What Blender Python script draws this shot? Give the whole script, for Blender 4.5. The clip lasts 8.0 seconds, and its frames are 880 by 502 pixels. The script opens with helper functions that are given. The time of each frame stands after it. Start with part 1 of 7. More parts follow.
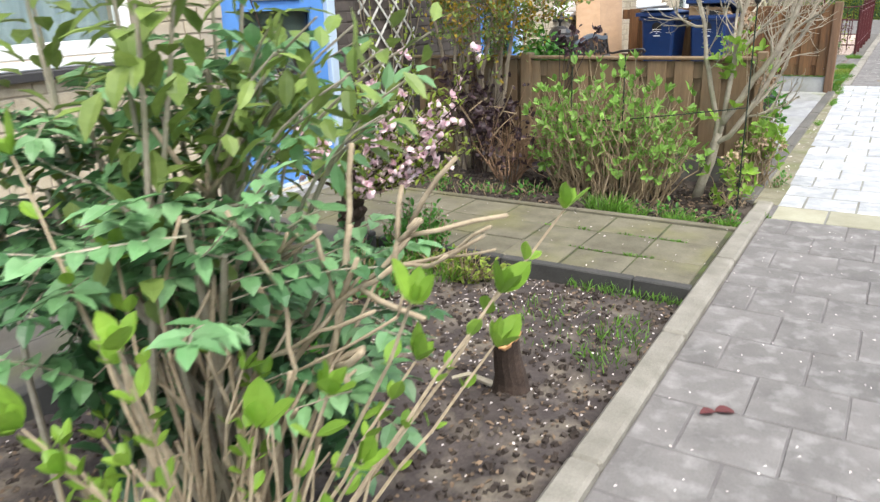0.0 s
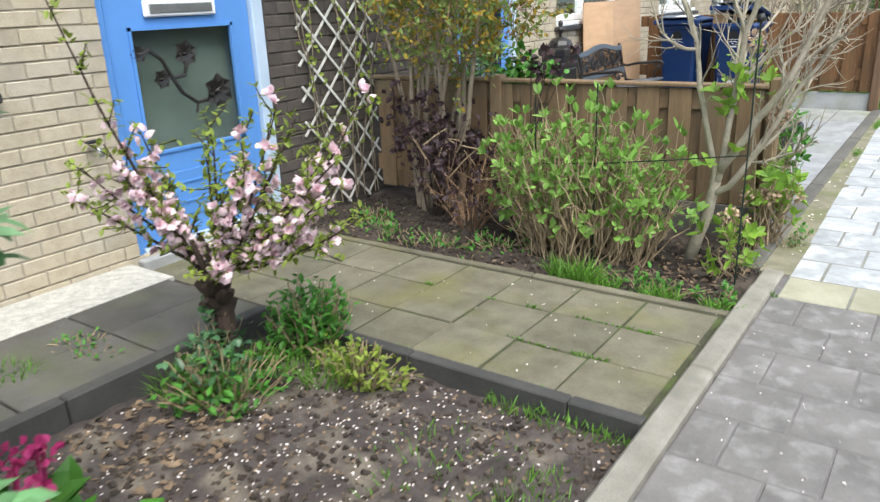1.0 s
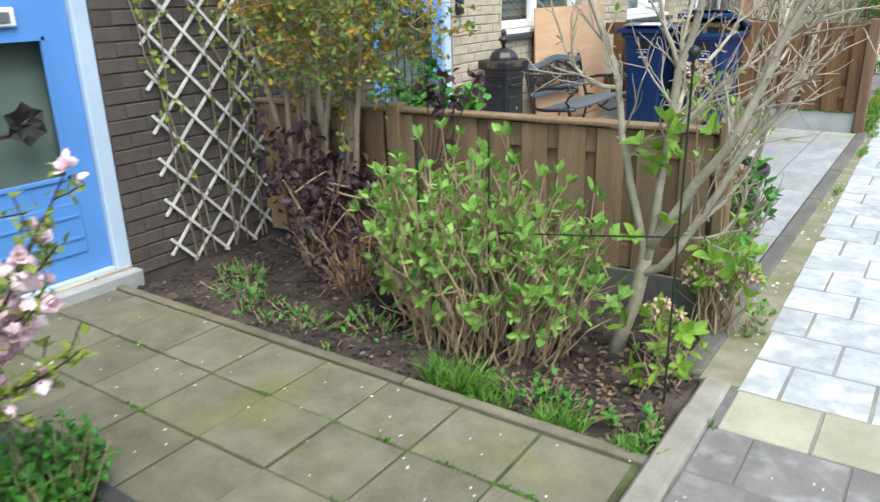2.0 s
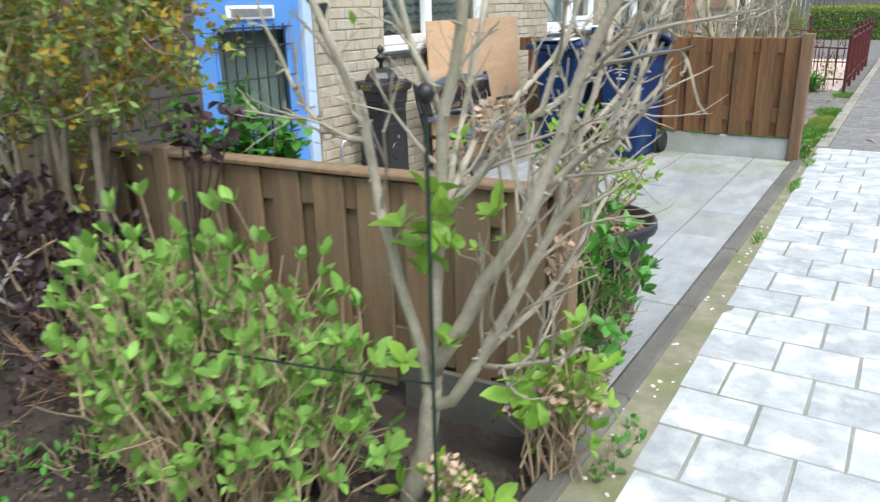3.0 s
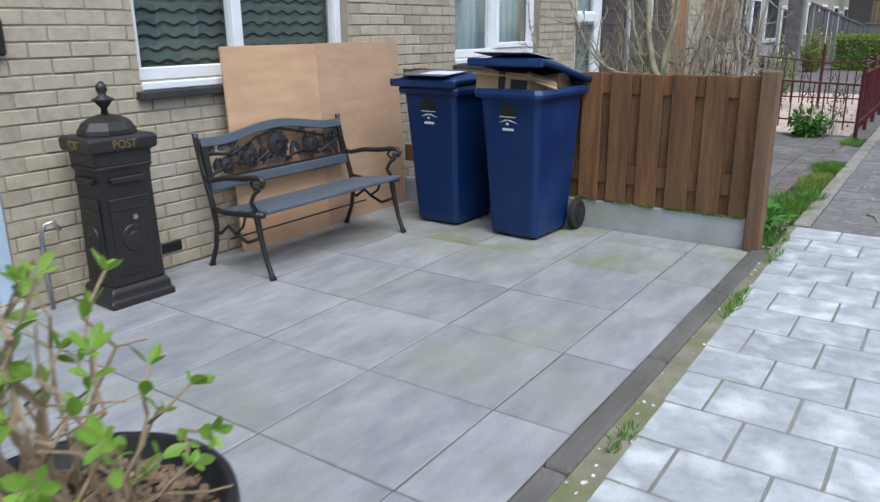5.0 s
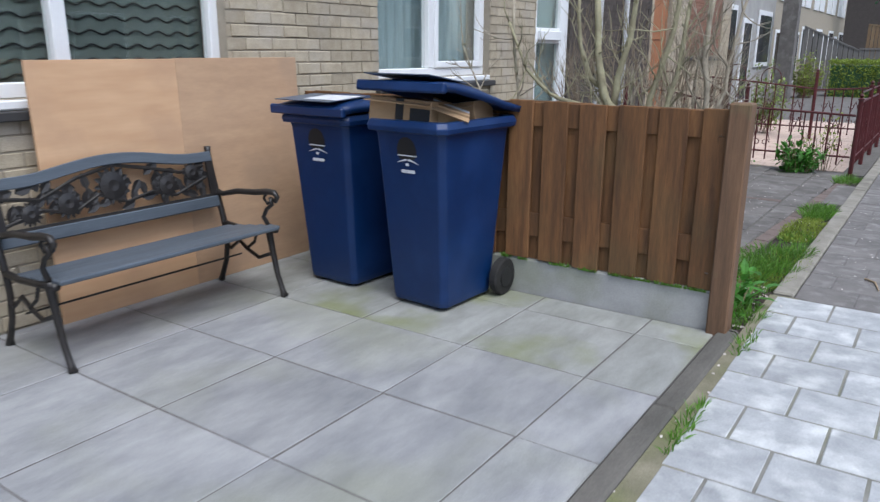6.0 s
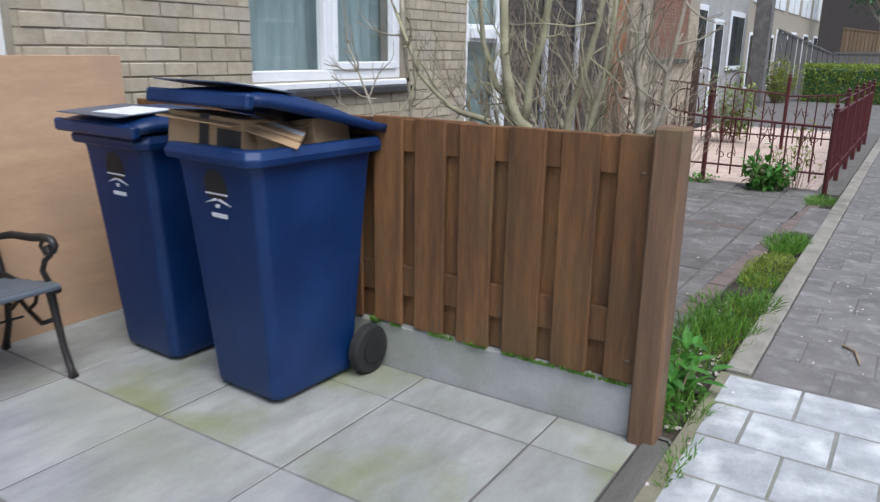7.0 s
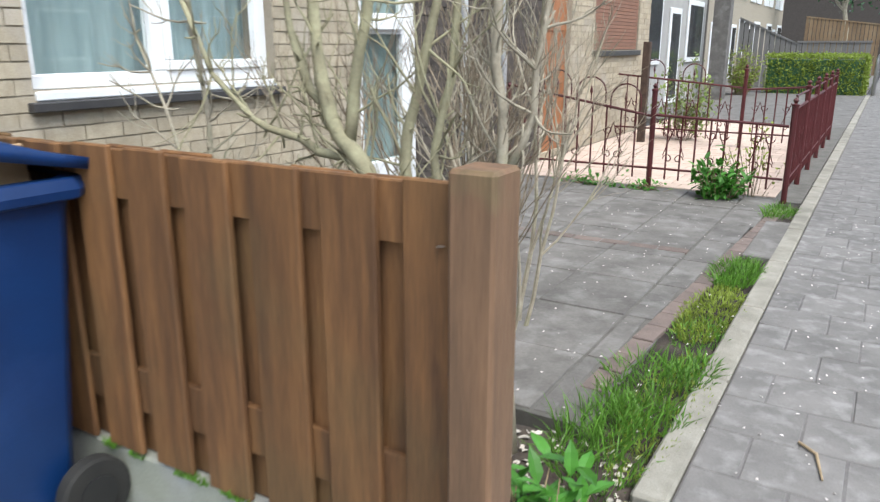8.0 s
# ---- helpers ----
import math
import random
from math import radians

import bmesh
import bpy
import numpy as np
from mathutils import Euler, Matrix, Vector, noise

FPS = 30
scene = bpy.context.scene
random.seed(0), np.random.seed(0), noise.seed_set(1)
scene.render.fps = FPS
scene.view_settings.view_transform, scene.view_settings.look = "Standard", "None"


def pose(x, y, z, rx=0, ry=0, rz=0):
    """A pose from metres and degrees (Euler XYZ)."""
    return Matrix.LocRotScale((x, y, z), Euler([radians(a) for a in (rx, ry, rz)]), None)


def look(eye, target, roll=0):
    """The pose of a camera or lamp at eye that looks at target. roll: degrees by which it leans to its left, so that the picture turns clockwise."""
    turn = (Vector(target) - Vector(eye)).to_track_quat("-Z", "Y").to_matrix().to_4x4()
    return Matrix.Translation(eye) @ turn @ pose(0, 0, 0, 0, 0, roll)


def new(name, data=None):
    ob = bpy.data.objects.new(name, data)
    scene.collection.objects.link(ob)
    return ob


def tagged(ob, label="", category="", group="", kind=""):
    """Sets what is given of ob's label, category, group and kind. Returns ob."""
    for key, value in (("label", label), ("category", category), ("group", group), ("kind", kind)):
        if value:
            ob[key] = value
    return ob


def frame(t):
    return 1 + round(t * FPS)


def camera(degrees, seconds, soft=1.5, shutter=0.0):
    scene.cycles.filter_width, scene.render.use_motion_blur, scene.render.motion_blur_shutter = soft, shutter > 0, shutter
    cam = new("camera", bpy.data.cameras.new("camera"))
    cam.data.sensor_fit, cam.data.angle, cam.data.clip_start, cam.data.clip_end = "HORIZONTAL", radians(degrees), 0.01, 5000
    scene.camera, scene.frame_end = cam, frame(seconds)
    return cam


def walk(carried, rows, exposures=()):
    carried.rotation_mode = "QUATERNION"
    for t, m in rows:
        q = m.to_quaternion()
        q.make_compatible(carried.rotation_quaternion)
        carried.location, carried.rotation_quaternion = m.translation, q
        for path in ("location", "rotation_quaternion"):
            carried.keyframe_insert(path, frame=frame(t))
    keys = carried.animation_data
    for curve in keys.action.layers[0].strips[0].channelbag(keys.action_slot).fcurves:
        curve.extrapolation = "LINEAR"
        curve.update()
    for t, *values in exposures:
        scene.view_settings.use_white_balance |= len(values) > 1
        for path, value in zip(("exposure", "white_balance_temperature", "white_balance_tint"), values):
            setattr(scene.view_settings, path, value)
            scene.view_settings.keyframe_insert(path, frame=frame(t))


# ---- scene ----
cam = camera(61.9, 8.0, soft=1.35, shutter=0.25)
SKY, SUN, SUN_EL, SUN_ROT = 0.15, 1.4, 60, 120
ODD = 0
F1TURN, BIN_TURN_A, BIN_TURN_B = 3.6, -2, -3     # turn of the low fence, turns of the two bins
PLY, PB = (-3.632, 10.32, -2.2), (-3.515, 8.525, -3)   # plywood foot and lean, post box place and turn
EXPOSURES = [(0, 1.7, 6850, 8), (1.2, 1.54, 6600, 4), (2.5, 1.57, 6400, 3), (3.5, 1.31, 6450, 6), (4.2, 0.97, 6400, 8), (5.3, 0.87, 5950, 8), (6.5, 0.85, 6200, 10), (7.4, 1.15, 6200, 9), (8, 1.5, 6500, 5)]
# camera path: seconds, eye, point looked at, roll
PATH = [
    (0, (-0.032, 0.18, 1.364), (-1.037, 1.78, 0.71), -2.0),
    (0.5, (0.007, 0.739, 1.404), (-1.063, 2.3, 0.756), -2.6),
    (1, (-0.021, 1.36, 1.422), (-1.121, 2.898, 0.771), -2.2),
    (1.2, (-0.046, 1.598, 1.453), (-1.155, 3.126, 0.794), -2.0),
    (2.5, (-0.122, 3.179, 1.488), (-1.166, 4.754, 0.832), -1.2),
    (3, (-0.033, 3.827, 1.444), (-1.049, 5.428, 0.809), -1.3),
    (3.5, (0.056, 4.456, 1.407), (-0.934, 6.072, 0.768), -1.0),
    (4, (0.096, 5.111, 1.405), (-0.849, 6.761, 0.785), -1.1),
    (5.3, (0.087, 6.725, 1.391), (-1.041, 8.28, 0.836), -0.5),
    (5.5, (0.073, 6.978, 1.376), (-1.061, 8.535, 0.837), -0.4),
    (6, (-0.046, 7.615, 1.374), (-1.137, 9.206, 0.843), 0.3),
    (6.5, (-0.108, 8.196, 1.38), (-1.175, 9.804, 0.854), 0.4),
    (7, (-0.178, 8.835, 1.373), (-1.223, 10.456, 0.842), 0.9),
    (7.5, (-0.172, 9.443, 1.366), (-1.192, 11.078, 0.831), 0.4),
    (8, (-0.232, 10.085, 1.356), (-1.22, 11.738, 0.815), 0.0),
]
walk(cam, [(t, look(eye, target, roll)) for t, eye, target, roll in PATH], EXPOSURES)

# ---------------------------------------------------------------- light
world = bpy.data.worlds.new("overcast")
scene.world = world
world.use_nodes = True
wn = world.node_tree
wn.nodes.clear()
sky = wn.nodes.new("ShaderNodeTexSky")
sky.sky_type, sky.sun_disc = "NISHITA", False
sky.sun_elevation, sky.sun_rotation = radians(SUN_EL), radians(SUN_ROT)
sky.dust_density, sky.ozone_density, sky.air_density = 1.2, 1.2, 1.0
hsv = wn.nodes.new("ShaderNodeHueSaturation")
hsv.inputs["Saturation"].default_value = 0.6
bgn = wn.nodes.new("ShaderNodeBackground")
bgn.inputs["Strength"].default_value = SKY
wo = wn.nodes.new("ShaderNodeOutputWorld")
wn.links.new(sky.outputs[0], hsv.inputs["Color"])
wn.links.new(hsv.outputs[0], bgn.inputs[0])
wn.links.new(bgn.outputs[0], wo.inputs[0])
sun = new("sun", bpy.data.lights.new("sun", "SUN"))
sun.data.energy, sun.data.angle, sun.data.color = SUN, radians(40), (1.0, 0.98, 0.95)
el, ro = radians(SUN_EL), radians(SUN_ROT)
sun.matrix_world = look((0, 0, 20), Vector((0, 0, 20)) - Vector((math.sin(ro) * math.cos(el), math.cos(ro) * math.cos(el), math.sin(el))))


# ---------------------------------------------------------------- materials
def material(name, col, col2=None, scale=6.0, stretch=(1, 1, 1), rough=0.8, metal=0.0, bump=0.3, fine=60.0,
             spread=0.2, island=0.0, stain=None, stain_amt=0.0, stain_scale=1.2, spec=0.4, through_leaf=0.0, coat=0.0):
    """Two-scale mottled surface in world metres. col to col2 by a broad noise, fine grain as value and bump, stain as patches of a third colour."""
    m = bpy.data.materials.new(name)
    m.use_nodes = True
    nt = m.node_tree
    N, L = nt.nodes, nt.links
    b = N["Principled BSDF"]
    geo = N.new("ShaderNodeNewGeometry")
    mp = N.new("ShaderNodeMapping")
    mp.inputs["Scale"].default_value = stretch
    info = N.new("ShaderNodeObjectInfo")
    add = N.new("ShaderNodeVectorMath")
    add.operation = "MULTIPLY_ADD"
    L.new(info.outputs["Random"], add.inputs[0])
    add.inputs[1].default_value = (7.3, 3.1, 5.7)
    L.new(geo.outputs["Position"], add.inputs[2])
    L.new(add.outputs[0], mp.inputs["Vector"])
    n1 = N.new("ShaderNodeTexNoise")
    n1.inputs["Scale"].default_value, n1.inputs["Detail"].default_value, n1.inputs["Roughness"].default_value = scale, 5, 0.6
    n2 = N.new("ShaderNodeTexNoise")
    n2.inputs["Scale"].default_value, n2.inputs["Detail"].default_value = fine, 4
    for n in (n1, n2):
        L.new(mp.outputs[0], n.inputs["Vector"])
    ramp = N.new("ShaderNodeMapRange")
    ramp.inputs["From Min"].default_value, ramp.inputs["From Max"].default_value = 0.32, 0.68
    L.new(n1.outputs["Fac"], ramp.inputs["Value"])
    mix = N.new("ShaderNodeMix")
    mix.data_type = "RGBA"
    mix.inputs["A"].default_value = (*col, 1)
    mix.inputs["B"].default_value = (*(col2 or tuple(c * 0.7 for c in col)), 1)
    L.new(ramp.outputs[0], mix.inputs["Factor"])
    out = mix.outputs["Result"]
    if stain:
        n3 = N.new("ShaderNodeTexNoise")
        n3.inputs["Scale"].default_value, n3.inputs["Detail"].default_value = stain_scale, 6
        L.new(geo.outputs["Position"], n3.inputs["Vector"])
        r3 = N.new("ShaderNodeMapRange")
        r3.inputs["From Min"].default_value, r3.inputs["From Max"].default_value, r3.inputs["To Max"].default_value = 0.5, 0.68, stain_amt
        L.new(n3.outputs["Fac"], r3.inputs["Value"])
        m3 = N.new("ShaderNodeMix")
        m3.data_type = "RGBA"
        L.new(r3.outputs[0], m3.inputs["Factor"])
        L.new(out, m3.inputs["A"])
        m3.inputs["B"].default_value = (*stain, 1)
        out = m3.outputs["Result"]
    # value varies by grain and from piece to piece
    val = N.new("ShaderNodeMath")
    val.operation = "MULTIPLY_ADD"
    L.new(n2.outputs["Fac"], val.inputs[0])
    val.inputs[1].default_value, val.inputs[2].default_value = spread * 1.6, 1 - spread * 0.8
    v2 = N.new("ShaderNodeMath")
    v2.operation = "MULTIPLY_ADD"
    L.new(geo.outputs["Random Per Island"] if island else info.outputs["Random"], v2.inputs[0])
    amt = island or spread * 0.8
    v2.inputs[1].default_value, v2.inputs[2].default_value = amt, 1 - amt / 2
    vm = N.new("ShaderNodeMath")
    vm.operation = "MULTIPLY"
    L.new(val.outputs[0], vm.inputs[0])
    L.new(v2.outputs[0], vm.inputs[1])
    hs = N.new("ShaderNodeHueSaturation")
    L.new(vm.outputs[0], hs.inputs["Value"])
    L.new(out, hs.inputs["Color"])
    L.new(hs.outputs[0], b.inputs["Base Color"])
    b.inputs["Roughness"].default_value, b.inputs["Metallic"].default_value = rough, metal
    b.inputs["Specular IOR Level"].default_value, b.inputs["Coat Weight"].default_value = spec, coat
    if bump:
        bp = N.new("ShaderNodeBump")
        bp.inputs["Strength"].default_value, bp.inputs["Distance"].default_value = bump, 0.004
        L.new(n2.outputs["Fac"], bp.inputs["Height"])
        L.new(bp.outputs[0], b.inputs["Normal"])
    if through_leaf:
        tr = N.new("ShaderNodeBsdfTranslucent")
        L.new(hs.outputs[0], tr.inputs["Color"])
        ms = N.new("ShaderNodeMixShader")
        ms.inputs[0].default_value = through_leaf
        o = N["Material Output"]
        L.new(b.outputs[0], ms.inputs[1])
        L.new(tr.outputs[0], ms.inputs[2])
        L.new(ms.outputs[0], o.inputs["Surface"])
    return m


def glass(name, col=(0.9, 0.95, 0.95), rough=0.02, bumpy=0.0):
    m = bpy.data.materials.new(name)
    m.use_nodes = True
    b = m.node_tree.nodes["Principled BSDF"]
    b.inputs["Base Color"].default_value = (*col, 1)
    b.inputs["Roughness"].default_value, b.inputs["IOR"].default_value = rough, 1.45
    b.inputs["Transmission Weight"].default_value = 1.0
    if bumpy:
        n = m.node_tree.nodes.new("ShaderNodeTexVoronoi")
        n.inputs["Scale"].default_value = 90
        bp = m.node_tree.nodes.new("ShaderNodeBump")
        bp.inputs["Strength"].default_value = bumpy
        geo = m.node_tree.nodes.new("ShaderNodeNewGeometry")
        m.node_tree.links.new(geo.outputs["Position"], n.inputs["Vector"])
        m.node_tree.links.new(n.outputs["Distance"], bp.inputs["Height"])
        m.node_tree.links.new(bp.outputs[0], b.inputs["Normal"])
    return m


MAT = dict(
    paver=material("pale_grey_paver", (0.42, 0.43, 0.44), (0.29, 0.3, 0.31), 9, fine=120, rough=0.75, spread=0.24, bump=0.4, stain=(0.64, 0.65, 0.64), stain_amt=0.7, stain_scale=6),
    joint=material("sandy_joint", (0.27, 0.265, 0.24), (0.17, 0.165, 0.145), 5, fine=200, rough=0.95, bump=0.6, stain=(0.17, 0.18, 0.1), stain_amt=0.5, stain_scale=2),
    dark_tile=material("worn_dark_concrete", (0.19, 0.178, 0.17), (0.125, 0.117, 0.112), 4, fine=110, rough=0.9, spread=0.2, bump=0.5, stain=(0.3, 0.29, 0.28), stain_amt=0.55, stain_scale=11),
    dark_joint=material("dirt_joint", (0.14, 0.13, 0.12), (0.085, 0.08, 0.07), 6, fine=200, rough=0.95, bump=0.6),
    patio=material("mottled_grey_slab", (0.345, 0.347, 0.352), (0.215, 0.22, 0.23), 3.0, (2.4, 0.9, 1), fine=120, rough=0.6, spread=0.24, bump=0.25, stain=(0.25, 0.26, 0.18), stain_amt=0.5, stain_scale=1.1),
    moss_tile=material("mossy_concrete_tile", (0.17, 0.155, 0.112), (0.105, 0.095, 0.065), 6, fine=90, rough=0.95, spread=0.28, bump=0.5, stain=(0.15, 0.145, 0.045), stain_amt=0.5, stain_scale=2.0),
    slab_b=material("weathered_grey_slab", (0.168, 0.156, 0.146), (0.1, 0.092, 0.085), 4, fine=60, rough=0.9, spread=0.3, bump=0.4, stain=(0.26, 0.25, 0.24), stain_amt=0.5, stain_scale=6),
    red_brick=material("red_paving_brick", (0.175, 0.132, 0.115), (0.12, 0.094, 0.084), 9, fine=120, rough=0.9, spread=0.35),
    pink=material("pink_paving", (0.55, 0.43, 0.36), (0.47, 0.36, 0.3), 6, fine=90, rough=0.85, spread=0.2),
    kerb=material("worn_kerb_concrete", (0.3, 0.28, 0.24), (0.2, 0.185, 0.155), 6, fine=120, rough=0.9, spread=0.25, bump=0.6, stain=(0.16, 0.15, 0.12), stain_amt=0.6, stain_scale=5),
    edging=material("dark_edging", (0.145, 0.135, 0.12), (0.09, 0.085, 0.075), 7, (1, 0.3, 1), fine=150, rough=0.9, spread=0.3, bump=0.5),
    soil=material("dark_garden_soil", (0.045, 0.034, 0.028), (0.023, 0.017, 0.014), 9, fine=70, rough=1.0, spread=0.5, bump=1.0, stain=(0.11, 0.09, 0.07), stain_amt=0.6, stain_scale=4),
    soil_grey=material("grey_bed_soil", (0.066, 0.054, 0.05), (0.034, 0.027, 0.025), 10, fine=90, rough=1.0, spread=0.5, bump=1.0, stain=(0.2, 0.17, 0.13), stain_amt=0.6, stain_scale=6),
    gravel=material("pale_gravel", (0.62, 0.6, 0.55), (0.42, 0.4, 0.36), 20, fine=120, rough=0.95, spread=0.6, bump=1.0),
    asphalt=material("asphalt", (0.06, 0.06, 0.062), (0.045, 0.045, 0.046), 4, fine=200, rough=0.9, spread=0.3),
    brick=material("yellow_brick", (0.44, 0.38, 0.285), (0.35, 0.295, 0.215), 14, fine=140, rough=0.9, spread=0.28, bump=0.6, island=0.24, stain=(0.4, 0.36, 0.31), stain_amt=0.6, stain_scale=3),
    mortar=material("grey_mortar", (0.36, 0.315, 0.25), (0.29, 0.255, 0.2), 10, fine=150, rough=1.0, bump=0.5),
    dark_brick=material("dark_brick", (0.085, 0.07, 0.062), (0.06, 0.05, 0.044), 12, fine=140, rough=0.9, spread=0.25, bump=0.5, island=0.3),
    dark_mortar=material("dark_mortar", (0.075, 0.062, 0.055), (0.055, 0.046, 0.04), 10, fine=150, rough=1.0, bump=0.5),
    wood_old=material("weathered_fence_board", (0.24, 0.158, 0.088), (0.155, 0.102, 0.058), 2.5, (9, 9, 0.9), fine=22, rough=0.85, spread=0.3, bump=0.35, stain=(0.2, 0.17, 0.11), stain_amt=0.5, stain_scale=3),
    wood_red=material("stained_fence_board", (0.22, 0.105, 0.04), (0.092, 0.044, 0.02), 2.2, (9, 9, 0.8), fine=20, rough=0.75, spread=0.42, bump=0.3, stain=(0.125, 0.085, 0.038), stain_amt=0.5, stain_scale=2.2),
    post=material("greenish_post_wood", (0.185, 0.105, 0.06), (0.11, 0.066, 0.04), 2.5, (9, 9, 0.8), fine=22, rough=0.8, spread=0.3, bump=0.35, stain=(0.16, 0.145, 0.07), stain_amt=0.8, stain_scale=3),
    concrete=material("concrete_plank", (0.37, 0.37, 0.365), (0.29, 0.29, 0.285), 6, fine=110, rough=0.9, spread=0.2, bump=0.4, stain=(0.2, 0.22, 0.12), stain_amt=0.4, stain_scale=3),
    ply=material("plywood", (0.62, 0.4, 0.24), (0.54, 0.33, 0.19), 2.0, (0.8, 1.2, 8), fine=16, rough=0.6, spread=0.07, bump=0.05, stain=(0.46, 0.29, 0.18), stain_amt=0.6, stain_scale=2.5),
    blue=material("blue_door_paint", (0.105, 0.27, 0.62), (0.095, 0.245, 0.57), 3, fine=60, rough=0.4, spread=0.06, bump=0.05),
    pale_blue=material("pale_blue_frame_paint", (0.46, 0.56, 0.68), (0.4, 0.5, 0.62), 4, fine=60, rough=0.45, spread=0.1, bump=0.08),
    white=material("white_paint", (0.8, 0.81, 0.82), (0.72, 0.73, 0.75), 3, fine=50, rough=0.4, spread=0.05, bump=0.05),
    bin_blue=material("blue_bin_plastic", (0.003, 0.026, 0.105), (0.003, 0.019, 0.08), 3, fine=140, rough=0.42, spread=0.14, bump=0.08, stain=(0.013, 0.042, 0.145), stain_amt=0.6, stain_scale=3),
    black_plastic=material("black_plastic", (0.014, 0.014, 0.015), (0.02, 0.02, 0.021), 4, fine=80, rough=0.45, spread=0.2, bump=0.05),
    rubber=material("rubber", (0.018, 0.018, 0.018), (0.028, 0.027, 0.026), 8, fine=90, rough=0.85),
    iron=material("black_cast_iron", (0.013, 0.012, 0.012), (0.024, 0.02, 0.018), 12, fine=90, rough=0.42, spread=0.3, bump=0.3, spec=0.55),
    bench_wood=material("blue_grey_bench_slat", (0.1, 0.12, 0.145), (0.07, 0.085, 0.105), 3, (8, 0.8, 8), fine=25, rough=0.5, spread=0.2, bump=0.2),
    gold=material("dull_gold", (0.42, 0.31, 0.12), (0.3, 0.22, 0.09), 20, rough=0.4, metal=0.6),
    zinc=material("galvanised_steel", (0.55, 0.55, 0.55), (0.42, 0.42, 0.42), 8, rough=0.35, metal=0.9, bump=0.05),
    maroon=material("maroon_iron_paint", (0.085, 0.016, 0.018), (0.06, 0.012, 0.013), 10, fine=80, rough=0.5, spread=0.2),
    sill=material("dark_stone_sill", (0.035, 0.034, 0.036), (0.05, 0.048, 0.048), 9, fine=120, rough=0.5, spread=0.2),
    trellis=material("grey_weathered_lath", (0.66, 0.65, 0.61), (0.5, 0.49, 0.46), 8, fine=60, rough=0.9, spread=0.3),
    card=material("cardboard", (0.42, 0.28, 0.16), (0.36, 0.24, 0.135), 5, fine=90, rough=0.85, spread=0.12),
    tape=material("dark_print", (0.02, 0.024, 0.03), rough=0.4, bump=0),
    paper=material("worn_paper", (0.72, 0.73, 0.75), (0.58, 0.59, 0.62), 18, fine=90, rough=0.7, spread=0.15),
    leaf_h=material("fresh_hydrangea_leaf", (0.27, 0.43, 0.065), (0.17, 0.32, 0.04), 9, fine=70, rough=0.45, spread=0.15, island=0.5, bump=0.3, through_leaf=0.35),
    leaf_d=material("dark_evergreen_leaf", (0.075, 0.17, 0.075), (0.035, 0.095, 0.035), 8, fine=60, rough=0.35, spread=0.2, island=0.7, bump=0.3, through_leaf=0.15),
    leaf_m=material("blue_green_pinnate_leaf", (0.22, 0.38, 0.19), (0.1, 0.25, 0.085), 8, fine=60, rough=0.42, spread=0.15, island=0.5, bump=0.2, through_leaf=0.2),
    leaf_y=material("yellow_green_leaf", (0.26, 0.33, 0.05), (0.19, 0.26, 0.04), 8, fine=60, rough=0.5, spread=0.2, island=0.5, bump=0.2, through_leaf=0.35),
    leaf_y2=material("olive_green_leaf", (0.24, 0.32, 0.085), (0.13, 0.2, 0.045), 8, fine=60, rough=0.45, spread=0.2, island=0.6, bump=0.2, through_leaf=0.3),
    leaf_g=material("bright_green_leaf", (0.085, 0.26, 0.035), (0.055, 0.18, 0.025), 8, fine=60, rough=0.45, spread=0.2, island=0.6, bump=0.2, through_leaf=0.3),
    leaf_p=material("plum_dark_leaf", (0.05, 0.026, 0.03), (0.03, 0.016, 0.02), 8, fine=60, rough=0.6, spread=0.2, island=0.7, bump=0.2, through_leaf=0.1),
    leaf_dry=material("dry_leaf_litter", (0.2, 0.14, 0.09), (0.11, 0.075, 0.05), 8, fine=60, rough=0.9, spread=0.3, island=0.9, bump=0.3),
    forsythia=material("forsythia_petal", (0.38, 0.27, 0.03), (0.3, 0.2, 0.02), 8, rough=0.6, island=0.5, through_leaf=0.3, bump=0),
    grass=material("grass_blade", (0.15, 0.32, 0.045), (0.09, 0.2, 0.028), 3, fine=40, rough=0.5, island=0.7, through_leaf=0.35, bump=0),
    twig=material("tan_twig_bark", (0.36, 0.27, 0.17), (0.25, 0.185, 0.115), 14, fine=90, rough=0.85, spread=0.3, island=0.3, bump=0.5),
    bark=material("grey_brown_bark", (0.41, 0.365, 0.285), (0.27, 0.235, 0.18), 14, fine=90, rough=0.9, spread=0.3, island=0.3, bump=0.6, stain=(0.2, 0.21, 0.12), stain_amt=0.5, stain_scale=6),
    bark_d=material("dark_bark", (0.075, 0.05, 0.038), (0.04, 0.027, 0.021), 20, fine=90, rough=0.95, spread=0.4, bump=1.0),
    cut=material("fresh_cut_wood", (0.62, 0.34, 0.16), (0.55, 0.28, 0.12), 9, fine=60, rough=0.7, spread=0.15),
    petal=material("pink_blossom", (0.82, 0.56, 0.64), (0.88, 0.76, 0.79), 30, fine=90, rough=0.7, island=0.3, spread=0.1, through_leaf=0.3, bump=0),
    petal_w=material("fallen_petal", (0.72, 0.66, 0.64), (0.6, 0.52, 0.48), 30, rough=0.8, island=0.3, bump=0),
    magenta=material("magenta_flower", (0.55, 0.05, 0.2), (0.4, 0.03, 0.15), 20, rough=0.6, island=0.4, through_leaf=0.2, bump=0),
    dry_flower=material("dry_flower_head", (0.5, 0.37, 0.26), (0.4, 0.28, 0.19), 20, rough=0.9, island=0.4, bump=0),
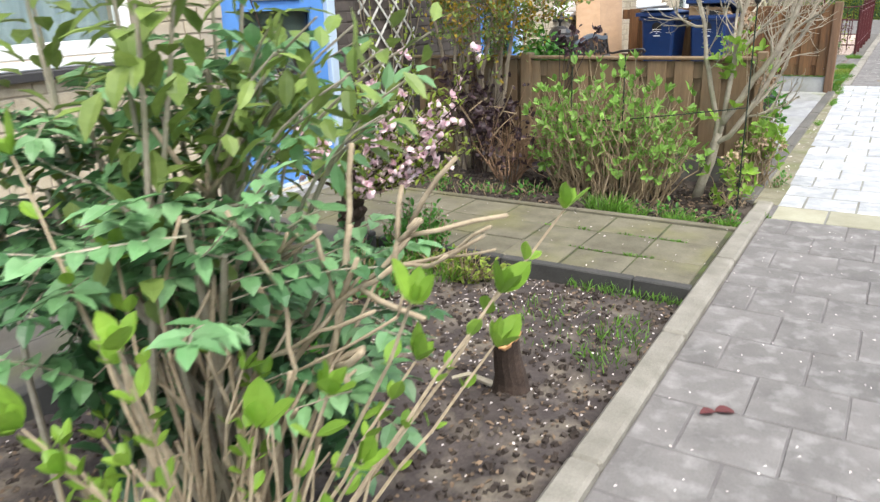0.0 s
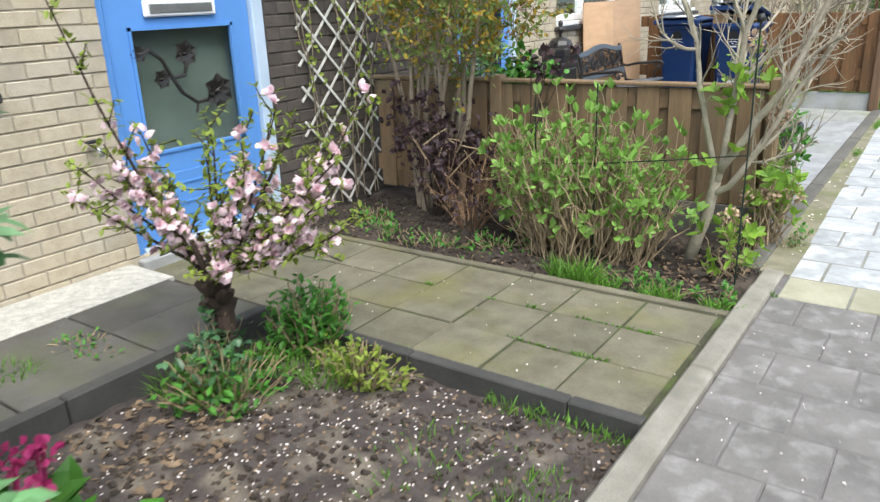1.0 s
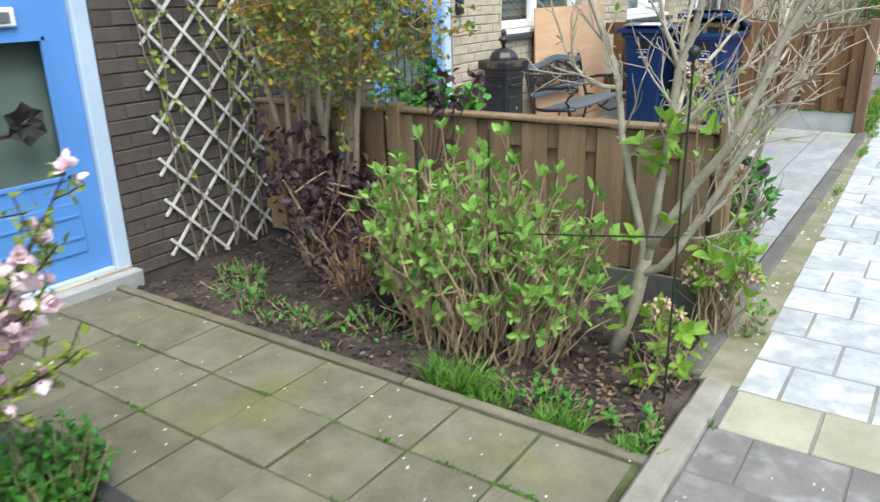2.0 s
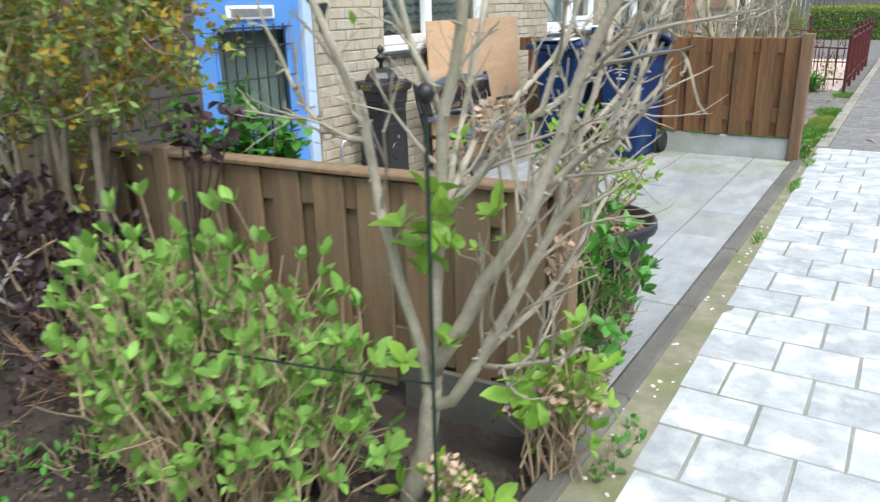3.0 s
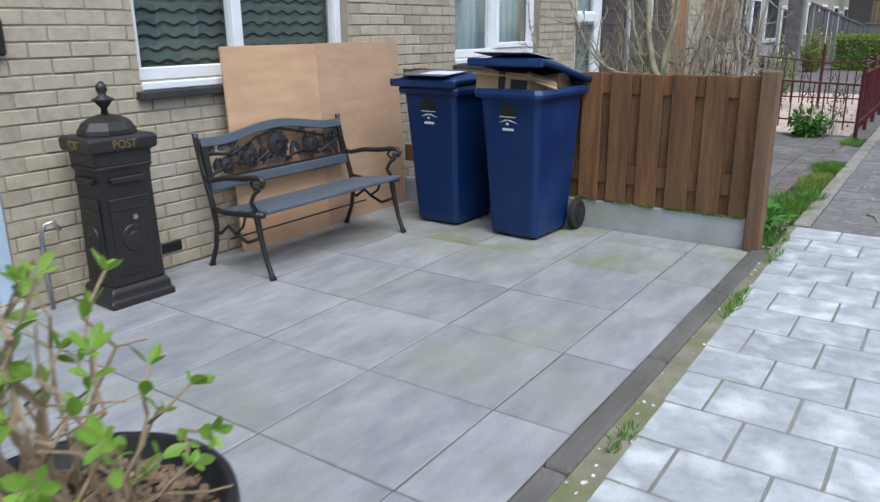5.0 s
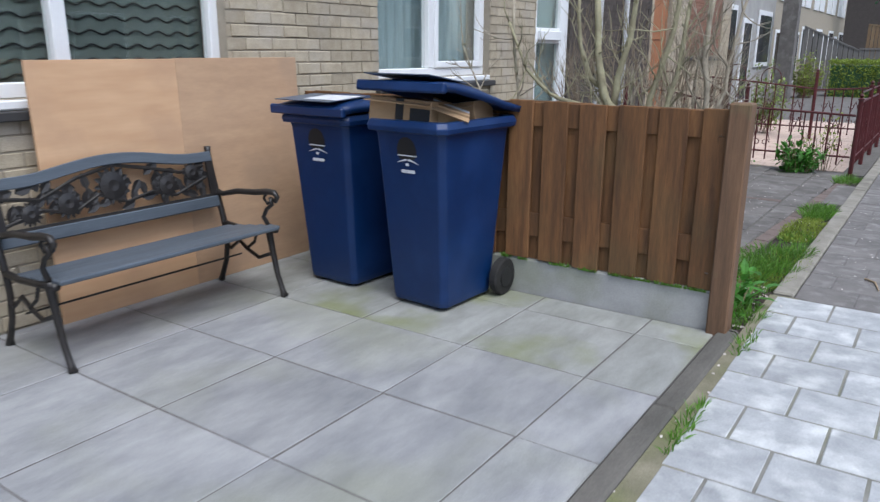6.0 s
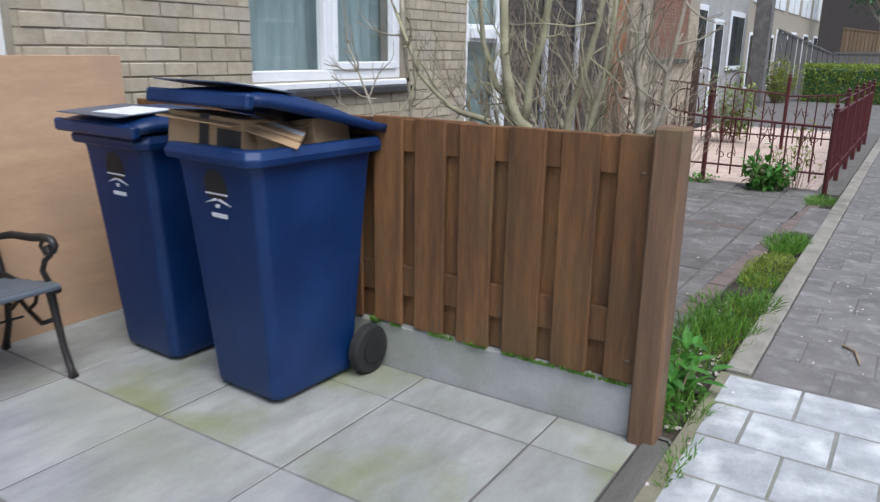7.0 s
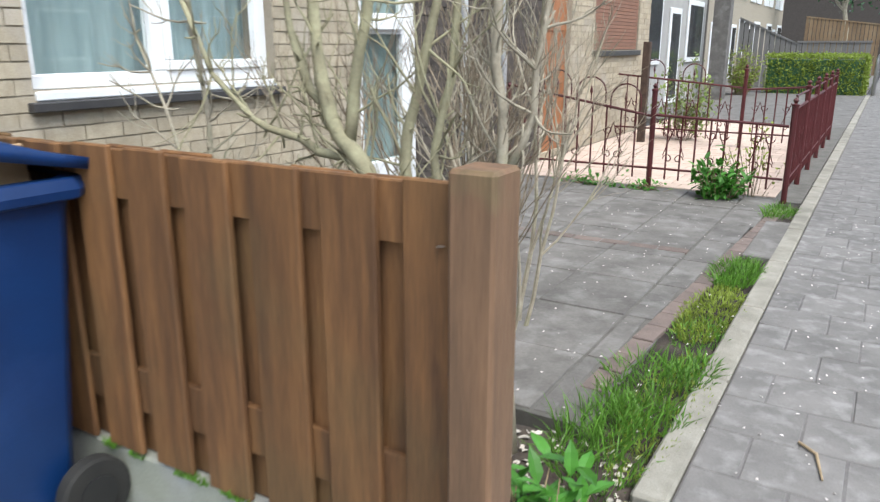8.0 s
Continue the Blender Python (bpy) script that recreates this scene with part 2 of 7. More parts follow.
    bark_mulch=material("bark_chip", (0.3, 0.21, 0.13), (0.16, 0.1, 0.065), 20, fine=80, rough=0.95, island=0.8, spread=0.3),
    chip=material("pale_stone_chip", (0.55, 0.5, 0.44), (0.42, 0.38, 0.33), 20, rough=0.9, island=0.6),
    wire=material("green_coated_wire", (0.012, 0.028, 0.018), rough=0.5, bump=0),
    curtain=material("grey_green_curtain", (0.1, 0.125, 0.12), (0.085, 0.105, 0.1), 5, rough=0.9, spread=0.08, bump=0.1),
    curtain_line=material("dark_curtain_band", (0.02, 0.024, 0.025), rough=0.9, bump=0),
    # bluish tint puts the reflection on the panes into the cloth's colour
    net=material("reflection_tinted_net", (0.28, 0.35, 0.37), (0.2, 0.26, 0.28), 4, (1, 6, 0.5), rough=0.9, spread=0.1, bump=0.1),
    # near-black tone carries the gloom of the unlit rooms in its colour
    gloom_in=material("interior_gloom", (0.05, 0.05, 0.05), (0.035, 0.035, 0.037), 2, rough=0.9, bump=0),
    shutter=material("brown_roller_shutter", (0.24, 0.12, 0.08), (0.2, 0.1, 0.065), 4, rough=0.7, bump=0.1),
    orange_wood=material("orange_brown_door_wood", (0.33, 0.13, 0.05), (0.26, 0.1, 0.04), 3, (8, 8, 0.8), fine=20, rough=0.5),
    grey_wood=material("grey_garden_boards", (0.2, 0.19, 0.18), (0.14, 0.135, 0.13), 3, (8, 8, 0.8), fine=20, rough=0.9),
    roof=material("roof_tile", (0.11, 0.06, 0.045), (0.08, 0.045, 0.035), 5, rough=0.8),
    render_grey=material("grey_render", (0.4, 0.39, 0.37), (0.33, 0.32, 0.31), 3, fine=90, rough=0.95),
    twig_red=material("red_brown_cane", (0.31, 0.195, 0.12), (0.2, 0.12, 0.075), 14, fine=90, rough=0.85, spread=0.3, island=0.5, bump=0.5),
    twig_dull=material("dull_brown_branch", (0.29, 0.235, 0.17), (0.19, 0.15, 0.108), 14, fine=90, rough=0.9, spread=0.3, island=0.4, bump=0.5),
    pave_joint=material("earthy_joint", (0.155, 0.145, 0.14), (0.11, 0.1, 0.098), 8, fine=200, rough=0.95, bump=0.6),
    patio_moss=material("algae_stained_slab", (0.34, 0.345, 0.335), (0.215, 0.222, 0.205), 3.0, (2.4, 0.9, 1), fine=120, rough=0.65, spread=0.24, bump=0.25, stain=(0.18, 0.2, 0.08), stain_amt=0.8, stain_scale=1.7),
    paver_moss=material("yellowed_paver", (0.36, 0.345, 0.26), (0.27, 0.255, 0.18), 5, fine=120, rough=0.8, spread=0.2, bump=0.3),
    bark_green=material("greenish_bark", (0.36, 0.34, 0.22), (0.24, 0.215, 0.14), 10, fine=70, rough=0.9, spread=0.3, island=0.3, bump=0.5),
    door_net=material("dim_door_curtain", (0.2, 0.235, 0.215), (0.15, 0.18, 0.165), 4, fine=80, rough=0.9, spread=0.15, bump=0.1),
    twig_pale=material("pale_cut_bark", (0.42, 0.345, 0.24), (0.27, 0.21, 0.14), 16, fine=90, rough=0.9, spread=0.35, island=0.3, bump=0.6),
    leaf_h2=material("hydrangea_leaf", (0.28, 0.46, 0.105), (0.165, 0.33, 0.06), 9, fine=70, rough=0.45, spread=0.2, island=0.75, bump=0.3, through_leaf=0.38),
    sheet=material("blue_grey_plastic_sheet", (0.09, 0.12, 0.17), (0.06, 0.085, 0.13), 6, rough=0.35, spread=0.15, bump=0.05),
    strip_tile=material("dark_mossy_strip_tile", (0.1, 0.094, 0.085), (0.068, 0.064, 0.056), 5, fine=150, rough=0.95, spread=0.3, bump=0.5, stain=(0.09, 0.1, 0.045), stain_amt=0.5, stain_scale=3),
    edge_dark=material("damp_dark_edging", (0.06, 0.058, 0.054), (0.04, 0.039, 0.037), 6, fine=120, rough=0.85, spread=0.3, bump=0.4),
    ply_dirty=material("dusty_plywood", (0.52, 0.34, 0.21), (0.45, 0.29, 0.18), 3.0, (0.8, 1.2, 5), fine=16, rough=0.65, spread=0.1, bump=0.05, stain=(0.4, 0.27, 0.18), stain_amt=0.7, stain_scale=2.2),
    dry_red=material("red_dead_leaf", (0.12, 0.03, 0.03), (0.08, 0.02, 0.02), 20, rough=0.7),
    dark_glass=material("dark_far_glass", (0.03, 0.035, 0.04), (0.045, 0.05, 0.055), 1.5, rough=0.12, spread=0.1, bump=0, spec=0.7),
    strip_sand=material("mossy_sand", (0.25, 0.23, 0.165), (0.15, 0.14, 0.09), 7, fine=160, rough=0.95, spread=0.4, bump=0.7, stain=(0.13, 0.15, 0.05), stain_amt=0.7, stain_scale=3),
    moss_joint=material("dark_mossy_joint", (0.07, 0.065, 0.045), (0.04, 0.045, 0.02), 12, fine=160, rough=1.0, spread=0.4, bump=0.8, stain=(0.09, 0.13, 0.03), stain_amt=0.7, stain_scale=5),
    pane=glass("clear_pane"),
    rippled=glass("rippled_glass", (0.72, 0.8, 0.78), 0.12, 0.35),
    ball=glass("glass_ball", (0.96, 0.97, 0.97), 0.0),
)


# ---------------------------------------------------------------- mesh tools
class Mesh:
    """Collects vertices and faces of one part."""

    def __init__(self):
        self.v, self.f = [], []

    def add(self, verts, faces):
        n = len(self.v)
        self.v.extend(tuple(p) for p in verts)
        self.f.extend(tuple(i + n for i in f) for f in faces)
        return self

    def box(self, x0, x1, y0, y1, z0, z1, m=None):
        vs = [Vector((x, y, z)) for z in (z0, z1) for y in (y0, y1) for x in (x0, x1)]
        if m is not None:
            vs = [m @ p for p in vs]
        return self.add(vs, [(0, 2, 3, 1), (4, 5, 7, 6), (0, 1, 5, 4), (2, 6, 7, 3), (0, 4, 6, 2), (1, 3, 7, 5)])

    def tile(self, x0, x1, y0, y1, z0, z1, c=0.004):
        """A slab with its upper edges bevelled."""
        def ring(d, z):
            return [(x0 + d, y0 + d, z), (x1 - d, y0 + d, z), (x1 - d, y1 - d, z), (x0 + d, y1 - d, z)]
        vs = ring(0, z0) + ring(0, z1 - c) + ring(c, z1)
        fs = [(8, 9, 10, 11)]
        for k in (0, 4):
            fs += [(k + i, k + (i + 1) % 4, k + 4 + (i + 1) % 4, k + 4 + i) for i in range(4)]
        return self.add(vs, fs)

    def tube(self, pts, r, sides=6, closed_ends=True):
        """A tube along points; r is a number or one radius for each point."""
        pts = [Vector(p) for p in pts]
        rs = [r] * len(pts) if isinstance(r, (int, float)) else list(r)
        vs, fs = [], []
        side = None
        for i, p in enumerate(pts):
            d = (pts[min(i + 1, len(pts) - 1)] - pts[max(i - 1, 0)])
            d = d.normalized() if d.length > 1e-9 else Vector((0, 0, 1))
            if side is None or abs(side.dot(d)) > 0.95:
                side = d.orthogonal().normalized()
            side = (side - d * side.dot(d)).normalized()
            up = d.cross(side)
            for k in range(sides):
                a = 2 * math.pi * k / sides
                vs.append(p + (side * math.cos(a) + up * math.sin(a)) * rs[i])
        for i in range(len(pts) - 1):
            for k in range(sides):
                k2 = (k + 1) % sides
                fs.append((i * sides + k, i * sides + k2, (i + 1) * sides + k2, (i + 1) * sides + k))
        if closed_ends:
            fs.append(tuple(range(sides))[::-1])
            fs.append(tuple((len(pts) - 1) * sides + k for k in range(sides)))
        return self.add(vs, fs)

    def lathe(self, profile, sides=24, centre=(0, 0, 0), square=False):
        """Turns (radius, z) pairs round an upright axis."""
        vs, fs = [], []
        for r, z in profile:
            for k in range(sides):
                a = 2 * math.pi * (k + 0.5) / sides
                s = 1 / max(abs(math.cos(a)), abs(math.sin(a))) if square else 1
                vs.append((centre[0] + r * s * math.cos(a), centre[1] + r * s * math.sin(a), centre[2] + z))
        n = len(profile)
        for i in range(n - 1):
            for k in range(sides):
                k2 = (k + 1) % sides
                fs.append((i * sides + k, i * sides + k2, (i + 1) * sides + k2, (i + 1) * sides + k))
        fs.append(tuple(range(sides))[::-1])
        fs.append(tuple((n - 1) * sides + k for k in range(sides)))
        return self.add(vs, fs)

    def prism(self, outline, a, b, m=None):
        """An outline in the (u, w) plane given thickness from a to b along v."""
        n = len(outline)
        vs = [Vector((u, a, w)) for u, w in outline] + [Vector((u, b, w)) for u, w in outline]
        if m is not None:
            vs = [m @ p for p in vs]
        fs = [tuple(range(n)), tuple(range(2 * n - 1, n - 1, -1))]
        fs += [(i, n + i, n + (i + 1) % n, (i + 1) % n) for i in range(n)]
        return self.add(vs, fs)

    def leaf(self, p, d, up, ln, wd, curl=0.25, fine=False):
        """A folded, drooping leaf from p along d."""
        p, d = Vector(p), Vector(d).normalized()
        s = d.cross(Vector(up))
        s = s.normalized() if s.length > 1e-4 else d.orthogonal().normalized()
        n = s.cross(d)
        if fine:
            prof = ((0.0, 0.02), (0.14, 0.27), (0.36, 0.47), (0.58, 0.49), (0.82, 0.31), (1.0, 0.0))
        else:
            prof = ((0.0, 0.03), (0.3, 0.45), (0.66, 0.41), (1.0, 0.0))
        mid, lef, rig = [], [], []
        for u, w in prof:
            c = p + d * ln * u - n * (curl * ln * u * u)
            mid.append(c)
            rise = n * (w * wd * 0.28)
            lef.append(c + s * (w * wd) + rise)
            rig.append(c - s * (w * wd) + rise)
        vs, fs, k = mid + lef[:-1] + rig[:-1], [], len(prof)
        for i in range(k - 2):
            fs.append((i, i + 1, k + i + 1, k + i))
            fs.append((i, k + k - 1 + i, k + k - 1 + i + 1, i + 1))
        fs.append((k - 2, k - 1, k + k - 2))
        fs.append((k - 2, k + k - 1 + k - 2, k - 1))
        return self.add(vs, fs)

    def data(self, name, mat, smooth=False, bevel=0.0):
        me = bpy.data.meshes.new(name)
        me.from_pydata(self.v, [], self.f)
        if bevel:
            bm = bmesh.new()
            bm.from_mesh(me)
            bm.edges.ensure_lookup_table()
            es = [e for e in bm.edges if len(e.link_faces) == 2 and e.calc_face_angle(0) > 0.6]
            bmesh.ops.bevel(bm, geom=es, offset=bevel, segments=1, affect="EDGES")
            bm.to_mesh(me)
            bm.free()
        me.materials.append(mat)
        if smooth:
            me.shade_smooth()
        return me


MANY = {"cane_cluster", "foliage", "stem_cluster", "twig_cluster", "blossom", "flower_cluster", "young_foliage", "branch_cluster", "dark_foliage", "withered_foliage", "shoot_foliage", "pale_twig_cluster"}


def part(name, mesh, mat, parent, label="", smooth=False, bevel=0.0, at=None):
    ob = new(name, mesh.data(name, mat, smooth, bevel) if isinstance(mesh, Mesh) else mesh)
    ob.parent = parent
    if at is not None:
        ob.matrix_local = at
    return tagged(ob, label, kind="stuff" if name in MANY else "")


def thing(name, label, category, m=None, group="", kind=""):
    ob = new(name)
    ob.empty_display_size = 0.1
    if m is not None:
        ob.matrix_world = m
    return tagged(ob, label, category, group, kind)


def solid(name, mesh, mat, label, category, kind="", smooth=False, bevel=0.0, group=""):
    ob = new(name, mesh.data(name, mat, smooth, bevel))
    return tagged(ob, label, category, group, kind)


R = random.Random(7)


def jit(a):
    return R.uniform(-a, a)


# ---------------------------------------------------------------- ground and paving
WALL = -3.76          # front of the terrace
ground = solid("ground", Mesh().box(-400, 400, -400, 400, -0.5, -0.1), MAT["asphalt"], "dark asphalt and earth ground reaching the horizon", "ground", "structure")
pavement = solid("pavement", Mesh().box(-0.63, 2.4, -6, 60, -0.099, -0.003), MAT["pave_joint"], "pavement of square concrete tiles along the gardens", "pavement", "structure")
solid("pavement_bed", Mesh().box(-0.6, 2.38, 4.96, 12.06, -0.09, 0.0005), MAT["joint"], "sandy joints between pale grey pavers", "pavement", "structure")
solid("road_kerb", Mesh().box(2.4, 2.52, -6, 60, -0.1, 0.01), MAT["kerb"], "worn concrete kerb beside the road", "kerb", "structure", bevel=0.01)



def soil_sheet(name, mat, x0, x1, y0, y1, z, rough, step, label, seed):
    """A lumpy sheet of earth with a skirt."""
    nx, ny = max(2, int((x1 - x0) / step)), max(2, int((y1 - y0) / step))
    m = Mesh()
    vs, fs = [], []
    for j in range(ny + 1):
        for i in range(nx + 1):
            x, y = x0 + (x1 - x0) * i / nx, y0 + (y1 - y0) * j / ny
            edge = i in (0, nx) or j in (0, ny)
            h = noise.fractal(Vector((x * 3 + seed, y * 3, 0)), 0.8, 2.2, 5) * rough
            vs.append((x, y, -0.12 if edge else z + h))
    for j in range(ny):
        for i in range(nx):
            a = j * (nx + 1) + i
            fs.append((a, a + 1, a + nx + 2, a + nx + 1))
    m.add(vs, fs)
    return solid(name, m, mat, label, "garden bed", "structure", smooth=True)


bed_front = soil_sheet("garden_bed", MAT["soil_grey"], -2.58, -0.72, -4.0, 3.55, -0.05, 0.035, 0.035, "bare grey-brown soil bed scattered with fallen petals", 1)
bed_middle = soil_sheet("garden_bed", MAT["soil"], WALL, -0.72, 4.62, 6.1, -0.03, 0.05, 0.035, "dark moist soil bed with leaf litter", 11)
bed_side = soil_sheet("garden_bed", MAT["soil"], WALL, -0.72, 11.33, 12.45, -0.03, 0.05, 0.05, "dark soil bed behind the boarded fence", 21)
strip = soil_sheet("grass_verge", MAT["soil"], -1.08, -0.72, 12.45, 17.2, -0.02, 0.03, 0.05, "narrow strip of earth under grass tufts", 31)

# kerb stones along the gardens, each 1 m long
kerb_line = thing("kerb_line", "row of worn concrete kerb stones edging the pavement", "kerb", kind="structure")
y = -4.0
while y < 4.6:
    m = Mesh().box(-0.735, -0.632, y + 0.004, y + 0.996, -0.12, 0.035 + jit(0.004))
    part("kerb_stone", m, MAT["kerb"], kerb_line, bevel=0.012)
    y += 1.0
part("kerb_stone", Mesh().box(-0.735, -0.63, 4.604, 5.28, -0.12, 0.022), MAT["kerb"], kerb_line, bevel=0.012)
y = 5.29
while y < 11.4:
    part("edging_stone", Mesh().box(-0.85, -0.755, y + 0.004, min(y + 0.996, 11.3), -0.12, 0.02 + jit(0.004)), MAT["edging"], kerb_line, "dark worn edging stone", bevel=0.012)
    y += 1.0
part("sand_strip", Mesh().box(-0.755, -0.6, 5.28, 12.07, -0.12, 0.0012), MAT["strip_sand"], kerb_line, "sandy gap with weeds")
y = 12.1
while y < 34:
    part("kerb_stone", Mesh().box(-0.75, -0.635, y + 0.004, y + 0.996, -0.12, 0.012 + jit(0.004)), MAT["kerb"], kerb_line, bevel=0.01)
    y += 1.0

# concrete edging of the front bed
bed_edging = thing("bed_edging", "dark low concrete edging round the front bed", "edging", kind="structure")
for k in range(6):
    part("edging_stone", Mesh().box(-2.62, -2.555, 3.50 - (k + 1) * 1.0, 3.495 - k * 1.0, -0.12, 0.07), MAT["edge_dark"], bed_edging, bevel=0.006)
for k, (a, b) in enumerate(((-2.55, -1.74), (-1.735, -1.02), (-1.015, -0.74))):
    part("edging_stone", Mesh().box(a, b, 3.50, 3.56, -0.12, 0.03), MAT["edge_dark"], bed_edging, bevel=0.006)
for a, b in ((-3.74, -2.75), (-2.745, -1.75), (-1.745, -0.74)):
    part("edging_stone", Mesh().box(a, b, 4.60, 4.65, -0.12, 0.012), MAT["moss_tile"], bed_edging, bevel=0.006)

# mossy garden path, side strip and gravel along the wall
garden_path = thing("garden_path", "mossy concrete tile path from pavement to blue door", "path", kind="structure")
part("path_bed", Mesh().box(WALL, -0.74, 3.562, 4.598, -0.12, -0.006), MAT["moss_joint"], garden_path)
part("strip_bed", Mesh().box(WALL, -2.622, -4, 3.56, -0.12, 0.03), MAT["soil"], garden_path)
part("gravel_strip", Mesh().box(WALL + 0.002, -3.36, -4, 3.55, -0.1, 0.052), MAT["gravel"], garden_path, "pale cement gravel strip along the wall")

# house side patio and its bed
patio = thing("patio", "patio of large mottled grey concrete slabs", "patio", kind="structure")
part("patio_bed", Mesh().box(WALL, -0.852, 6.05, 11.32, -0.12, -0.0035), MAT["pave_joint"], patio)

# neighbours' garden floors
side_yard = thing("side_yard", "weathered grey slab yard with a red brick border", "yard", kind="structure")
part("yard_bed", Mesh().box(WALL, -1.02, 12.45, 17.25, -0.12, -0.006), MAT["dark_joint"], side_yard)
front_yard = thing("front_yard", "pale pink paved yard behind the iron fence", "yard", kind="structure")
part("yard_bed", Mesh().box(WALL, -0.76, 17.25, 24.4, -0.12, -0.008), MAT["dark_joint"], front_yard)
solid("far_yard", Mesh().box(-6.0, -0.76, 24.4, 58, -0.12, -0.01), MAT["slab_b"], "grey paved yards further along the terrace", "yard", "structure")


# ---------------------------------------------------------------- terrace walls
def wall_with_holes(name, mat, y0, y1, z1, holes, label, x=WALL, thick=0.3):
    """A wall along y with openings (y0, y1, z0, z1) cut right through it."""
    m = Mesh()
    ys = sorted({y0, y1, *[h[0] for h in holes], *[h[1] for h in holes]})
    for a, b in zip(ys, ys[1:]):
        zs = [0.0]
        for h in sorted(holes, key=lambda q: q[2]):
            if h[0] <= a and b <= h[1]:
                zs += [h[2], h[3]]
        zs.append(z1)
        for c, d in zip(zs[::2], zs[1::2]):
            if d - c > 1e-4:
                m.box(x - thick, x - 0.007, a, b, c - (0.12 if c == 0 else 0), d)
    return solid(name, m, mat, label, "wall", "structure")


DOOR_1 = (3.62, 4.76, 0.06, 2.2)
DOOR_2 = (6.98, 8.06, 0.06, 2.2)
WIN_1 = (8.92, 10.72, 1.13, 2.45)
WIN_2 = (12.18, 13.85, 1.14, 2.45)
DOOR_3 = (14.78, 15.62, 0.06, 2.3)
WIN_0 = (1.2, 3.0, 1.13, 2.45)
wall_a = wall_with_holes("wall_front_light", MAT["mortar"], -4, 4.76, 5.6, [DOOR_1, WIN_0], "yellow brick front wall of the terrace")
wall_b = wall_with_holes("wall_front_dark", MAT["dark_mortar"], 4.76, 6.98, 5.6, [], "dark brown brick wall between two blue doors")
wall_c = wall_with_holes("wall_front_middle", MAT["mortar"], 6.98, 15.62, 5.6, [DOOR_2, WIN_1, WIN_2, DOOR_3], "yellow brick front wall with white framed windows")
wall_d = wall_with_holes("wall_front_far_dark", MAT["dark_mortar"], 15.62, 18.3, 5.6, [], "dark brick wall section beside the white door")
wall_e = wall_with_holes("wall_front_far", MAT["mortar"], 18.3, 22.75, 5.6, [(18.4, 19.2, 0.06, 2.2), (20.08, 22.13, 1.28, 2.4)], "pale brick front wall of the further house")


def brick_bond(wall_ob, y0, y1, holes, mat, top=2.08, parts=0, prefer=0.0, x=WALL):
    """Stretcher bond: single bricks nearest to prefer as parts, the rest as one mesh."""
    ln, ch, gap, deep = 0.213, 0.08, 0.009, 0.05
    cells = []
    for r in range(int(top / ch)):
        z = r * ch
        yy = y0 - (0.11 if r % 2 else 0.0)
        while yy < y1 - 0.01:
            a, b = max(yy, y0) + gap / 2, min(yy + ln + gap, y1) - gap / 2
            yy += ln + gap
            spans = [(a, b)]
            for h in holes:
                if z + ch > h[2] + 0.02 and z < h[3] - 0.02:
                    nxt = []
                    for s in spans:
                        if s[1] <= h[0] or s[0] >= h[1]:
                            nxt.append(s)
                        else:
                            if s[0] < h[0] - 0.02:
                                nxt.append((s[0], h[0] - 0.003))
                            if s[1] > h[1] + 0.02:
                                nxt.append((h[1] + 0.003, s[1]))
                    spans = nxt
            cells += [(s[0], s[1], z) for s in spans if s[1] - s[0] > 0.02]
    cells.sort(key=lambda c: abs((c[0] + c[1]) / 2 - prefer) + abs(c[2] - 0.7))
    whole = Mesh().box(-deep, 0, -0.1065, 0.1065, 0, ch - gap).data("brick", mat, bevel=0.004)
    n, rest = 0, Mesh()
    for a, b, z in cells:
        out = x + R.uniform(-0.003, 0.003)
        if n < parts and abs(b - a - 0.213) < 0.004:
            ob = part("brick", whole, None, wall_ob, at=Matrix.Translation((out, (a + b) / 2, z + gap / 2)))
            ob.scale.y = (b - a) / 0.213
            n += 1
        else:
            rest.box(out - deep, out, a, b, z + gap / 2, z + ch - gap / 2)
    ob = part("brickwork", rest, mat, wall_ob)
    ob["kind"] = "stuff"


# roof over the terrace and upper closure
roof = solid("roof", Mesh().prism([(-9.5, 5.6), (-3.3, 5.6), (-3.3, 5.7), (-6.6, 8.0), (-9.5, 5.9)], -4, 22.8), MAT["roof"], "dark tiled pitched roof over the terrace", "roof", "structure")
solid("wall_back", Mesh().box(-9.4, -9.1, -4, 22.75, -0.1, 5.6), MAT["mortar"], "brick back wall of the terrace", "wall", "structure")
solid("wall_end", Mesh().box(-9.1, -4.07, -4.0, -3.7, -0.1, 5.6), MAT["mortar"], "brick end wall of the terrace", "wall", "structure")
solid("wall_far_end", Mesh().box(-9.1, -4.07, 22.45, 22.75, -0.1, 5.6), MAT["mortar"], "brick far end wall of the terrace", "wall", "structure")
solid("interior_wall", Mesh().box(-5.4, -5.3, -3.7, 22.45, -0.1, 5.6), MAT["gloom_in"], "inner wall seen through windows, room gloom in its colour", "wall", "structure")
solid("interior_floor", Mesh().box(-5.3, -4.07, -3.7, 22.45, -0.1, 0.05), MAT["gloom_in"], "inner floor behind the front wall, room gloom in its colour", "floor", "structure")
solid("interior_ceiling", Mesh().box(-5.3, -4.07, -3.7, 22.45, 2.6, 2.7), MAT["white"], "white inner ceiling behind the front wall", "ceiling", "structure")


